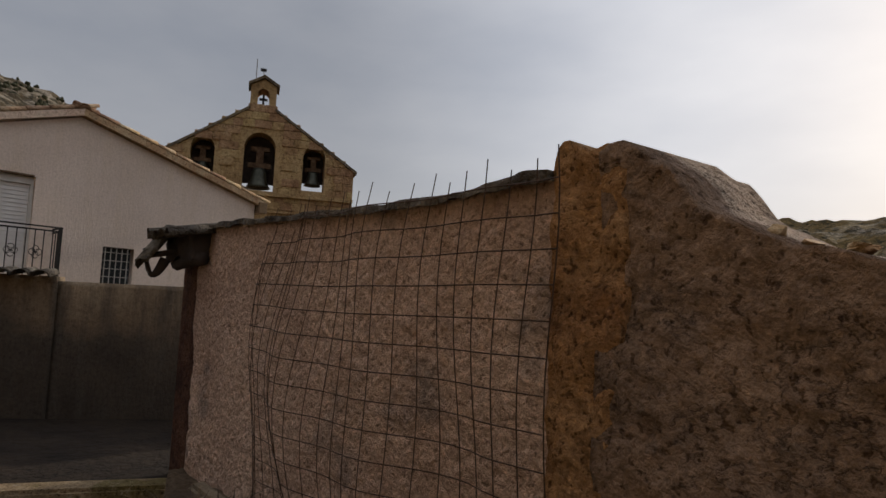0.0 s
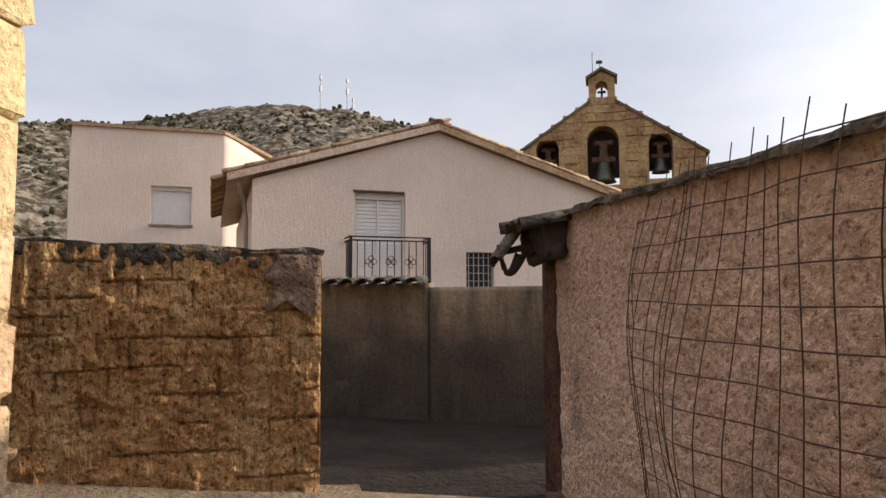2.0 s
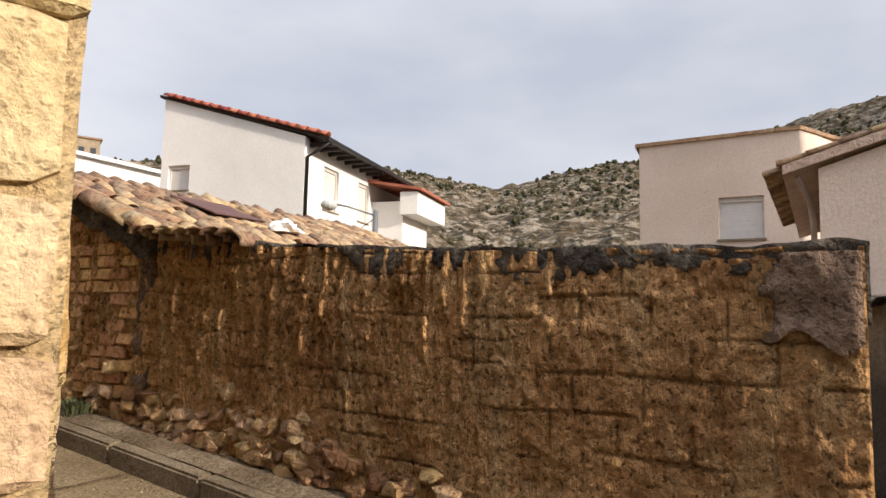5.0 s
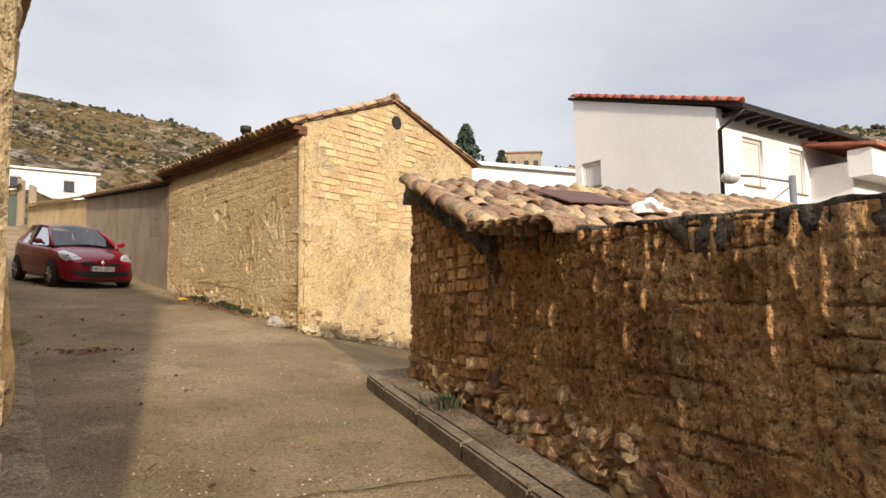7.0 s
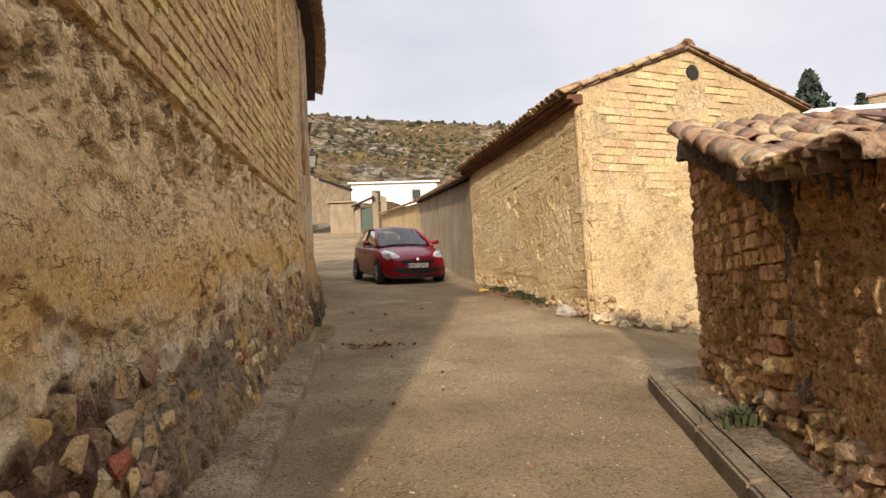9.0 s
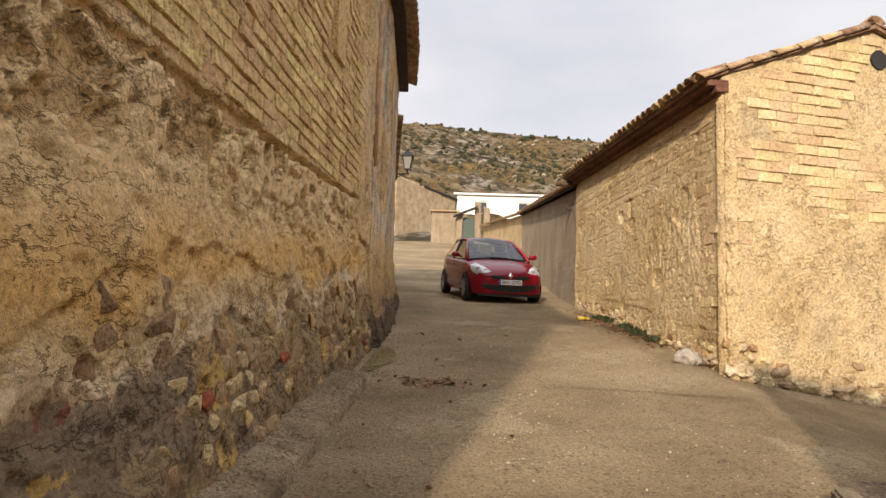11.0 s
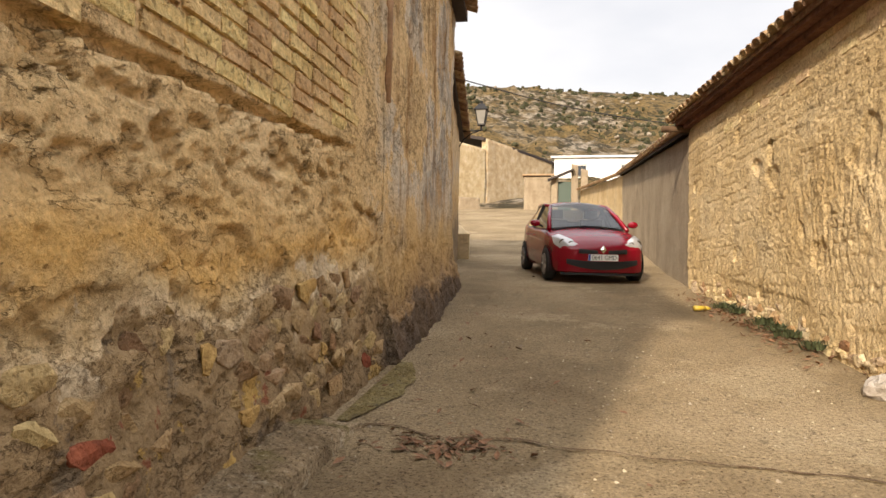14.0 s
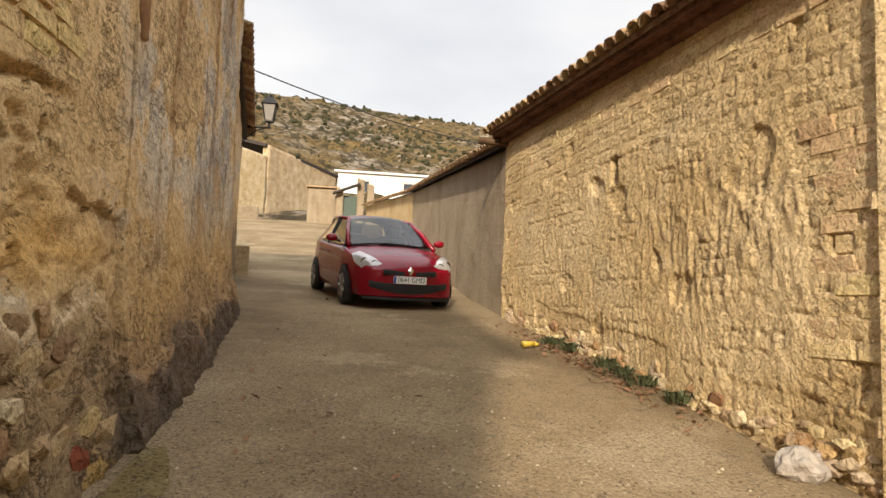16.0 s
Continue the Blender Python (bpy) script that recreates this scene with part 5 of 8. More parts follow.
def build_gate_wall():
    w = setting("wall_gate", rough_wall("wall_gate", W_LINE, lambda s: -0.1, w_top, 0.4, 0.018,
                lambda s, z: 0.03 * fbm(s, z, 0, 1.0, 4) + 0.012 * fbm(s, z, 5, 16, 4) - 0.5 * max(0, 0.15 - s) ** 2, M_PINK),
                "pinkish rough-rendered yard wall", "wall")
    jamb = Soup().box(-0.42, -0.02, 0.03, 0.24, -0.1, 1.8, W_LINE.mount(0, 0, 0) if W_LINE.mount(0, 0, 0).to_3x3().col[0].dot(W_LINE.d) > 0 else W_LINE.mount(0, 0, 0) @ Matrix.Diagonal((-1, 1, 1, 1)))
    part("door_jamb", jamb.mesh("door_jamb", earth("rotten_red_timber", [(0.05, 0.022, 0.014), (0.085, 0.038, 0.023), (0.12, 0.058, 0.035)], 4.0, 24, 0.9, 0.02, streak=(0.16, 0.08, 0.045))), w, "rotten dark timber door jamb")
    r = random.Random(3)
    part("coping", rough_wall("coping", Line(W_LINE.at(0.1, 0.03, 0)[:2], W_LINE.at(3.76, 0.03, 0)[:2], 1), lambda s: w_top(s + 0.1) - 0.02 - 0.02 * nz(s, 0, 0, 6), lambda s: w_top(s + 0.1) + 0.018 + 0.015 * nz(s, 3, 0, 3),
         0.46, 0.03, lambda s, z: 0.015 + 0.02 * fbm(s, z, 0, 8, 3), M_CAP), w, "thin dark slate coping")
    # pillar of orange mud
    P = Line(W_LINE.at(3.77, 0.03, 0)[:2], W_LINE.at(4.1, 0.03, 0)[:2], 1)
    part("pillar", rough_wall("pillar", P, lambda s: -0.1, lambda s: 2.06 + 0.04 * math.sin(s * 11) + 0.07 * nz(s, 0, 0, 9), 0.55, 0.024,
         lambda s, z: 0.05 * fbm(s, z, 1, 1.6, 4) + 0.03 * fbm(s, z, 4, 7, 4) - 0.35 * max(0, s - 0.3), M_ORANGE), w, "orange mud wall end")
    R = Line(W_LINE.at(3.98, 0.0, 0)[:2], W_LINE.at(7.6, 0.2, 0)[:2], 1)

    def rt(s):
        return float(np.interp(s, (0, 0.12, 0.26, 0.36, 0.5, 0.63, 0.87, 3.7), (2.05, 2.07, 1.99, 1.85, 1.75, 1.71, 1.64, 1.3))) + 0.03 * nz(s, 0, 0, 7)

    part("ruin", rough_wall("ruin", R, lambda s: -0.1, rt, 0.5, 0.026, lambda s, z: 0.05 * fbm(s, z, 0, 1.3, 4) + 0.016 * fbm(s, z, 4, 13, 4), M_RUIN), w, "dark rough mortar of a ruined wall")
    for i in range(22):
        s = r.uniform(0.35, 2.2)
        part("loose_stone", r.choice(STONE_BROWN), w, "", R.mount(s, -0.15, rt(s) + 0.01) @ pose(0, 0, 0, r.uniform(-20, 20), r.uniform(-15, 15), r.uniform(0, 90)) @ Matrix.Diagonal((r.uniform(0.05, 0.1), 0.08, r.uniform(0.02, 0.04), 1)))
    # yard wall behind the gate
    G = Line((11.426, -1.754), (8.105, -4.714), 1)
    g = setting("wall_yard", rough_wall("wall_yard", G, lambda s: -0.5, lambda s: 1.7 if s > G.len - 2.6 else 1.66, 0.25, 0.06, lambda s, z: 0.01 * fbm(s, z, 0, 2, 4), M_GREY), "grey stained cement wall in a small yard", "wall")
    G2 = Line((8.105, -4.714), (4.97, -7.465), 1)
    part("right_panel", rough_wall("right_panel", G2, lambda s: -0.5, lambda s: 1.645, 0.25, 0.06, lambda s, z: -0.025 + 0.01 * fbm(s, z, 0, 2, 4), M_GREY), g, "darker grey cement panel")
    for i in range(9):
        s = G.len - 0.12 - i * 0.215
        part("tile", DARK_TILES[i % 4], g, "", Matrix.Translation(G.at(s, 0.02, 1.705)) @ G.mount(0, 0, 0).to_3x3().to_4x4() @ pose(0, 0, 0, 8))
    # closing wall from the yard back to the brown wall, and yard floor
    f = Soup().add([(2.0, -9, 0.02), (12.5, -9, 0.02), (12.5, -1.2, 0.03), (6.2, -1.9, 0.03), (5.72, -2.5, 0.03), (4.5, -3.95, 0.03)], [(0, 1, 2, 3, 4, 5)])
    # near-black earth tones over the whole floor
    setting("yard_floor", f.mesh("yard_floor", earth("black_yard_earth", [(0.014, 0.009, 0.006), (0.024, 0.016, 0.01), (0.035, 0.023, 0.014)], 1.5, 14, 0.8, 0.03)), "dark earth floor of the yard", "floor")
    # sill across the gateway
    a, b = Vector((5.801, -2.355, 0)), Vector((4.552, -3.768, 0))
    d = (b - a).normalized()
    n = Vector((d.y, -d.x, 0))
    if n.x > 0:
        n = -n
    bm = bmesh.new()
    L = (b - a).length
    s = Soup().box(-0.05, L + 0.05, -0.16, 0.12, -0.4, 0.0)
    me = s.mesh("gate_sill", M_STRIP)
    bm.from_mesh(me)
    bmesh.ops.bevel(bm, geom=bm.edges[:], offset=0.03, segments=2, affect="EDGES")
    bm.to_mesh(me)
    bm.free()
    ob = setting("gate_sill", me, "worn concrete sill across the gateway", "sill")
    ob.matrix_basis = Matrix.Translation((a.x, a.y, 0.065)) @ Matrix((d, -n, (0, 0, 1))).transposed().to_4x4()
    # planting bed
    bed = Soup()
    ss = np.arange(0, 5.01, 0.1)
    nn = np.linspace(-0.05, 1.0, 12)
    vs = []
    for q in ss:
        for k in nn:
            p = W_LINE.at(q, k * (0.12 + 0.88 * min(1, q / 2.5)), 0)
            vs.append((p.x, p.y, 0.15 + 0.05 * fbm(p.x, p.y, 0, 3, 4) - 0.12 * max(0, (k - 0.9)) * 5))
    m = len(nn)
    bed.add(vs, [(i * m + j, (i + 1) * m + j, (i + 1) * m + j + 1, i * m + j + 1) for i in range(len(ss) - 1) for j in range(m - 1)])
    setting("soil_bed", bed.mesh("soil_bed", M_SOIL, True), "dry weedy soil bed under the wire mesh", "soil")
    kp = [Vector((4.05, -3.46, 0)), Vector((3.40, -3.17, 0)), Vector((2.6, -2.72, 0)), Vector((1.186, -1.597, 0))]
    for i in range(3):
        p, q = kp[i], kp[i + 1]
        d = (q - p).normalized()
        me = Soup().box(0, (q - p).length - 0.02, -0.07, 0.07, -0.35, 0.0).mesh("kerb_stone", M_KERB)
        bm = bmesh.new()
        bm.from_mesh(me)
        bmesh.ops.bevel(bm, geom=bm.edges[:], offset=0.03, segments=2, affect="EDGES")
        bm.to_mesh(me)
        bm.free()
        k = setting("kerb", me, "rounded concrete kerb of the soil bed", "kerb")
        k.matrix_basis = Matrix.Translation((p.x, p.y, 0.19)) @ Matrix((d, Vector((-d.y, d.x, 0)), (0, 0, 1))).transposed().to_4x4()


build_gate_wall()
# ---- houses and far things ----


def roof_slab(corners, thick):
    up = Vector((0, 0, thick))
    v = [Vector(c) for c in corners]
    return Soup().add(v + [c + up for c in v], [(0, 3, 2, 1), (4, 5, 6, 7), (0, 1, 5, 4), (1, 2, 6, 5), (2, 3, 7, 6), (3, 0, 4, 7)])


def shutter_window(house, name, m, w, h, deep=0.12, slats=14, sill=True):
    """Roller-shuttered window in a local frame: x along the wall, y inward, z from the sill up."""
    win = part(name, Soup().box(0, w, deep + 0.03, deep + 0.05, 0, h).mesh("backing", M_SHUTTER), house, "", m)
    fr = Soup().box(0, 0.05, deep - 0.04, deep + 0.03, 0, h).box(w - 0.05, w, deep - 0.04, deep + 0.03, 0, h).box(0.05, w - 0.05, deep - 0.04, deep + 0.03, h - 0.12, h)
    part("window_frame", fr.mesh("window_frame", plain("window_frame_paint", (0.55, 0.52, 0.48), 0.5)), win)
    hh = (h - 0.12) / slats
    slat = Soup().box(0.05, w - 0.05, deep + 0.0, deep + 0.025, 0.004, hh - 0.004).mesh("slat", M_SHUTTER)
    for i in range(slats):
        part("slat", slat, win, "", Matrix.Translation((0, 0, i * hh)))
    if sill:
        part("window_sill", Soup().box(-0.04, w + 0.04, -0.05, deep, -0.05, 0.0).mesh("window_sill", M_KERB), win)
    return win


RISE = Matrix.Translation((0, 0, -0.18)) @ Matrix.Diagonal((1, 1, 1.045, 1))
WF = Line((12.194, -3.633), (10.783, -10.405), 1)


def build_cream_house():
    h = thing("cream_house", "cream rendered house with shuttered balcony door and low gable", "house", RISE)
    L = WF.len
    m = WF.mount(0, 0, 0)
    flip = m.to_3x3().col[0].dot(WF.d) < 0
    X = (lambda s: -s) if flip else (lambda s: s)
    rx = lambda a, b, c, d: rect(min(X(a), X(b)), max(X(a), X(b)), c, d)
    ridge_s = 3.32
    outer = [(X(0), -0.3), (X(L), -0.3), (X(L), 3.62), (X(ridge_s), 4.6), (X(0), 3.58)]
    door, bars = (1.745, 2.69, 1.9, 3.46), (3.87, 4.43, 1.72, 2.46)
    me = extruded("front_wall", outer, [rx(*door), rx(*bars)], 0.3, M_CREAM)
    part("front_wall", me, h, "cream render with faint runs", m)
    w = shutter_window(h, "balcony_door", m @ Matrix.Translation((min(X(door[0]), X(door[1])), 0, door[2])), 0.945, 1.56, 0.1, 22, False)
    part("mullion", Soup().box(0.43, 0.46, 0.07, 0.12, 0, 1.44).mesh("mullion", M_SHUTTER), w)
    win = part("barred_window", Soup().box(0, 0.56, 0.14, 0.16, 0, 0.74).mesh("pane", M_GLASS_DARK), h, "", m @ Matrix.Translation((min(X(bars[0]), X(bars[1])), 0, bars[2])))
    for i in range(5):
        part("bar", Soup().box(0.05 + i * 0.1, 0.065 + i * 0.1, 0.02, 0.035, 0, 0.74).mesh("bar", plain("pale_bars", (0.35, 0.33, 0.3), 0.6)), win)
    for i in range(5):
        part("bar", Soup().box(0, 0.52, 0.035, 0.05, 0.08 + i * 0.14, 0.092 + i * 0.14).mesh("bar", plain("pale_bars", (0.35, 0.33, 0.3), 0.6)), win)
    part("lintel", Soup().box(0, 0.95, -0.01, 0.06, 0, 0.03).mesh("lintel", M_WOOD), h, "", m @ Matrix.Translation((min(X(1.72), X(2.72)), 0, 3.46)))
    # balcony
    s0, s1, dp = 1.575, 3.04, 0.44
    bal = part("balcony", Soup().box(min(X(s0), X(s1)), max(X(s0), X(s1)), -dp, 0.0, 1.78, 1.88).mesh("balcony", M_CREAM), h, "small balcony with black iron railing", m)
    x0, x1 = min(X(s0), X(s1)), max(X(s0), X(s1))
    rail = Soup()
    for z in (1.93, 2.58, 2.64):
        rail.box(x0, x1, -dp, -dp + 0.025, z, z + 0.022).box(x0, x0 + 0.022, -dp, 0, z, z + 0.022).box(x1 - 0.022, x1, -dp, 0, z, z + 0.022)
    part("railing", rail.mesh("railing", M_IRON), bal)
    for i in range(12):
        x = x0 + (x1 - x0 - 0.02) * i / 11
        part("baluster", Soup().box(x, x + 0.014, -dp + 0.004, -dp + 0.018, 1.88, 2.6).mesh("baluster", M_IRON), bal)
    for xx in (x0 + 0.02, x1 - 0.04):
        part("corner_post", Soup().box(xx - 0.02, xx + 0.03, -dp - 0.01, -dp + 0.04, 1.86, 2.66).mesh("corner_post", M_IRON), bal)
    for i in range(3):
        for xx in (x0, x1 - 0.014):
            part("baluster", Soup().box(xx, xx + 0.014, -dp + 0.1 + i * 0.1, -dp + 0.114 + i * 0.1, 1.88, 2.6).mesh("baluster", M_IRON), bal)
    for i in range(3):
        cx = x0 + (x1 - x0) * (0.26 + 0.24 * i)
        ring = Soup()
        for k in range(4):
            a0 = k * math.pi / 2
            ring.tube([(cx + 0.05 * math.cos(a0) + 0.05 * math.cos(a), -dp + 0.01, 2.24 + 0.05 * math.sin(a0) + 0.05 * math.sin(a)) for a in [q * math.tau / 8 for q in range(9)]], 0.006, 4)
        part("scroll", ring.mesh("scroll", M_IRON), bal)
    # side walls and roof
    back = -WF.n
    depth = 7.5
    for s in (0.0, L):
        p = WF.at(s, -0.3 if s else -0.3, 0)
        q = WF.d * (0.3 if s == 0 else -0.3)
        e = back * (depth - 0.3)
        b = Soup().add([Vector((v.x, v.y, z)) for z in (-0.3, 3.5) for v in (p, p + e, p + e + q, p + q)], [(0, 3, 2, 1), (4, 5, 6, 7), (0, 1, 5, 4), (1, 2, 6, 5), (2, 3, 7, 6), (3, 0, 4, 7)])
        part("side_wall", b.mesh("side_wall", M_CREAM), h)
    rt = earth("pale_verge_render", [(0.5, 0.36, 0.28), (0.56, 0.43, 0.34), (0.6, 0.48, 0.38)], 2, 20)
    for a, b, za, zb, mt in ((-0.42, ridge_s, 3.52, 4.62, rt), (L + 0.25, ridge_s, 3.56, 4.62, M_TILE)):
        p, q = WF.at(a, 0.1, za), WF.at(b, 0.1, zb)
        sl = roof_slab([p, q, q + back * depth, p + back * depth], 0.12)
        part("roof", sl.mesh("roof", mt), h)
        n = int((q - p).length / 0.38)
        d = (q - p).normalized()
        for i in range(n + 1):
            part("verge_tile", TILES[i % 4], h, "", Matrix.Translation(p + d * (0.15 + i * 0.38) + Vector((0, 0, 0.13)) + back * 0.1) @ d.to_track_quat("Y", "Z").to_matrix().to_4x4())
    for i in range(24):
        p = WF.at(-0.45, 0.05, 3.58) + back * (0.1 + i * 0.22)
        part("eave_tile", TILES[i % 4], h, "", Matrix.Translation(p) @ (WF.d).to_track_quat("Y", "Z").to_matrix().to_4x4() @ pose(0, 0, 0, 18))
    for i in range(18):
        part("ridge_tile", TILES[i % 4], h, "", Matrix.Translation(WF.at(ridge_s, 0.0, 4.74) + back * (0.1 + i * 0.4)) @ back.to_track_quat("Y", "Z").to_matrix().to_4x4())
    c = Soup().box(-0.09, 0.09, -0.1, 0.3, -0.1, 0.12, WF.mount(L + 0.12, 0.05, 3.55))
    part("eave_stone", c.mesh("eave_stone", M_GREY), h, "grey corner stone")
    pipe = Soup().tube([WF.at(-0.25, -0.05, 3.5), WF.at(-0.12, -0.35, 3.25), WF.at(-0.08, -0.4, 2.95), WF.at(-0.05, -0.4, 1.0)], 0.04, 8)
    part("downpipe", pipe.mesh("downpipe", plain("zinc", (0.3, 0.24, 0.2), 0.5, 0.3), True), h)


build_cream_house()


def build_block_house():
    h = thing("flat_house", "plain cream block house with one shuttered window", "house", RISE)
    K = Line((21.087, -1.168), (20.293, -4.947), 1)
    m = K.mount(0, 0, 0)
    flip = m.to_3x3().col[0].dot(K.d) < 0
    X = (lambda s: -s) if flip else (lambda s: s)
    outer = [(X(0), 0.0), (X(K.len), 0.0), (X(K.len), 6.2), (X(0), 6.15)]
    a, b = sorted((X(1.98), X(3.04)))
    part("front_wall", extruded("front_wall", outer, [rect(a, b, 3.65, 4.68)], 0.3, M_CREAM), h, "", m)
    shutter_window(h, "window", m @ Matrix.Translation((a, 0, 3.65)), b - a, 1.03)
    side = Line((20.293, -4.947), (23.192, -7.965), 1)
    part("side_wall", rough_wall("side_wall", side, lambda s: 0, lambda s: 6.2 - 0.12 * s, 0.3, 0.3, lambda s, z: 0, M_CREAM), h)
    n = Line((24.235, -1.215), (21.087, -1.168), 1)
    part("side_wall", rough_wall("side_wall", n, lambda s: 0, lambda s: 6.15, 0.3, 0.3, lambda s, z: 0, M_CREAM), h)
    part("roof", roof_slab([(21.043, -1.058, 6.14), (20.238, -4.964, 6.18), (23.29, -8.079, 5.95), (24.49, -1.344, 6.2)], 0.09).mesh("roof", M_TILE), h)


build_block_house()


def bell(parent, m, size):
    prof = [(0.0, 1.0), (0.28, 0.98), (0.34, 0.8), (0.4, 0.45), (0.5, 0.15), (0.6, 0.0), (0.54, 0.0), (0.3, 0.7), (0.0, 0.9)]
    vs = [(r * size * math.cos(a * math.tau / 16), r * size * math.sin(a * math.tau / 16), z * size) for r, z in prof for a in range(16)]
    fs = [(i * 16 + a, i * 16 + (a + 1) % 16, (i + 1) * 16 + (a + 1) % 16, (i + 1) * 16 + a) for i in range(len(prof) - 1) for a in range(16)]
    b = part("bell", mesh_of("bell", vs, fs, plain("bronze", (0.06, 0.06, 0.045), 0.5, 0.8, 0.3), True), parent, "dark bronze bell", m)
    yoke = Soup().box(-0.55 * size, 0.55 * size, -0.1, 0.1, size * 1.0, size * 1.25).box(-0.18 * size, 0.18 * size, -0.1, 0.1, size * 1.25, size * 1.85).box(-0.45 * size, 0.45 * size, -0.1, 0.1, size * 1.85, size * 2.05)
    part("yoke", yoke.mesh("yoke", M_WOOD), b, "wooden bell yoke")
    return b


def build_church():
    az = radians(134.55)
    c = Vector((25.656, -25.027, 0))
    to = Vector((-math.sin(az), -math.cos(az), 0))
    xd = Vector((to.y, -to.x, 0)) * -1
    m = Matrix.Translation(c) @ Matrix((xd, -to, (0, 0, 1))).transposed().to_4x4()
    if m.to_3x3().determinant() < 0:
        m = Matrix.Translation(c) @ Matrix((-xd, -to, (0, 0, 1))).transposed().to_4x4()
    ch = thing("church_belfry", "sandstone church bell gable with three bells", "church", Matrix.Translation((0, 0, -0.35)) @ m @ Matrix.Diagonal((1.064, 1.064, 1.064, 1)))
    w = 4.65
    outer = [(-w, 0), (w, 0), (w, 8.55), (0.62, 11.3), (0.62, 12.5), (0, 12.85), (-0.62, 12.5), (-0.62, 11.3), (-w, 8.55)]
    holes = [arch(-0.75, 0.75, 7.25, 10.15), arch(2.1, 3.2, 7.45, 9.7), arch(-3.2, -2.1, 7.45, 9.7), arch(-0.28, 0.28, 11.45, 12.35)]
    part("gable_wall", extruded("gable_wall", outer, holes, 1.0, M_ASHLAR), ch)
    s = Soup()
    for a, b in (((-w - 0.15, 8.5), (-0.6, 11.28)), ((w + 0.15, 8.5), (0.6, 11.28)), ((-0.75, 12.46), (0, 12.9)), ((0.75, 12.46), (0, 12.9))):
        s.add([(a[0], -0.12, a[1]), (b[0], -0.12, b[1]), (b[0], 1.1, b[1]), (a[0], 1.1, a[1]), (a[0], -0.12, a[1] + 0.14), (b[0], -0.12, b[1] + 0.14), (b[0], 1.1, b[1] + 0.14), (a[0], 1.1, a[1] + 0.14)],
              [(0, 3, 2, 1), (4, 5, 6, 7), (0, 1, 5, 4), (1, 2, 6, 5), (2, 3, 7, 6), (3, 0, 4, 7)])
    part("cornice", s.mesh("cornice", earth("dark_cornice", [(0.09, 0.07, 0.05), (0.14, 0.11, 0.075), (0.2, 0.16, 0.1)], 2, 8)), ch, "dark weathered cornice tiles")
    part("ledge", Soup().box(-w, w, -0.2, 0.05, 7.0, 7.18).box(-w, w, -0.12, 0.05, 6.2, 6.32).mesh("ledge", M_ASHLAR), ch)
    bell(ch, Matrix.Translation((0.02, 0.5, 7.45)), 1.0)
    bell(ch, Matrix.Translation((2.65, 0.5, 7.8)), 0.72)
    bell(ch, Matrix.Translation((-2.65, 0.5, 7.8)), 0.72)
    # added dark panels that keep the sky from showing through the arches
    for x0, x1, z0, z1 in ((-1.0, 1.0, 7.75, 10.4), (1.9, 3.4, 8.0, 9.9), (-3.4, -1.9, 8.0, 9.9)):
        part("bell_frame", Soup().box(x0, x1, 1.02, 1.1, z0, z1).mesh("bell_frame", M_DARKWOOD), ch, "added dark panel behind the bell")
    cr = Soup().box(-0.05, 0.05, 0.45, 0.55, 11.5, 12.2).box(-0.2, 0.2, 0.45, 0.55, 11.9, 12.0).tube([(0, 0.5, 11.45), (0, 0.5, 11.65)], 0.16, 8, 0.07)
    part("cross", cr.mesh("cross", M_IRON), ch, "small dark iron cross")
    part("mast", Soup().tube([(-0.42, 0.5, 12.6), (-0.42, 0.5, 14.0)], 0.02, 5).mesh("mast", M_IRON), ch)
    v = Soup().tube([(-0.02, 0.5, 12.85), (-0.1, 0.5, 13.6)], 0.018, 5).box(-0.24, 0.06, 0.48, 0.52, 13.4, 13.55)
    part("weather_vane", v.mesh("weather_vane", M_IRON), ch)
    r = random.Random(8)
    z = 6.35
    stones = [me.copy() for me in BRICK_YELLOW]
    for me in stones:
        me.materials[0] = M_ASHLAR
    poses = []
    while z < 11.2:
        half = w if z < 8.55 else w - (z - 8.55) * (w - 0.62) / 2.75 - 0.12
        x = -half
        while x < half - 0.15:
            l = min(r.uniform(0.4, 0.95), half - x)
            cx = x + l / 2
            inside = any(lo - 0.05 < cx + o < hi + 0.05 and z + 0.2 < top and z + 0.4 > bot for lo, hi, bot, top in ((-0.75, 0.75, 7.25, 10.2), (2.1, 3.2, 7.45, 9.75), (-3.2, -2.1, 7.45, 9.75)) for o in (-l / 2, 0, l / 2))
            if not inside:
                poses.append(Matrix.Translation((cx, -0.01 + r.uniform(-0.012, 0.012), z + 0.2)) @ Matrix.Diagonal((l - 0.025, 0.1, 0.38, 1)))
            x += l
        z += 0.4
    for i, mm in enumerate(poses):
        part("stone", stones[i % 6], ch, "", mm)
    for s in (-1, 1):
        part("side_wall", Soup().box(s * w - 0.4, s * w + 0.0 if s > 0 else s * w + 0.4, 1.0, 9, 0, 7.6).mesh("side_wall", M_ASHLAR), ch)
    part("nave_roof", Soup().add([(-w - 0.2, 1.0, 6.9), (w + 0.2, 1.0, 6.9), (w + 0.2, 9, 6.9), (-w - 0.2, 9, 6.9), (0, 1.0, 7.1), (0, 9, 7.1)], [(0, 1, 4), (1, 2, 5, 4), (2, 3, 5), (3, 0, 4, 5), (0, 3, 2, 1)]).mesh("nave_roof", M_TILE), ch)


build_church()


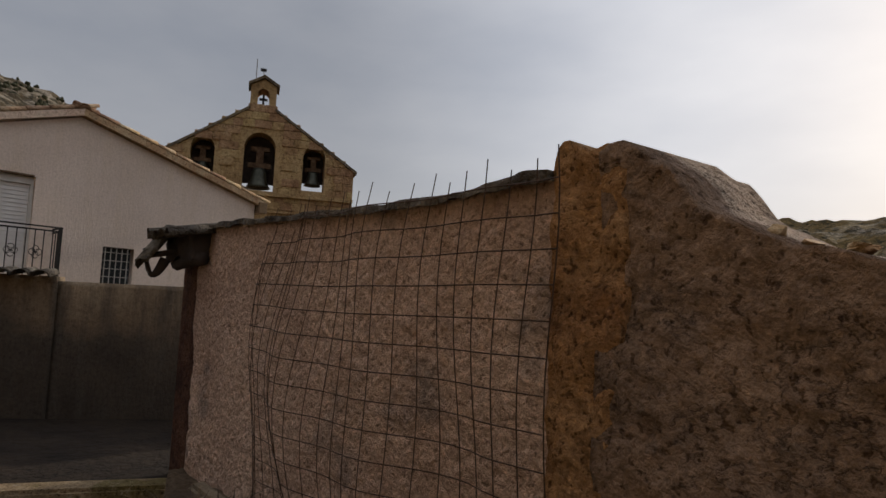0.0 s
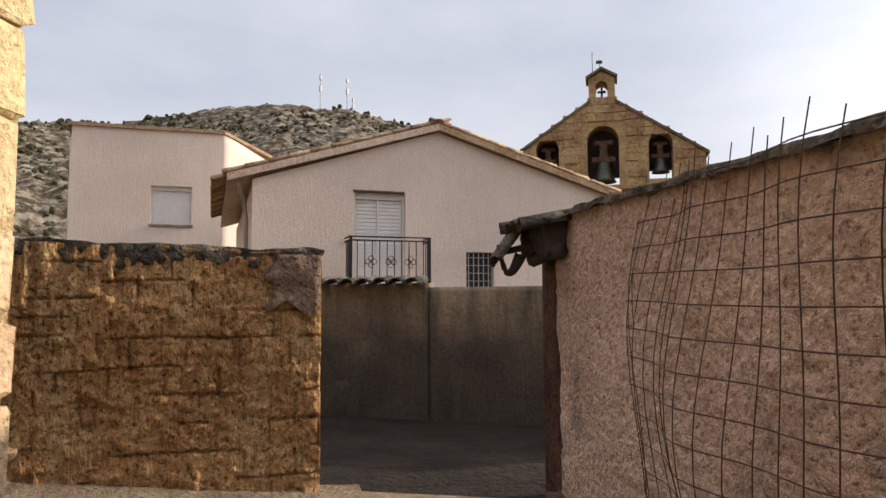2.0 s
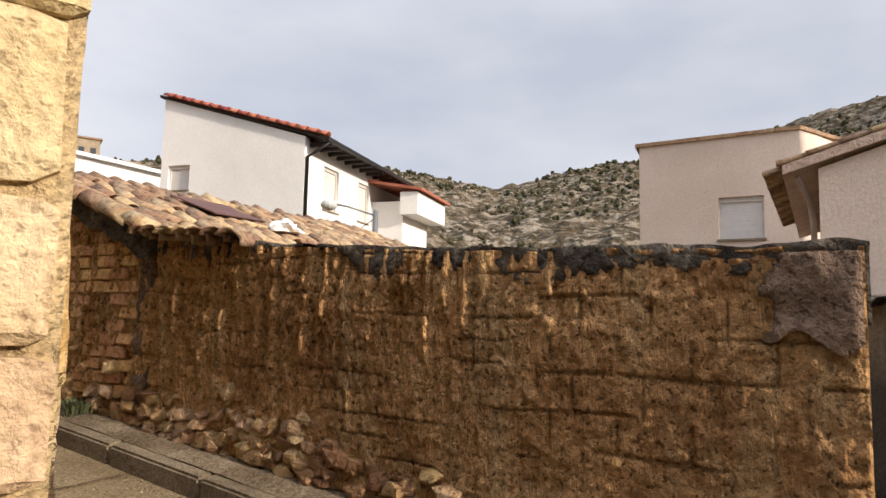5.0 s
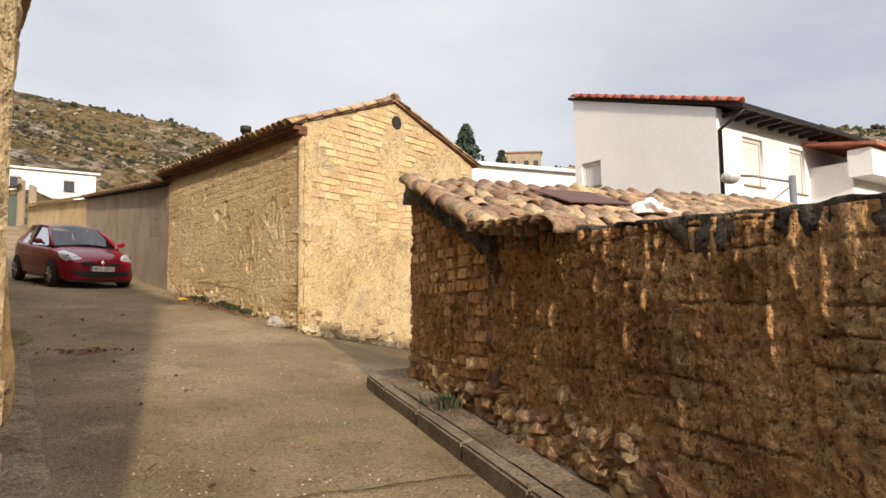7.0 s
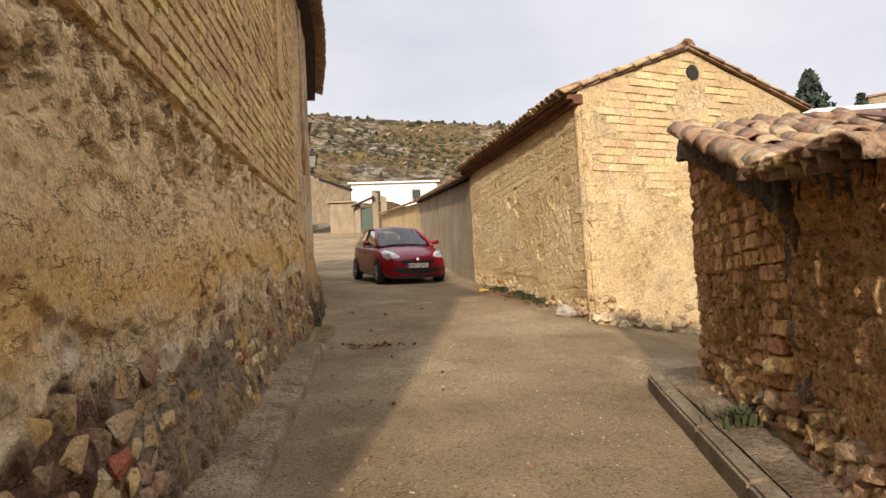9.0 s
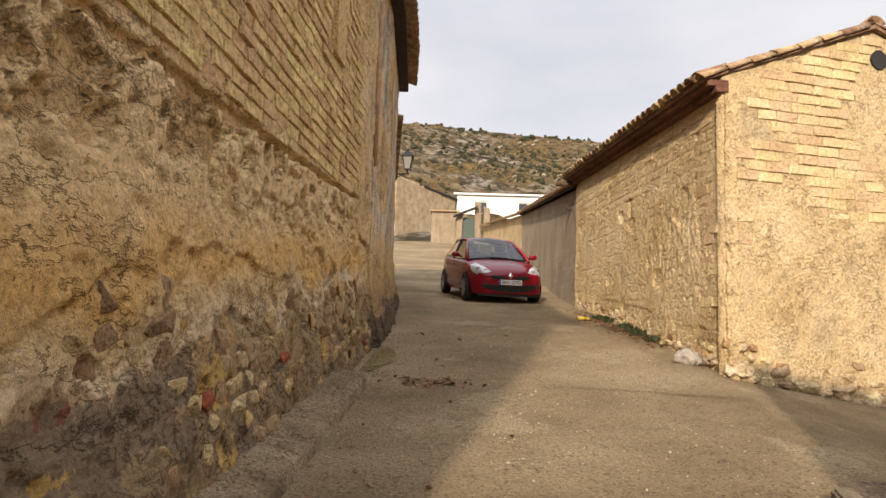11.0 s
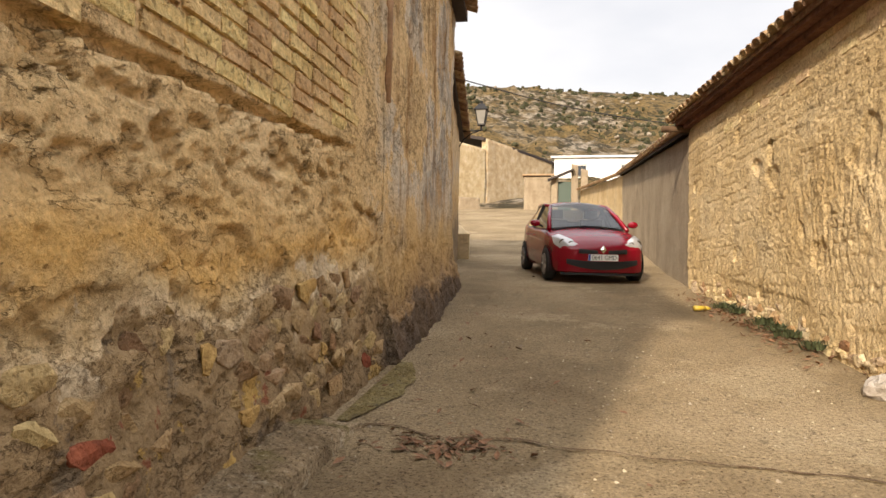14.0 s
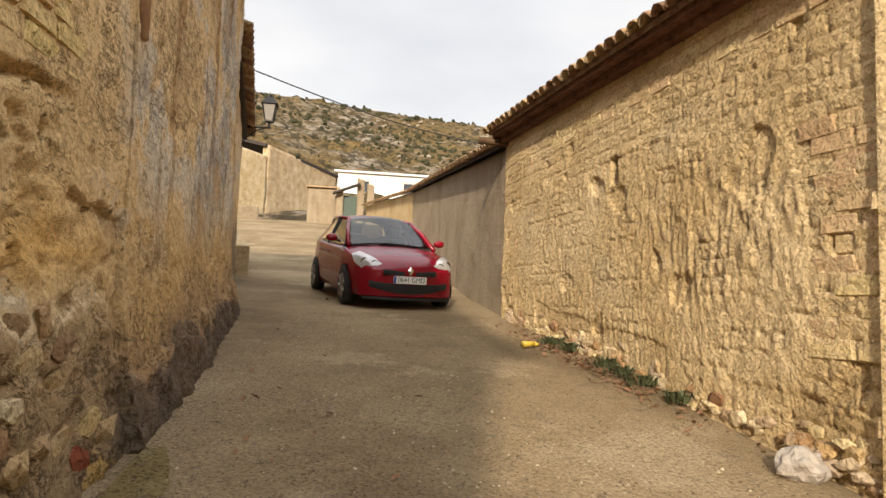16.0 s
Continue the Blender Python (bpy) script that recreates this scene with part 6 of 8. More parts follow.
def build_white_house():
    h = thing("white_house", "white two-storey house with dark timber eaves and red verge tiles", "house")
    x0, y0, y1, x1 = 20.7, 8.9, 14.35, 28.9
    WL = Line((x0, y1), (x0, y0), 1)
    m = WL.mount(0, 0, 0)
    flip = m.to_3x3().col[0].dot(WL.d) < 0
    X = (lambda s: -s) if flip else (lambda s: s)
    L = WL.len
    a, b = sorted((X(0.3), X(1.15)))
    part("west_wall", extruded("west_wall", [(X(0), 0.0), (X(L), 0.0), (X(L), 7.1), (X(0), 8.75)], [rect(a, b, 5.55, 6.4)], 0.3, M_WHITE), h, "", m)
    shutter_window(h, "window", m @ Matrix.Translation((a, 0, 5.55)), b - a, 0.85)
    part("south_wall", extruded("south_wall", rect(0.3, x1 - x0, 0, 7.0), [rect(1.3, 2.4, 5.0, 6.45), rect(4.0, 4.95, 5.0, 6.45)], 0.3, M_WHITE), h, "sunlit white wall", Matrix.Translation((x0, y0, 0)))
    for x, z, w, hh in ((1.3, 5.0, 1.1, 1.45), (4.0, 5.0, 0.95, 1.45)):
        shutter_window(h, "window", Matrix.Translation((x0 + x, y0, z)), w, hh)
    part("rear_wall", Soup().box(x0 + 0.3, x1, y1 - 0.3, y1, 0, 8.6).box(x1 - 0.3, x1, y0 + 0.3, y1 - 0.3, 0, 7.4).mesh("rear_wall", M_WHITE), h)
    part("roof", roof_slab([(x0 - 0.05, y0 - 0.75, 6.95), (x1, y0 - 0.75, 6.95), (x1, y1 + 0.2, 8.8), (x0 - 0.05, y1 + 0.2, 8.8)], 0.1).mesh("roof", M_DARKWOOD), h, "dark timber roof edge")
    d = Vector((0, y1 - y0 + 0.9, 1.83)).normalized()
    for i in range(17):
        part("verge_tile", TILES_RED[i % 4], h, "", Matrix.Translation(Vector((x0 - 0.02, y0 - 0.6, 7.1)) + d * i * 0.38) @ d.to_track_quat("Y", "Z").to_matrix().to_4x4() @ Matrix.Diagonal((1.5, 1, 1.7, 1)))
    for i in range(14):
        part("rafter", Soup().box(x0 + 0.3 + i * 0.62, x0 + 0.42 + i * 0.62, y0 - 0.7, y0, 6.83, 6.96).mesh("rafter", M_DARKWOOD), h)
    part("gutter", Soup().box(x0 - 0.05, x1, y0 - 0.85, y0 - 0.74, 6.9, 7.03).mesh("gutter", M_IRON), h)
    p = Soup().tube([(x0 + 0.15, y0 - 0.78, 6.9), (x0 + 0.1, y0 - 0.4, 6.65), (x0 + 0.06, y0 - 0.07, 6.45), (x0 + 0.06, y0 - 0.07, 1.5)], 0.055, 8)
    part("downpipe", p.mesh("downpipe", M_IRON, True), h, "black downpipe")
    part("side_block", Soup().box(25.95, 28.75, 7.6, 8.9, 0, 5.9).mesh("side_block", M_WHITE), h, "lower white annexe")
    part("balcony_slab", Soup().box(25.65, 29.0, 6.9, 7.6, 5.35, 6.2).mesh("balcony_slab", M_WHITE), h, "white projecting balcony")
    part("annexe_roof", roof_slab([(25.5, 6.7, 6.22), (29.15, 6.7, 6.22), (29.15, 8.9, 6.6), (25.5, 8.9, 6.6)], 0.1).mesh("annexe_roof", M_TILE_RED), h)


build_white_house()


def build_pole_lamp():
    base = Vector((13.7, 3.35, -0.8))
    l = thing("street_lamp", "grey pole street lamp with a long arm and round head", "street lamp", Matrix.Translation(base))
    grey = plain("galvanised_steel", (0.2, 0.2, 0.2), 0.5, 0.5)
    part("pole", Soup().tube([(0, 0, 0), (0, 0, 4.25)], 0.055, 8).mesh("pole", grey, True), l)
    part("arm", Soup().tube([(0, 0, 4.15), (-0.35, 0.42, 4.28), (-0.5, 0.6, 4.3)], 0.02, 6).mesh("arm", grey, True), l)
    bm = bmesh.new()
    bmesh.ops.create_uvsphere(bm, u_segments=12, v_segments=8, radius=0.15)
    for v in bm.verts:
        v.co.z *= 0.7
    me = bpy.data.meshes.new("lamp_head")
    bm.to_mesh(me)
    bm.free()
    me.materials.append(plain("lamp_glass", (0.5, 0.5, 0.48), 0.3))
    part("lamp_head", me, l, "pale glass lamp head", Matrix.Translation((-0.55, 0.68, 4.28)))
    part("wire", Soup().tube([(-0.02, 0, 4.1), (-0.25, 0.3, 3.8), (-0.9, 1.1, 3.55), (-2.0, 2.4, 3.5)], 0.008, 4).mesh("wire", M_IRON), l)


build_pole_lamp()


def build_lantern():
    l = thing("wall_lantern", "black iron street lantern on a wall bracket", "lantern", Matrix.Translation((2.68, 20.0, 5.85)))
    part("bracket", Soup().tube([(0, 0, 0), (0.62, 0, 0.02)], 0.022, 6).tube([(0, 0, -0.42), (0.12, 0, -0.22), (0.32, 0, -0.06), (0.5, 0, 0.0)], 0.016, 6).tube([(0, 0, -0.5), (0, 0, 0.1)], 0.02, 6).mesh("bracket", M_IRON, True), l)
    part("stem", Soup().tube([(0.57, 0, 0.02), (0.57, 0, 0.16)], 0.03, 6).mesh("stem", M_IRON), l)
    x = 0.57
    fr = Soup()
    for a in range(4):
        sx, sy = ((1, 1), (1, -1), (-1, -1), (-1, 1))[a]
        fr.tube([(x + sx * 0.08, sy * 0.08, 0.16), (x + sx * 0.14, sy * 0.14, 0.52)], 0.012, 4)
    fr.box(x - 0.09, x + 0.09, -0.09, 0.09, 0.14, 0.17)
    part("cage", fr.mesh("cage", M_IRON), l)
    g = Soup().add([(x + sx * q, sy * q, z) for q, z in ((0.075, 0.17), (0.135, 0.52)) for sx, sy in ((1, 1), (1, -1), (-1, -1), (-1, 1))], [(0, 1, 5, 4), (1, 2, 6, 5), (2, 3, 7, 6), (3, 0, 4, 7)])
    part("glass", g.mesh("glass", plain("milky_lantern_glass", (0.2, 0.185, 0.16), 0.3)), l, "milky glass panes")
    part("cap", Soup().add([(x + 0.18, 0.18, 0.52), (x + 0.18, -0.18, 0.52), (x - 0.18, -0.18, 0.52), (x - 0.18, 0.18, 0.52), (x + 0.07, 0.07, 0.68), (x + 0.07, -0.07, 0.68), (x - 0.07, -0.07, 0.68), (x - 0.07, 0.07, 0.68)],
         [(0, 3, 2, 1), (0, 1, 5, 4), (1, 2, 6, 5), (2, 3, 7, 6), (3, 0, 4, 7), (4, 5, 6, 7)]).tube([(x, 0, 0.68), (x, 0, 0.76)], 0.04, 6).mesh("cap", M_IRON), l)


build_lantern()
cable = Soup().tube([(2.7 + 7.0 * t, 20.6 + 3.4 * t, 7.35 - 0.6 * t - 0.22 * math.sin(math.pi * t)) for t in [i / 14 for i in range(15)]], 0.016, 5)
tagged(new("overhead_cable", cable.mesh("overhead_cable", M_IRON)), "thin dark cable slung across the street", "cable")


def build_far_end():
    # yellow yard wall behind the grey one
    Y = Line((7.62, 31.0), (6.3, 45.0), -1)
    zt = lambda s: 6.5 + 1.4 * s / Y.len
    w = setting("wall_yellow", rough_wall("wall_yellow", Y, lambda s: road_z(6, 31 + s) - 0.3, zt, 0.4, 0.16, lambda s, z: 0.03 * fbm(s, z, 0, 1.2, 4), M_YELLOW), "yellow adobe yard wall with tiled top", "wall")
    for i in range(60):
        s = 0.1 + i * 0.23
        part("tile", TILES[i % 4], w, "", Matrix.Translation(Y.at(s, 0.1, zt(s) + 0.05)) @ Y.mount(0, 0, 0).to_3x3().to_4x4() @ pose(0, 0, 0, 14))
    g = thing("yard_gate", "green metal gate between plastered posts under a tiled hood", "gate")
    green = plain("dark_green_paint", (0.015, 0.04, 0.022), 0.5)
    part("gate_leaf", Soup().box(4.95, 5.75, 46.0, 46.1, 6.5, 8.6).mesh("gate_leaf", green), g)
    for x, z in ((4.5, 9.0), (5.75, 9.7), (6.35, 9.4)):
        part("post", rough_wall("post", Line((x, 45.8), (x + 0.42, 45.8), 1), lambda s: 6.3, lambda s: z - 0.3 * s, 0.5, 0.1, lambda s, q: 0.05 * fbm(s, q, x, 3, 3), M_GREYWALL), g, "pale plastered post")
    part("hood", roof_slab([(4.3, 45.2, 8.55), (5.9, 45.2, 9.2), (5.9, 46.6, 9.35), (4.3, 46.6, 8.7)], 0.12).mesh("hood", M_DARKWOOD), g, "dark tiled hood")
    gar = thing("garage", "low cream rendered outbuilding at the top of the street", "outbuilding")
    part("wall", rough_wall("wall", Line((2.75, 47.0), (4.5, 47.0), 1), lambda s: 6.0, lambda s: 9.1, 3.5, 0.12, lambda s, z: 0.03 * fbm(s, z, 0, 1.2, 4), M_GREYWALL), gar)
    part("roof", roof_slab([(2.65, 46.8, 9.15), (4.7, 46.8, 9.15), (4.7, 51, 9.3), (2.65, 51, 9.3)], 0.1).mesh("roof", M_TILE), gar)
    # stone building far up on the corner
    st = thing("stone_house", "old rubble-stone house with a falling tiled roofline", "house")
    S = Line((-6.0, 50.0), (-0.9, 57.0), 1)
    part("front_wall", rough_wall("front_wall", S, lambda s: 5, lambda s: 13.4 - 0.05 * s, 0.5, 0.25, lambda s, z: 0.06 * fbm(s, z, 0, 0.6, 5), M_RUBBLE_LIGHT), st, "patched render over rubble")
    S2 = Line((-0.9, 57.0), (4.2, 66.0), 1)
    part("side_wall", rough_wall("side_wall", S2, lambda s: 6, lambda s: 13.9 - 0.03 * s, 0.5, 0.25, lambda s, z: 0.06 * fbm(s, z, 3, 0.9, 5), M_RUBBLE_LIGHT), st)
    part("roof", roof_slab([(-1.1, 56.8, 13.7), (4.4, 66.2, 13.35), (0.0, 69.0, 14.2), (-6.0, 58.0, 14.8)], 0.25).mesh("roof", M_DARKWOOD), st, "dark tile edge")
    low = Line((-3.6, 46.6), (-0.3, 48.4), 1)
    setting("wall_low", rough_wall("wall_low", low, lambda s: 5.5, lambda s: 7.9, 0.4, 0.15, lambda s, z: 0.05 * fbm(s, z, 3, 1.5, 4), M_GREYWALL), "low dark stone wall at the bend", "wall")
    # white house on the slope behind
    f = thing("hillside_house", "long white house below the hill with two shuttered windows", "house")
    part("wall", extruded("wall", rect(0, 10.5, 0, 6.6), [rect(2.1, 3.9, 4.5, 5.9), rect(7.0, 8.8, 4.5, 5.9)], 0.3, M_WHITE), f, "", Matrix.Translation((4.2, 80.0, 10.0)))
    for x in (2.1, 7.0):
        shutter_window(f, "window", Matrix.Translation((4.2 + x, 80.0, 14.5)), 1.8, 1.4)
    for x in (2.5, 7.4):
        part("window_pane", Soup().box(4.2 + x, 5.2 + x, 79.93, 79.97, 14.6, 15.7).mesh("window_pane", M_GLASS_DARK), f)
    part("body", Soup().box(4.2, 14.7, 80.3, 88, 9.5, 16.5).mesh("body", M_WHITE), f)
    part("roof", roof_slab([(3.8, 79.6, 16.6), (15.1, 79.6, 16.6), (15.1, 88, 17.0), (3.8, 88, 17.0)], 0.2).mesh("roof", M_WHITE), f)
    part("shed_roof", roof_slab([(-1.0, 76, 13.4), (4.0, 76, 13.6), (4.0, 79, 14.3), (-1.0, 79, 14.1)], 0.2).mesh("shed_roof", M_TILE), f)


build_far_end()


def build_mid_buildings():
    n = thing("white_garage", "low white rendered building behind the barn", "outbuilding")
    part("wall", Soup().box(0, 9.0, 0, 5, -4, 2.2, Matrix.Translation((21.5, 22.0, 5.75)) @ pose(0, 0, 0, 0, 4, -28)).mesh("wall", M_WHITE), n)
    part("roof", roof_slab([Matrix.Translation((21.5, 22.0, 7.95)) @ pose(0, 0, 0, 0, 4, -28) @ Vector(v) for v in ((-0.2, -0.3, 0.0), (9.2, -0.3, 0), (9.2, 5, 0.3), (-0.2, 5, 0.3))], 0.15).mesh("roof", M_WHITE), n)
    t = thing("tiled_outbuilding", "low outbuilding with a clay tile roof", "outbuilding")
    part("wall", Soup().box(17.6, 19.6, 13.4, 17, 0, 4.8).mesh("wall", M_YELLOW), t)
    part("roof", roof_slab([(17.4, 13.0, 4.8), (19.9, 13.0, 4.8), (19.9, 17, 5.7), (17.4, 17, 5.7)], 0.15).mesh("roof", M_TILE), t)
    for i in range(11):
        part("tile", TILES[i % 4], t, "", Matrix.Translation((17.5 + i * 0.225, 13.05, 4.98)) @ pose(0, 0, 0, 14))
    far = thing("hilltop_house", "distant grey house on the hill with dark windows", "house")
    far_m = Matrix.Translation((4 + 125 * math.sin(radians(43.5)), 2 + 125 * math.cos(radians(43.5)), 27.0)) @ pose(0, 0, 0, 0, 0, -40)
    part("wall", Soup().box(-3.5, 3.5, 0, 6, -4, 4.0, far_m).mesh("wall", M_GREYWALL), far)
    for x in (-2.3, 0.2, 2.0):
        part("window", Soup().box(x, x + 0.9, -0.05, 0.05, 1.2, 2.5, far_m).mesh("window", M_GLASS_DARK), far)
    part("roof", Soup().box(-3.8, 3.8, -0.3, 6.3, 4.0, 4.3, far_m).mesh("roof", M_TILE), far)
    far2 = thing("hilltop_hut", "small distant hut on the hill", "hut")
    fm = Matrix.Translation((4 + 128 * math.sin(radians(47.2)), 2 + 128 * math.cos(radians(47.2)), 25.5)) @ pose(0, 0, 0, 0, 0, -45)
    part("wall", Soup().box(-2, 2, 0, 4, -4, 3.0, fm).mesh("wall", M_GREYWALL), far2)
    for az, dz, hh in ((111.4, 55.6, 14), (113.7, 55.0, 14), (114.2, 54.5, 8)):
        p = Vector((4 + 196 * math.sin(radians(az)), 2 + 196 * math.cos(radians(az)), dz))
        a = thing("antenna_mast", "thin lattice antenna mast on the rocky hilltop", "antenna", Matrix.Translation(p), "masts on the hill")
        part("mast", Soup().tube([(0, 0, -6), (0, 0, hh)], 0.22, 4, 0.1).mesh("mast", plain("mast_steel", (0.35, 0.33, 0.33), 0.5, 0.3)), a)
        part("dipole", Soup().tube([(0, 0, hh * 0.6), (0, 0, hh * 0.72)], 0.4, 5).tube([(0, 0, hh * 0.85), (0, 0, hh * 0.95)], 0.35, 5).mesh("dipole", plain("mast_steel", (0.35, 0.33, 0.33), 0.5, 0.3)), a)


build_mid_buildings()
# ---- red car ----


def glass_material():
    m, N, L, p = mat("car_glass")
    out = N["Material Output"]
    t, g, x, f = N.new("ShaderNodeBsdfTransparent"), N.new("ShaderNodeBsdfGlossy"), N.new("ShaderNodeMixShader"), N.new("ShaderNodeFresnel")
    t.inputs["Color"].default_value, g.inputs["Roughness"].default_value = (0.4, 0.45, 0.45, 1), 0.02
    f.inputs["IOR"].default_value = 1.5
    L.new(f.outputs[0], x.inputs[0])
    L.new(t.outputs[0], x.inputs[1])
    L.new(g.outputs[0], x.inputs[2])
    L.new(x.outputs[0], out.inputs["Surface"])
    return m


def build_car():
    red = plain("red_car_paint", (0.2, 0.003, 0.012), 0.25, 0.0, 0.05, 3.0, coat=0.3)
    red.node_tree.nodes["Principled BSDF"].inputs["Specular IOR Level"].default_value = 0.28
    black = plain("black_plastic", (0.006, 0.006, 0.006), 0.75)
    rubber = plain("tyre_rubber", (0.02, 0.02, 0.02), 0.85, vary=0.3)
    silver = plain("silver_rim", (0.3, 0.29, 0.28), 0.4, 0.6)
    chrome = plain("chrome", (0.7, 0.7, 0.7), 0.15, 1.0)
    lens = plain("headlight_lens", (0.42, 0.41, 0.4), 0.1, 0.3, coat=0.4)
    glass = glass_material()
    front = Vector((0.207, -0.978))
    c = Vector((5.97, 15.4)) - front * 2.0
    car = thing("car", "red five-door hatchback parked close to the grey wall", "car",
                Matrix.Translation((c.x, c.y, road_z(c.x, c.y) - 0.005)) @ pose(0, 0, 0, 5.6, 0, 12))
    st = [(-2.0, 0.5, 0.3, 0.55, 0.6), (-1.96, 0.62, 0.24, 0.62, 0.68), (-1.86, 0.72, 0.2, 0.68, 0.76), (-1.7, 0.8, 0.19, 0.74, 0.84), (-1.4, 0.84, 0.19, 0.8, 0.9), (-1.05, 0.853, 0.19, 0.87, 0.955),
          (-0.75, 0.855, 0.19, 0.9, 0.97), (-0.3, 0.855, 0.19, 0.92, 0.94), (0.4, 0.855, 0.19, 0.94, 0.95), (1.1, 0.85, 0.19, 0.98, 0.98), (1.55, 0.83, 0.21, 1.0, 1.01), (1.85, 0.77, 0.26, 1.0, 1.03), (1.99, 0.68, 0.32, 0.86, 0.93)]
    ys = np.concatenate([np.linspace(-2, -1.4, 14), np.linspace(-1.3, 1.5, 24), np.linspace(1.58, 1.99, 8)])
    cols = [np.interp(ys, [s[0] for s in st], [s[k] for s in st]) for k in range(1, 5)]
    vs, fs = [], []
    for y, hw, zb, sh, top in zip(ys, *cols):
        half = [(hw * 0.8, zb - 0.02), (hw * 0.95, zb + 0.02), (hw * 0.985, zb + 0.12), (hw, zb + 0.45 * (sh - zb)), (hw * 0.995, zb + 0.7 * (sh - zb)), (hw * 0.975, sh - 0.06), (hw * 0.945, sh - 0.01),
                (hw * 0.88, sh + 0.22 * (top - sh)), (hw * 0.7, sh + 0.6 * (top - sh)), (hw * 0.4, sh + 0.9 * (top - sh)), (0, top)]
        ring = [(-x, z) for x, z in half] + [(x, z) for x, z in half[-2::-1]]
        vs += [(x, y, z) for x, z in ring]
    n = len(vs) // len(ys)
    for j in range(len(ys) - 1):
        fs += [(j * n + i, j * n + i + 1, (j + 1) * n + i + 1, (j + 1) * n + i) for i in range(n - 1)] + [(j * n + n - 1, j * n, (j + 1) * n, (j + 1) * n + n - 1)]
    fs += [tuple(range(n))[::-1], tuple((len(ys) - 1) * n + i for i in range(n))]
    part("body", mesh_of("body", vs, fs, red, True), car, "glossy red paintwork")

    def pane(name, pts, material, grid=5, swell=0.0, parent=car, label=""):
        """A curved four-cornered panel."""
        a, b, d, e = [Vector(p) for p in pts]
        nrm = (b - a).cross(e - a).normalized()
        v, f = [], []
        for j in range(grid + 1):
            for i in range(grid + 1):
                u, w = i / grid, j / grid
                p = (a * (1 - u) + b * u) * (1 - w) + (e * (1 - u) + d * u) * w
                v.append(p + nrm * swell * (1 - (2 * u - 1) ** 2))
        q = grid + 1
        f = [(j * q + i, j * q + i + 1, (j + 1) * q + i + 1, (j + 1) * q + i) for j in range(grid) for i in range(grid)]
        return part(name, mesh_of(name, v, f, material, True), parent, label)

    # cabin
    roof = []
    ry = np.linspace(-0.06, 1.62, 12)
    for y in ry:
        zc = float(np.interp(y, (-0.06, 0.2, 0.6, 1.2, 1.62), (1.435, 1.475, 1.49, 1.465, 1.4)))
        hw = float(np.interp(y, (-0.06, 0.5, 1.2, 1.62), (0.55, 0.57, 0.55, 0.5)))
        roof += [(hw * u, y - 0.05 * (1 - u * u) * (y < 0.1), zc - 0.075 * abs(u) ** 2.6) for u in np.linspace(-1, 1, 13)]
    part("roof", mesh_of("roof", roof, [(j * 13 + i, j * 13 + i + 1, (j + 1) * 13 + i + 1, (j + 1) * 13 + i) for j in range(11) for i in range(12)], red, True), car)
    pane("windscreen", [(-0.7, -0.92, 0.945), (0.7, -0.92, 0.945), (0.53, -0.06, 1.4), (-0.53, -0.06, 1.4)], glass, 6, 0.07)
    pane("rear_window", [(-0.5, 1.62, 1.34), (0.5, 1.62, 1.34), (0.62, 1.86, 1.05), (-0.62, 1.86, 1.05)], glass)
    for s in (-1, 1):
        pl = Soup().tube([(s * 0.74, -0.95, 0.93), (s * 0.66, -0.48, 1.19), (s * 0.56, -0.06, 1.38)], 0.04, 6).tube([(s * 0.56, -0.06, 1.375), (s * 0.575, 0.5, 1.42), (s * 0.56, 1.2, 1.4), (s * 0.5, 1.62, 1.33)], 0.035, 6)
        part("pillar", pl.mesh("pillar", red, True), car)
        part("door_pillar", Soup().tube([(s * 0.79, 0.42, 0.93), (s * 0.58, 0.5, 1.41)], 0.04, 6).mesh("door_pillar", black), car)
        pane("side_window", [(s * 0.77, -0.82, 0.94), (s * 0.8, 0.4, 0.94), (s * 0.59, 0.48, 1.39), (s * 0.58, -0.02, 1.37)], glass)
        pane("side_window", [(s * 0.8, 0.44, 0.94), (s * 0.79, 1.15, 0.98), (s * 0.57, 1.1, 1.38), (s * 0.59, 0.52, 1.39)], glass)
        pane("rear_quarter", [(s * 0.8, 1.12, 0.96), (s * 0.72, 1.88, 1.0), (s * 0.5, 1.62, 1.36), (s * 0.57, 1.06, 1.4)], red)
        mir = part("door_mirror", Soup().tube([(s * 0.8, -0.6, 0.98), (s * 0.9, -0.6, 1.02)], 0.025, 6).mesh("mirror_arm", black), car)
        bm = bmesh.new()
        bmesh.ops.create_uvsphere(bm, u_segments=12, v_segments=8, radius=1)
        for v in bm.verts:
            v.co = Vector((v.co.x * 0.1, v.co.y * 0.06, v.co.z * 0.065))
        me = bpy.data.meshes.new("mirror_shell")
        bm.to_mesh(me)
        bm.free()
        me.materials.append(red)
        part("mirror_shell", me, mir, "", Matrix.Translation((s * 0.95, -0.61, 1.04)))
        # headlight wraps the wing
        hp = [(0.36, -1.945, 0.56), (0.55, -1.91, 0.555), (0.7, -1.82, 0.58), (0.785, -1.66, 0.66), (0.785, -1.46, 0.78), (0.67, -1.5, 0.83), (0.5, -1.74, 0.75), (0.38, -1.89, 0.655)]
        cen = Vector((s * 0.6, -1.8, 0.735))
        hv = [Vector((s * (x + 0.012), y - 0.03, z + 0.03)) for x, y, z in hp]
        ctr = cen + Vector((s * 0.03, -0.05, 0.02))
        mid = [(v + ctr) / 2 + Vector((s * 0.012, -0.02, 0.008)) for v in hv]
        k = len(hv)
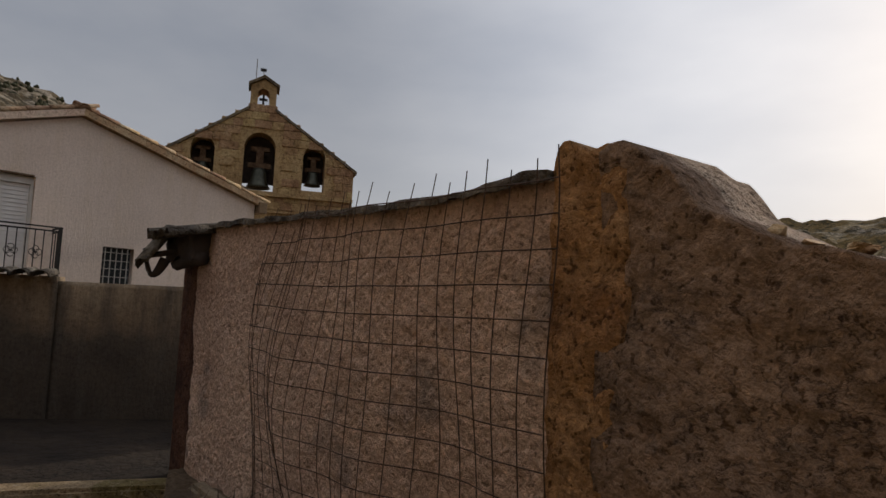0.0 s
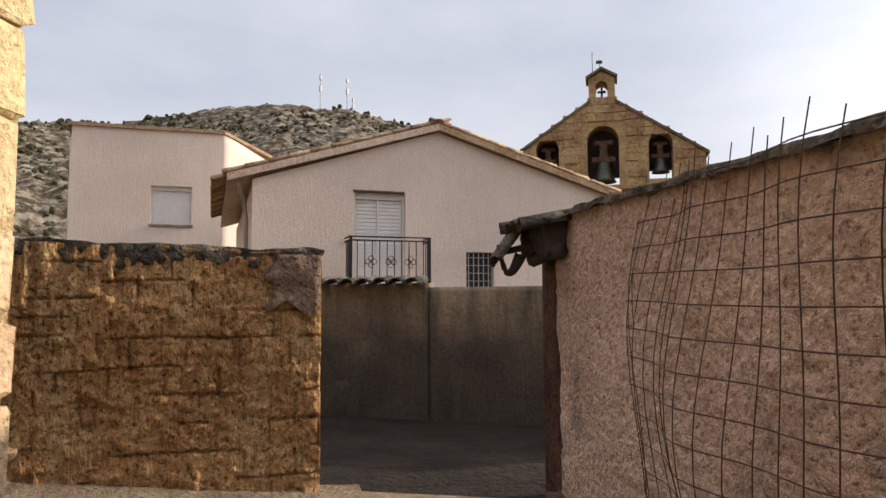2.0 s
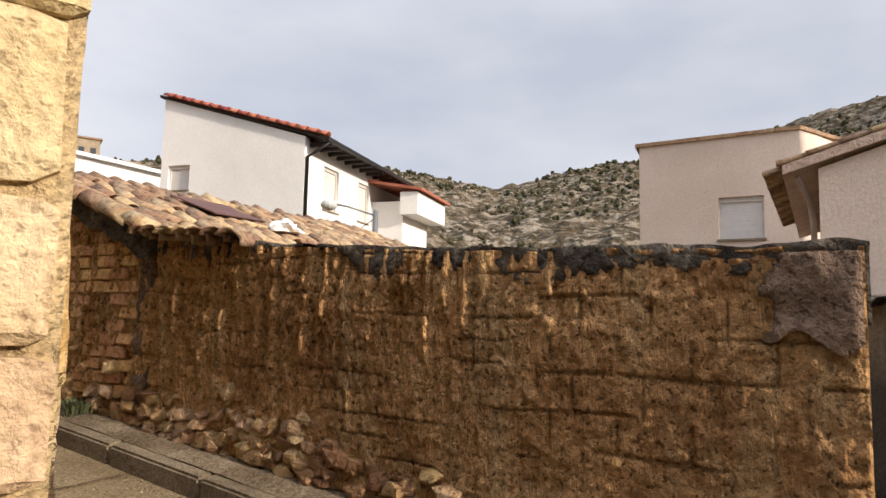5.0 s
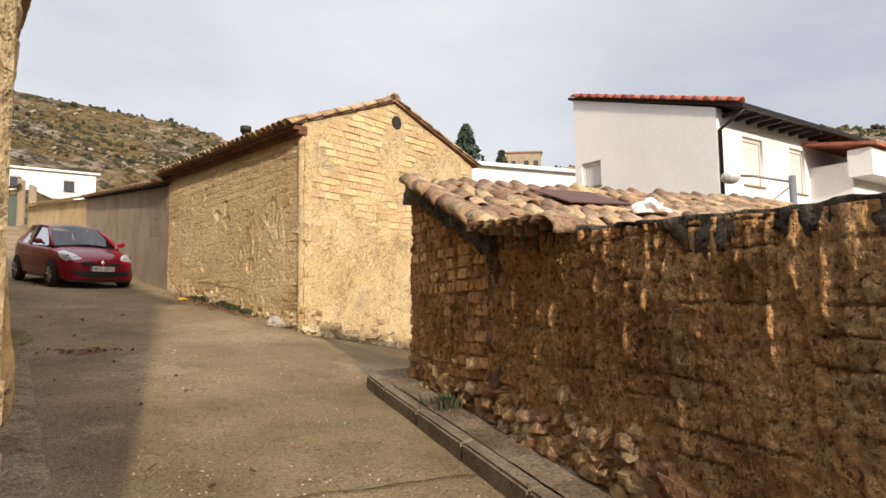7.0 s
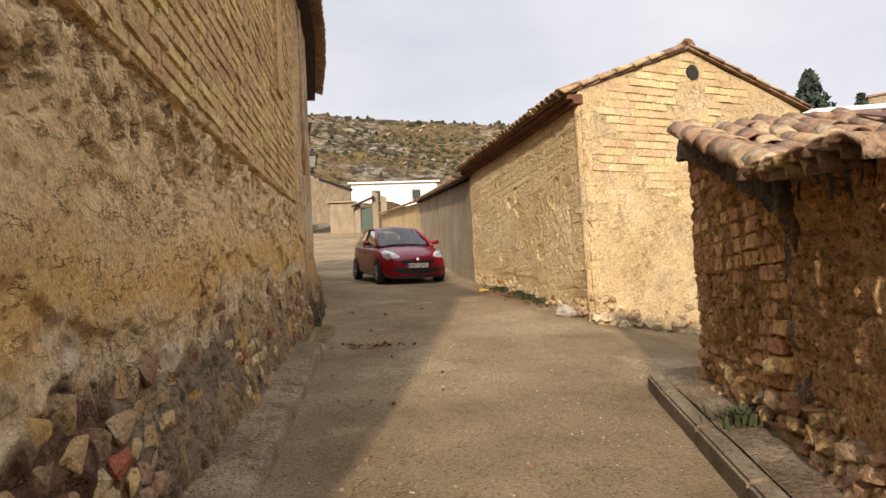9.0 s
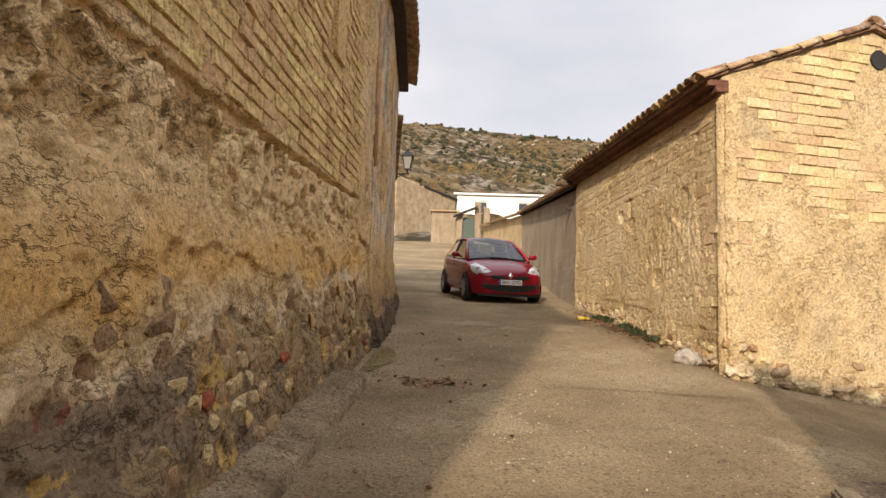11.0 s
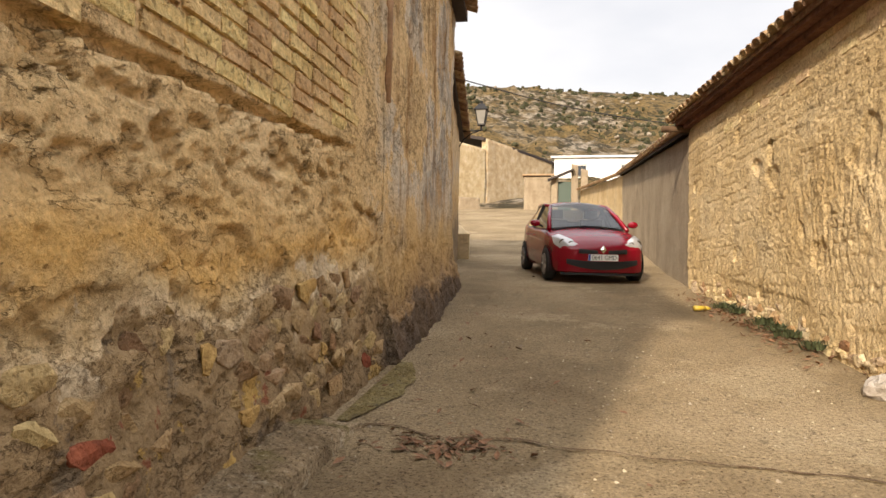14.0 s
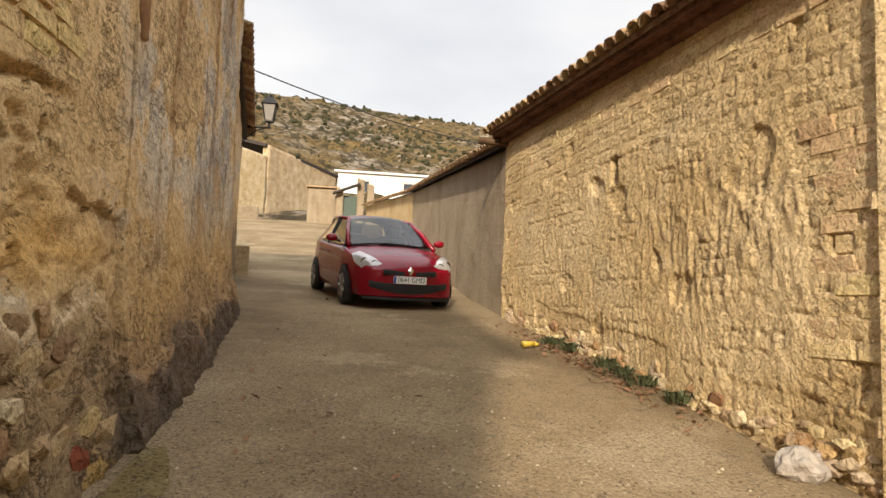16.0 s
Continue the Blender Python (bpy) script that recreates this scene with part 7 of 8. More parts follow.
        hf = [(i, (i + 1) % k, k + (i + 1) % k, k + i) for i in range(k)] + [(k + i, k + (i + 1) % k, 2 * k) for i in range(k)]
        hl = part("headlight", mesh_of("headlight", hv + mid + [ctr], hf, lens, True), car, "clear headlight")
        for (x, y, z) in ((0.53, -1.9, 0.69), (0.67, -1.82, 0.72)):
            part("reflector", Soup().tube([(s * x, y, z), (s * x, y + 0.02, z)], 0.055, 10, 0.05).mesh("reflector", plain("dark_reflector", (0.16, 0.16, 0.16), 0.2, 0.8)), hl)
        # wheels
        for wy in (-1.26, 1.3):
            pts = [(s * 0.852, wy + 0.345 * math.cos(a), 0.3 + 0.345 * math.sin(a)) for a in np.linspace(-0.35, math.pi + 0.35, 15)]
            part("wheel_arch", Soup().add([(s * 0.845, wy, 0.3)] + [(s * 0.858, y, z) for _, y, z in pts], [(0, i, i + 1) for i in range(1, 15)]).mesh("wheel_arch", black), car)
            prof = [(0.2, -0.09), (0.27, -0.095), (0.295, -0.07), (0.3, 0.0), (0.295, 0.07), (0.27, 0.095), (0.2, 0.09)]
            tv = [(s * 0.785 + x, wy + r * math.cos(a * math.tau / 24), 0.3 + r * math.sin(a * math.tau / 24)) for r, x in prof for a in range(24)]
            tf = [(i * 24 + a, i * 24 + (a + 1) % 24, (i + 1) * 24 + (a + 1) % 24, (i + 1) * 24 + a) for i in range(len(prof) - 1) for a in range(24)]
            wh = part("wheel", mesh_of("tyre", tv, tf, rubber, True), car)
            part("rim", Soup().tube([(s * 0.80, wy, 0.3), (s * 0.862, wy, 0.3)], 0.205, 20).mesh("rim", plain("dark_rim", (0.06, 0.06, 0.06), 0.5, 0.5)), wh)
            sp = Soup()
            for q in range(7):
                a = q * math.tau / 7
                sp.tube([(s * 0.866, wy, 0.3), (s * 0.868, wy + 0.19 * math.cos(a), 0.3 + 0.19 * math.sin(a))], 0.03, 4)
            part("wheel_cover", sp.tube([(s * 0.86, wy, 0.3), (s * 0.873, wy, 0.3)], 0.06, 10).mesh("wheel_cover", silver), wh, "silver spoked wheel cover")
        for y in (0.05, 0.85):
            part("door_handle", Soup().tube([(s * 0.858, y, 0.8), (s * 0.872, y + 0.08, 0.81), (s * 0.858, y + 0.16, 0.8)], 0.014, 5).mesh("door_handle", red), car)

    def nose(x):
        return float(np.interp(abs(x), (0, 0.3, 0.5, 0.62, 0.72, 0.8), (-2.03, -2.025, -2.0, -1.965, -1.87, -1.71)))

    def strip(name, x0, x1, zf, material, out=0.012, label=""):
        xs = np.linspace(x0, x1, 17)
        v = []
        for x in xs:
            a, b = zf(x)
            v += [(x, nose(x) - out, a), (x, nose(x) - out - 0.004, (a + b) / 2), (x, nose(x) - out + 0.01, b)]
        f = [(i * 3 + k, (i + 1) * 3 + k, (i + 1) * 3 + k + 1, i * 3 + k + 1) for i in range(16) for k in range(2)]
        return part(name, mesh_of(name, v, f, material, True), car, label)

    strip("bumper", -0.74, 0.74, lambda x: (0.22, 0.6), red, 0.0)
    strip("lower_grille", -0.62, 0.62, lambda x: (0.255 + 0.26 * abs(x) ** 2, 0.4 + 0.1 * abs(x) ** 2), black, 0.014, "black lower intake")
    strip("upper_grille", -0.42, -0.09, lambda x: (0.535, 0.585 + 0.08 * abs(x)), black, 0.016)
    strip("upper_grille", 0.09, 0.42, lambda x: (0.535, 0.585 + 0.08 * abs(x)), black, 0.016)
    strip("spoiler_lip", -0.7, 0.7, lambda x: (0.16, 0.2), black, 0.006)
    part("badge", Soup().add([(0, -2.05, 0.54), (0.05, -2.052, 0.61), (0, -2.046, 0.68), (-0.05, -2.052, 0.61), (0, -2.066, 0.61)], [(0, 1, 4), (1, 2, 4), (2, 3, 4), (3, 0, 4)]).mesh("badge", chrome), car, "chrome diamond badge")
    plate = part("number_plate", Soup().box(-0.26, 0.26, -2.062, -2.05, 0.415, 0.525).mesh("number_plate", plain("plate_white", (0.75, 0.75, 0.72), 0.4, vary=0.03)), car, "white number plate")
    part("blue_band", Soup().box(-0.258, -0.222, -2.065, -2.06, 0.418, 0.522).mesh("blue_band", plain("plate_blue", (0.02, 0.05, 0.3), 0.4)), plate)
    txt = bpy.data.curves.new("plate_text", "FONT")
    txt.body, txt.size, txt.extrude, txt.align_x, txt.align_y = "0641 GMD", 0.108, 0.001, "CENTER", "CENTER"
    tob = bpy.data.objects.new("plate_text", txt)
    scene.collection.objects.link(tob)
    me = bpy.data.meshes.new_from_object(tob.evaluated_get(bpy.context.evaluated_depsgraph_get()))
    bpy.data.objects.remove(tob)
    me.materials.clear()
    me.materials.append(black)
    part("plate_text", me, plate, "black plate characters", Matrix.Translation((0.018, -2.065, 0.47)) @ pose(0, 0, 0, 90) @ Matrix.Diagonal((0.88, 1, 1, 1)))
    part("wiper", Soup().tube([(-0.5, -0.98, 0.97), (0.0, -0.93, 1.0)], 0.01, 4).tube([(0.1, -0.98, 0.97), (0.58, -0.9, 0.98)], 0.01, 4).mesh("wiper", black), car)
    part("cowl", Soup().box(-0.68, 0.68, -0.99, -0.9, 0.925, 0.955).mesh("cowl", black), car)
    part("dashboard", Soup().box(-0.68, 0.68, -0.85, -0.35, 0.8, 0.94).mesh("dashboard", black), car)
    for x in (-0.36, 0.36):
        seat = Soup().box(x - 0.22, x + 0.22, 0.25, 0.42, 0.55, 1.12).box(x - 0.13, x + 0.13, 0.3, 0.4, 1.14, 1.32)
        part("seat", seat.mesh("seat", plain("grey_seat_cloth", (0.09, 0.09, 0.1), 0.9)), car)
    part("rear_seat", Soup().box(-0.62, 0.62, 1.15, 1.3, 0.5, 1.08).mesh("rear_seat", plain("grey_seat_cloth", (0.09, 0.09, 0.1), 0.9)), car)


build_car()

# ---- wire mesh, gate eave, clutter ----


def build_wire_mesh():
    p0, p1 = Vector((3.809, -3.706, 0)), Vector((0.985, -2.27, 0))
    d = (p1 - p0).normalized()
    n = Vector((-d.y, d.x, 0))
    if n.y < 0:
        n = -n
    L = (p1 - p0).length
    w = thing("wire_mesh_panel", "sagging rusty wire mesh panel standing before the yard wall", "wire mesh", Matrix.Translation((p0.x, p0.y, 0.12)))

    def at(s, z):
        u = s / L
        b = 0.3 * math.sin(math.pi * min(1, u * 1.15)) ** 1.0 * (0.55 + 0.45 * math.cos((z - 0.9) * 1.7)) + 0.025 * math.sin(z * 4.4 + s * 3) + 0.03 * math.sin(s * 9 + z)
        q = d * s + n * (0.03 + b)
        return Vector((q.x, q.y, z + 0.03 * math.sin(s * 2.2) * (1 - u) * (z / 2)))

    nv = 26
    top = 1.86
    for i in range(nv + 1):
        s = L * i / nv
        part("wire", Soup().tube([at(s, z) for z in np.linspace(0, top + 0.05 + 0.03 * ((i * 7) % 3), 15)], 0.0029, 4).mesh("wire", M_RUST), w)
    for j in range(15):
        z = 0.03 + j * 0.13
        part("wire", Soup().tube([at(L * i / 30, z) + n * 0.005 for i in range(31)], 0.0029, 4).mesh("wire", M_RUST), w)


build_wire_mesh()


def build_gate_eave():
    g = thing("gate_eave", "broken tile and timber eave end over the gateway", "eave")
    at = W_LINE.at
    for s0, s1, n, z, r in ((-0.34, 0.25, 0.06, 1.8, 0.06), (-0.36, 0.2, -0.16, 1.79, 0.06)):
        part("beam", Soup().tube([at(s0, n, z - 0.02), at((s0 + s1) / 2, n, z), at(s1, n, z)], r, 8, r * 0.9).mesh("beam", M_DARKWOOD, True), g, "rotten beam end")
    for sx in (-0.12,):
        part("rafter", Soup().tube([at(sx, -0.2, 1.9), at(sx, 0.16, 1.86), at(sx - 0.02, 0.34, 1.82)], 0.035, 6, 0.025).mesh("rafter", M_DARKWOOD, True), g)
    # dark block added to fill the eave's dark underside
    bed = rough_wall("eave_box", Line(at(-0.34, 0.16, 0)[:2], at(0.22, 0.12, 0)[:2], 1), lambda s: 1.8 - 0.05 * nz(s, 0, 0, 7), lambda s: 1.99 + 0.07 * min(1, s * 2) + 0.03 * nz(s, 4, 0, 7), 0.42, 0.02,
                     lambda s, z: 0.03 * fbm(s, z, 0, 7, 4), M_DARKWOOD)
    part("eave_box", bed, g, "dark block added under the tiles")
    r = random.Random(2)
    q = W_LINE.n.to_track_quat("Y", "Z").to_matrix().to_4x4()
    for i, sx in enumerate((-0.26, -0.1, 0.06, 0.22)):
        part("tile", DARK_TILES[i], g, "", Matrix.Translation(at(sx, 0.12, 2.0 - 0.006 * i)) @ q @ pose(0, 0, 0, -9 + r.uniform(-3, 3), r.uniform(-8, 8), r.uniform(-7, 7)))
    # slipped tile that hangs off the end, and the hooked gutter end below it
    part("slipped_tile", DARK_TILES[1], g, "", Matrix.Translation(at(-0.18, 0.27, 1.88)) @ q @ pose(0, 0, 0, -48, 20, 10))
    curl = [at(-0.14 - 0.04 * t, 0.22 + 0.075 * t, 1.8 - 0.13 * math.sin(t * 1.5) + 0.16 * max(0, t - 1.4)) for t in np.linspace(0, 2.0, 12)]
    part("curled_strip", Soup().tube(curl, 0.045, 7, 0.012).mesh("curled_strip", M_DARKWOOD, True), g, "hooked end of the broken gutter")


build_gate_eave()


def build_loose_rock():
    bm = bmesh.new()
    bmesh.ops.create_icosphere(bm, subdivisions=3, radius=0.5)
    for v in bm.verts:
        v.co *= 1 + 0.3 * fbm(*v.co, 2.2, 4)
        v.co = Vector((v.co.x * 0.33, v.co.y * 0.25, max(v.co.z, -0.32) * 0.23))
    me = bpy.data.meshes.new("boulder")
    bm.to_mesh(me)
    bm.free()
    me.materials.append(earth("white_limestone", [(0.27, 0.23, 0.19), (0.35, 0.305, 0.26), (0.4, 0.36, 0.31)], 5, 16, 0.5))
    ob = new("boulder", me)
    ob.matrix_basis = Matrix.Translation((7.62, 8.82, road_z(7.6, 8.8) + 0.06)) @ pose(0, 0, 0, 0, 0, 25)
    tagged(ob, "pale limestone boulder at the barn corner", "rock")


build_loose_rock()


def blades(name, centre, count, spread, height, material, seed, lean=0.6):
    """A tuft of narrow bent leaves."""
    r = random.Random(seed)
    s = Soup()
    for _ in range(count):
        a, dd = r.uniform(0, math.tau), abs(r.gauss(0, spread))
        p = Vector((math.cos(a) * dd, math.sin(a) * dd, 0))
        h = height * r.uniform(0.5, 1.1)
        o = Vector((math.cos(a + r.uniform(-1, 1)), math.sin(a + r.uniform(-1, 1)), 0)) * h * lean * r.uniform(0.3, 1.2)
        w = Vector((-o.y, o.x, 0)).normalized() * r.uniform(0.004, 0.011)
        s.add([p - w, p + w, p + o * 0.4 + Vector((0, 0, h * 0.65)) + w, p + o * 0.4 + Vector((0, 0, h * 0.65)) - w, p + o + Vector((0, 0, h * r.uniform(0.7, 1.0)))], [(0, 1, 2, 3), (3, 2, 4)])
    ob = new(name, s.mesh(name, material))
    ob.matrix_basis = Matrix.Translation(centre)
    return ob


M_WEED = plain("weed_green", (0.05, 0.06, 0.022), 0.8, vary=0.4, scale=20)
M_DRY = plain("dry_stalks", (0.16, 0.1, 0.055), 0.9, vary=0.4, scale=20)
M_DRYDARK = plain("dead_stalks", (0.06, 0.04, 0.025), 0.9, vary=0.4, scale=20)
for i, (q, n) in enumerate(((3.9, 0.1), (3.1, 0.12), (2.4, 0.1), (4.3, 0.15), (1.9, 0.1), (2.75, 0.1))):
    p = HE.at(q, n, 0)
    p.z = road_z(p.x, p.y) + 0.02
    tagged(blades("weed", p, 110, 0.1, 0.1, M_WEED, i, 1.2), "green weed tuft at the foot of the barn wall", "weed", "weeds along the barn")
p = A_LINE.at(5.5, 0.12, 0)
tagged(blades("weed", (p.x, p.y, road_z(p.x, p.y) + 0.17), 170, 0.13, 0.13, M_WEED, 20, 1.0), "bushy green weed under the shed wall", "weed")
r_weed = random.Random(9)
for i in range(30):
    p = W_LINE.at(r_weed.uniform(1.3, 4.3), r_weed.uniform(0.12, 0.75), 0.14)
    tagged(blades("dry_weed", p, 34, 0.2, r_weed.uniform(0.12, 0.28), M_DRY if i % 2 == 0 else M_DRYDARK, 40 + i, 0.9), "dead tangled weeds in the soil bed", "weed", "dead weeds in the bed")


def litter_leaves(name, centre, count, sx, sy, turn, seed, label):
    r = random.Random(seed)
    s = Soup()
    for _ in range(count):
        x, y = r.gauss(0, sx), r.gauss(0, sy)
        g = pose(0, 0, 0, 0, 0, turn) @ Vector((x, y, 0)) + Vector(centre)
        g.z = road_z(g.x, g.y) + 0.018
        m = Matrix.Translation(g) @ pose(0, 0, 0, r.uniform(-30, 30), r.uniform(-30, 30), r.uniform(0, 360))
        l = r.uniform(0.02, 0.055)
        s.add([m @ Vector(v) for v in ((-l, 0, 0), (0, -l * 0.4, 0.004), (l, 0, 0), (0, l * 0.4, 0.004))], [(0, 1, 2, 3)])
    tagged(new(name, s.mesh(name, plain(name + "_brown", (0.2, 0.1, 0.05), 0.9, vary=0.5, scale=30))), label, "leaf litter", "", "stuff")


litter_leaves("leaf_litter", (7.35, 11.7, 0), 420, 0.12, 1.1, 5, 1, "dry leaves drifted along the barn foot")
litter_leaves("leaf_heap", (4.65, 7.4, 0), 110, 0.22, 0.09, 0, 2, "small reddish leaf heap on the road joint")
litter_leaves("road_grit", (4.6, 6.5, 0), 160, 0.7, 4.0, 0, 3, "scattered grit and leaf bits on the road")


def build_joints():
    def crack(name, a, b, wob, seed):
        s = Soup()
        r = random.Random(seed)
        n = 60
        pts = []
        for i in range(n + 1):
            t = i / n
            x, y = a[0] + (b[0] - a[0]) * t, a[1] + (b[1] - a[1]) * t + wob * nz(t * 9, seed, 0)
            pts.append((x, y))
        for (xa, ya), (xb, yb) in zip(pts, pts[1:]):
            w = r.uniform(0.006, 0.016)
            s.add([(xa, ya - w, road_z(xa, ya) + 0.014), (xb, yb - w, road_z(xb, yb) + 0.014), (xb, yb + w, road_z(xb, yb) + 0.014), (xa, ya + w, road_z(xa, ya) + 0.014)], [(0, 1, 2, 3)])
        setting(name, s.mesh(name, M_DARK_GAP), "dark open joint across the concrete", "crack")

    crack("road_joint", (4.0, 7.66), (7.75, 7.2), 0.12, 1)
    crack("road_joint", (4.0, 2.2), (6.5, 1.85), 0.05, 2)
    s = Soup()
    for i, y in enumerate(np.arange(7.7, 9.2, 0.1)):
        x = lb_x(y) + 0.25
        wa, wb = [0.02 + 0.2 * max(0.0, math.sin((q - 7.7) / 1.6 * math.pi)) + 0.05 * nz(q, 0, 0, 5) for q in (y, y + 0.1)]
        s.add([(x - 0.05, y, road_z(4, y) + 0.02), (x + wa, y, road_z(4, y) + 0.018), (x + wb, y + 0.1, road_z(4, y + 0.1) + 0.018), (x - 0.05, y + 0.1, road_z(4, y + 0.1) + 0.02)], [(0, 1, 2, 3)])
    setting("moss_patch", s.mesh("moss_patch", earth("yellow_moss", [(0.17, 0.125, 0.05), (0.22, 0.165, 0.065), (0.25, 0.2, 0.09)], 4, 30, 0.9, spots=(0.14, 0.11, 0.07))), "yellowish mossy strip at the wall foot", "moss")


build_joints()


def build_gravel():
    """Loose grit on the worn concrete."""
    r = random.Random(63)
    s = Soup()
    for _ in range(5200):
        y = -2.6 + 17 * r.random() ** 1.25
        x = r.uniform(lb_x(min(max(y, -0.6), 14.2)) + 0.42, 7.2) if y > -0.6 else r.uniform(0.5, 5.1)
        if nz(x, y, 4, 0.9) < r.uniform(-0.5, 0.3):
            continue
        z = road_z(x, y) + 0.012 * fbm(x, y, 0, 0.7, 3)
        w = r.uniform(0.004, 0.012) * (1.6 if r.random() < 0.08 else 1)
        a = r.uniform(0, math.tau)
        ring = [(x + w * r.uniform(0.7, 1.3) * math.cos(a + k * math.tau / 5), y + w * r.uniform(0.7, 1.3) * math.sin(a + k * math.tau / 5), z - 0.002) for k in range(5)]
        s.add(ring + [(x + w * r.uniform(-0.4, 0.4), y + w * r.uniform(-0.4, 0.4), z + w * r.uniform(0.5, 0.9))], [(k, (k + 1) % 5, 5) for k in range(5)])
    m = earth("road_gravel", [(0.2, 0.15, 0.09), (0.34, 0.27, 0.18), (0.5, 0.42, 0.31)], 9.0, 60, 0.4, 0.004, piece=0.45)
    tagged(new("gravel", s.mesh("gravel", m)), "pale and dark grit scattered over the concrete street", "gravel", "", "stuff")


build_gravel()


def build_litter():
    bag = bmesh.new()
    bmesh.ops.create_icosphere(bag, subdivisions=3, radius=0.16)
    for v in bag.verts:
        v.co *= 1 + 0.5 * fbm(*v.co, 7, 3)
        v.co.z = max(v.co.z * 0.65, -0.03)
    me = bpy.data.meshes.new("plastic_bag")
    bag.to_mesh(me)
    bag.free()
    me.materials.append(plain("white_plastic", (0.75, 0.75, 0.75), 0.35))
    ob = new("plastic_bag", me)
    o, sl, ea, no, ba = SHED_ROOF[0]
    p = o + sl * 0.5 + ea * 1.9 + no * 0.13
    ob.matrix_basis = Matrix.Translation(p)
    tagged(ob, "crumpled white plastic bag lying on the shed roof", "bag")
    s = Soup().box(-0.45, 0.45, -0.3, 0.3, 0, 0.012)
    sh = new("metal_sheet", s.mesh("metal_sheet", plain("rusty_brown_sheet", (0.1, 0.04, 0.03), 0.7, 0.2, 0.3)))
    o, sl, ea, no, ba = SHED_ROOF[0]
    sh.matrix_basis = Matrix.Translation(o + sl * 1.15 + ea * 1.5 + no * 0.115) @ ba @ pose(0, 0, 0, 1, 2, 14)
    tagged(sh, "rusty brown metal sheet laid on the shed tiles", "sheet")
    w = Soup().tube([(0, 0, 0.035), (0.16, 0.02, 0.035)], 0.035, 8, 0.03).tube([(0.16, 0.02, 0.035), (0.24, 0.03, 0.03)], 0.03, 8, 0.012)
    b = new("plastic_bottle", w.mesh("plastic_bottle", plain("yellow_plastic", (0.6, 0.42, 0.06), 0.4), True))
    b.matrix_basis = Matrix.Translation((6.95, 12.4, road_z(6.95, 12.4) + 0.01)) @ pose(0, 0, 0, 0, 0, 20)
    tagged(b, "squashed yellow plastic bottle among dry leaves", "bottle")


build_litter()


def conifer(x, y, z, h, w, seed):
    t = thing("pine_tree", "dark green pine tree behind the barn", "tree", Matrix.Translation((x, y, z)), "pines behind the barn")
    part("trunk", Soup().tube([(0, 0, -1), (0.1, 0, h * 0.5), (0.05, 0.05, h)], 0.22, 7, 0.04).mesh("trunk", M_WOOD, True), t)
    r = random.Random(seed)
    s = Soup()
    for _ in range(1500):
        u = r.random() ** 0.8
        zz = h * (0.25 + 0.75 * u)
        rad = w * (1 - u) ** 0.7 * r.uniform(0.2, 1.0) * (0.75 + 0.5 * nz(u * 6, seed, 0)) + 0.1
        a = r.uniform(0, math.tau)
        p = Vector((rad * math.cos(a), rad * math.sin(a), zz))
        q = Matrix.Translation(p) @ pose(0, 0, 0, r.uniform(0, 360), r.uniform(0, 360), r.uniform(0, 360))
        l = r.uniform(0.15, 0.35)
        s.add([q @ Vector(v) for v in ((-l, 0, 0), (0, -l * 0.45, 0.05), (l, 0, 0), (0, l * 0.45, -0.05))], [(0, 1, 2, 3)])
    part("crown", s.mesh("crown", plain("pine_needles", (0.03, 0.045, 0.028), 0.9, vary=0.4, scale=4)), t)


conifer(3.44 + 52 * math.sin(radians(37.6)), -1.8 + 52 * math.cos(radians(37.6)), 9.2, 6.6, 2.4, 1)
conifer(3.44 + 62 * math.sin(radians(40.7)), -1.8 + 62 * math.cos(radians(40.7)), 11.0, 5.0, 1.1, 2)


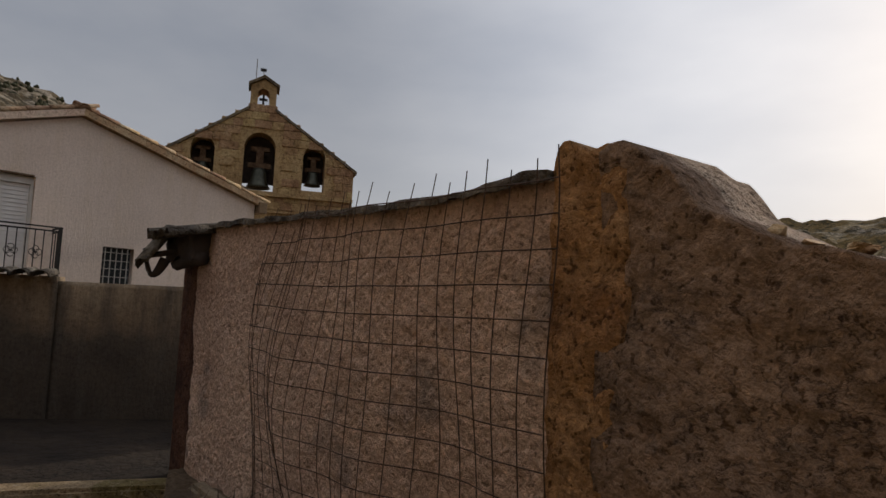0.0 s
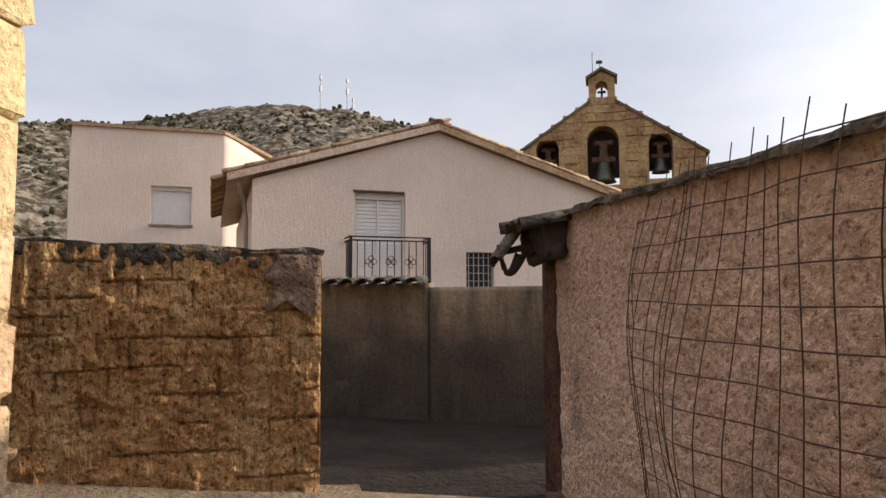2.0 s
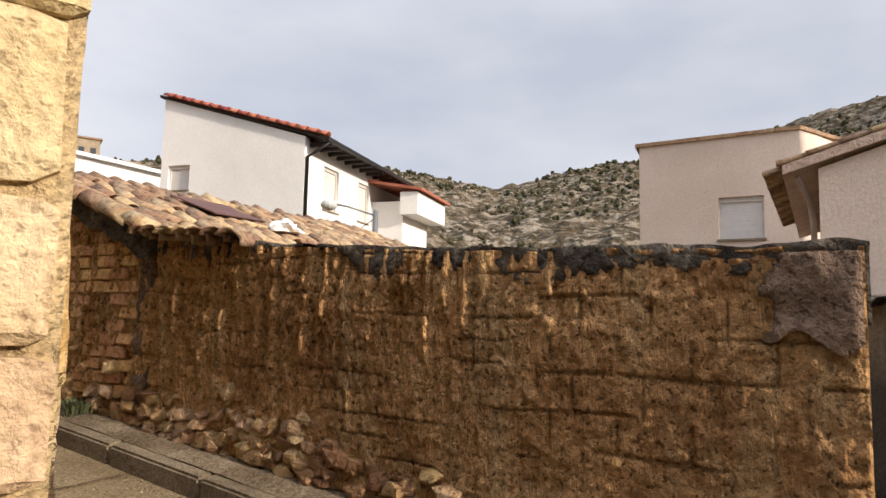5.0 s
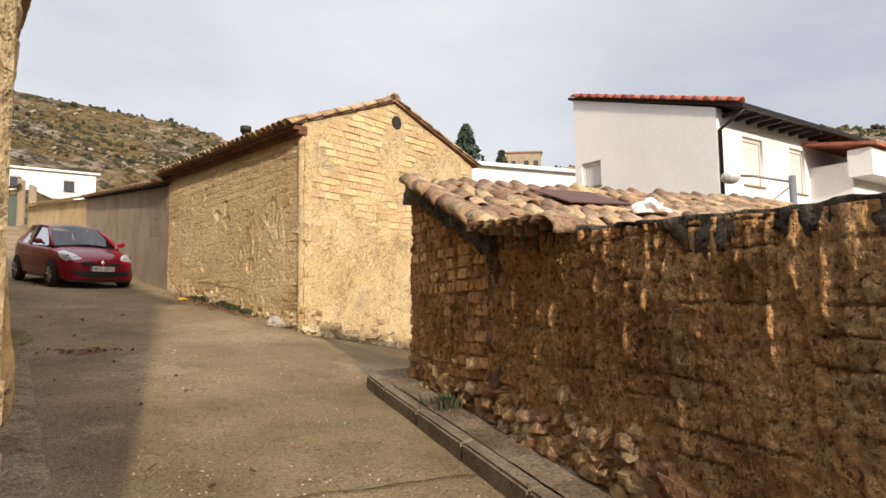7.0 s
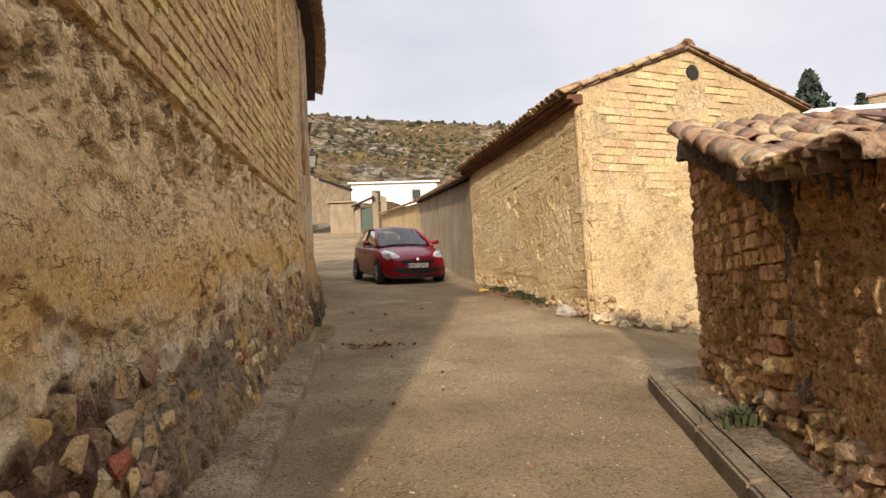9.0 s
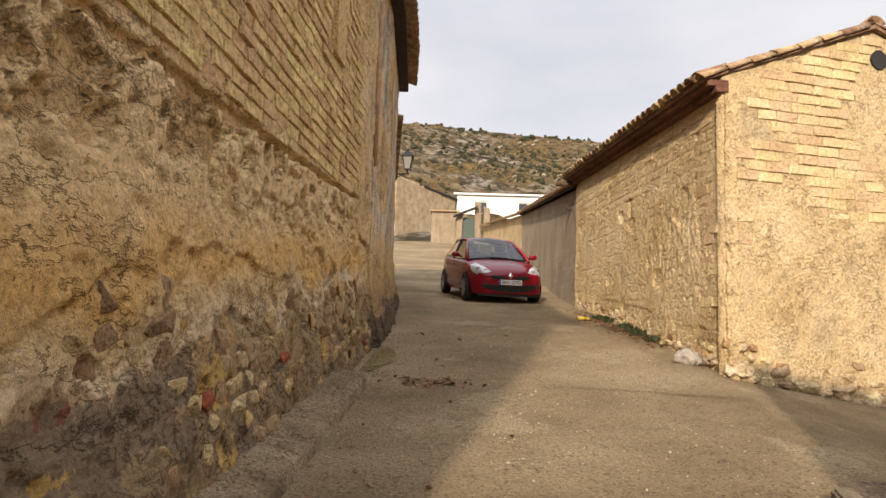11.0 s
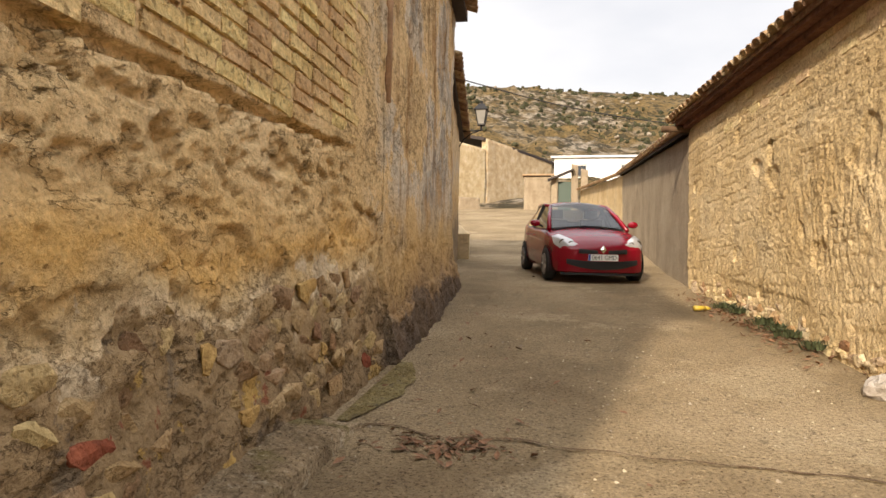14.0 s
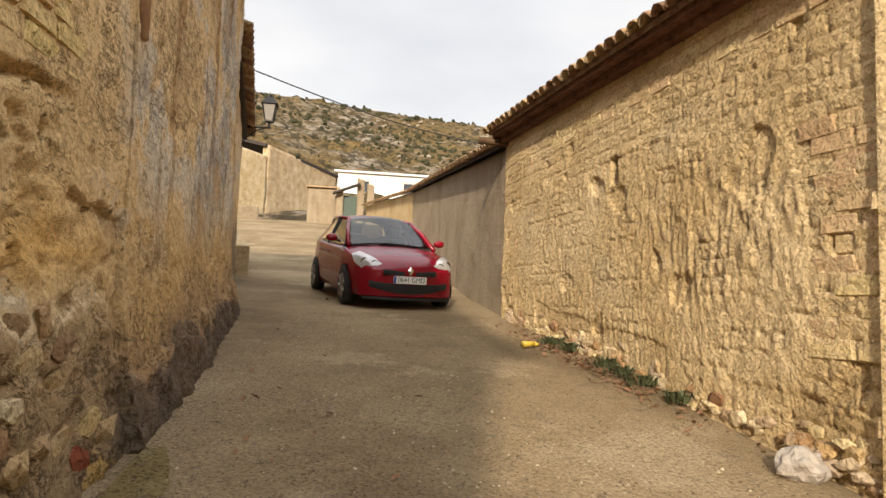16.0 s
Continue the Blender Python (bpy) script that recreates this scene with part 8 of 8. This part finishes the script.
def build_scrub():
    """Low dark bushes over the hillsides."""
    r = random.Random(77)
    s = Soup()
    ico = bmesh.new()
    bmesh.ops.create_icosphere(ico, subdivisions=1, radius=1.0)
    base = [v.co.copy() for v in ico.verts]
    tri = [tuple(v.index for v in f.verts) for f in ico.faces]
    ico.free()
    for _ in range(9500):
        az = r.uniform(-16, 122)
        rr = 60 + 150 * r.random() ** 0.6
        x, y = 4 + rr * math.sin(radians(az)), 2 + rr * math.cos(radians(az))
        if fbm(x, y, 3, 0.035, 3) < -0.28 * r.random():
            continue
        z = hill_z(az, rr)
        w = r.uniform(0.25, 0.8) * (0.45 + rr / 260)
        m = Matrix.Translation((x, y, z + w * 0.15)) @ pose(0, 0, 0, r.uniform(0, 360), r.uniform(0, 360), r.uniform(0, 360))
        sc = Vector((w * r.uniform(0.8, 1.3), w * r.uniform(0.7, 1.1), w * r.uniform(0.6, 0.9)))
        s.add([m @ Vector((v.x * sc.x * r.uniform(0.7, 1.2), v.y * sc.y * r.uniform(0.7, 1.2), v.z * sc.z)) for v in base], tri)
    tagged(new("hillside_scrub", s.mesh("hillside_scrub", earth("dark_scrub", [(0.025, 0.026, 0.013), (0.042, 0.041, 0.02), (0.075, 0.065, 0.03)], 0.4, 3, 0.6))), "dark scrub bushes dotted over the hillsides", "scrub", "", "stuff")
    s = Soup()
    st = [([v.co.copy() for v in me.vertices], [tuple(p.vertices) for p in me.polygons]) for me in STONE_PALE]
    for i in range(3000):
        az = r.uniform(-16, 122)
        rr = 60 + 145 * r.random() ** 0.6
        x, y = 4 + rr * math.sin(radians(az)), 2 + rr * math.cos(radians(az))
        if fbm(x, y, 9, 0.03, 3) < (0.22 if x < 40 else 0.0):
            continue
        w = r.uniform(0.3, 1.3)
        m = Matrix.Translation((x, y, hill_z(az, rr))) @ pose(0, 0, 0, r.uniform(-30, 30), r.uniform(-30, 30), r.uniform(0, 360)) @ Matrix.Diagonal((w * 1.5, w, w * 0.7, 1))
        vs, fs = st[i % len(st)]
        s.add([m @ v for v in vs], fs)
    tagged(new("hillside_rocks", s.mesh("hillside_rocks", earth("grey_limestone", [(0.22, 0.18, 0.13), (0.3, 0.25, 0.19), (0.37, 0.32, 0.25)], 0.3, 2, 0.6, 0.2))), "grey limestone outcrops on the hillsides", "rocks", "", "stuff")


build_scrub()
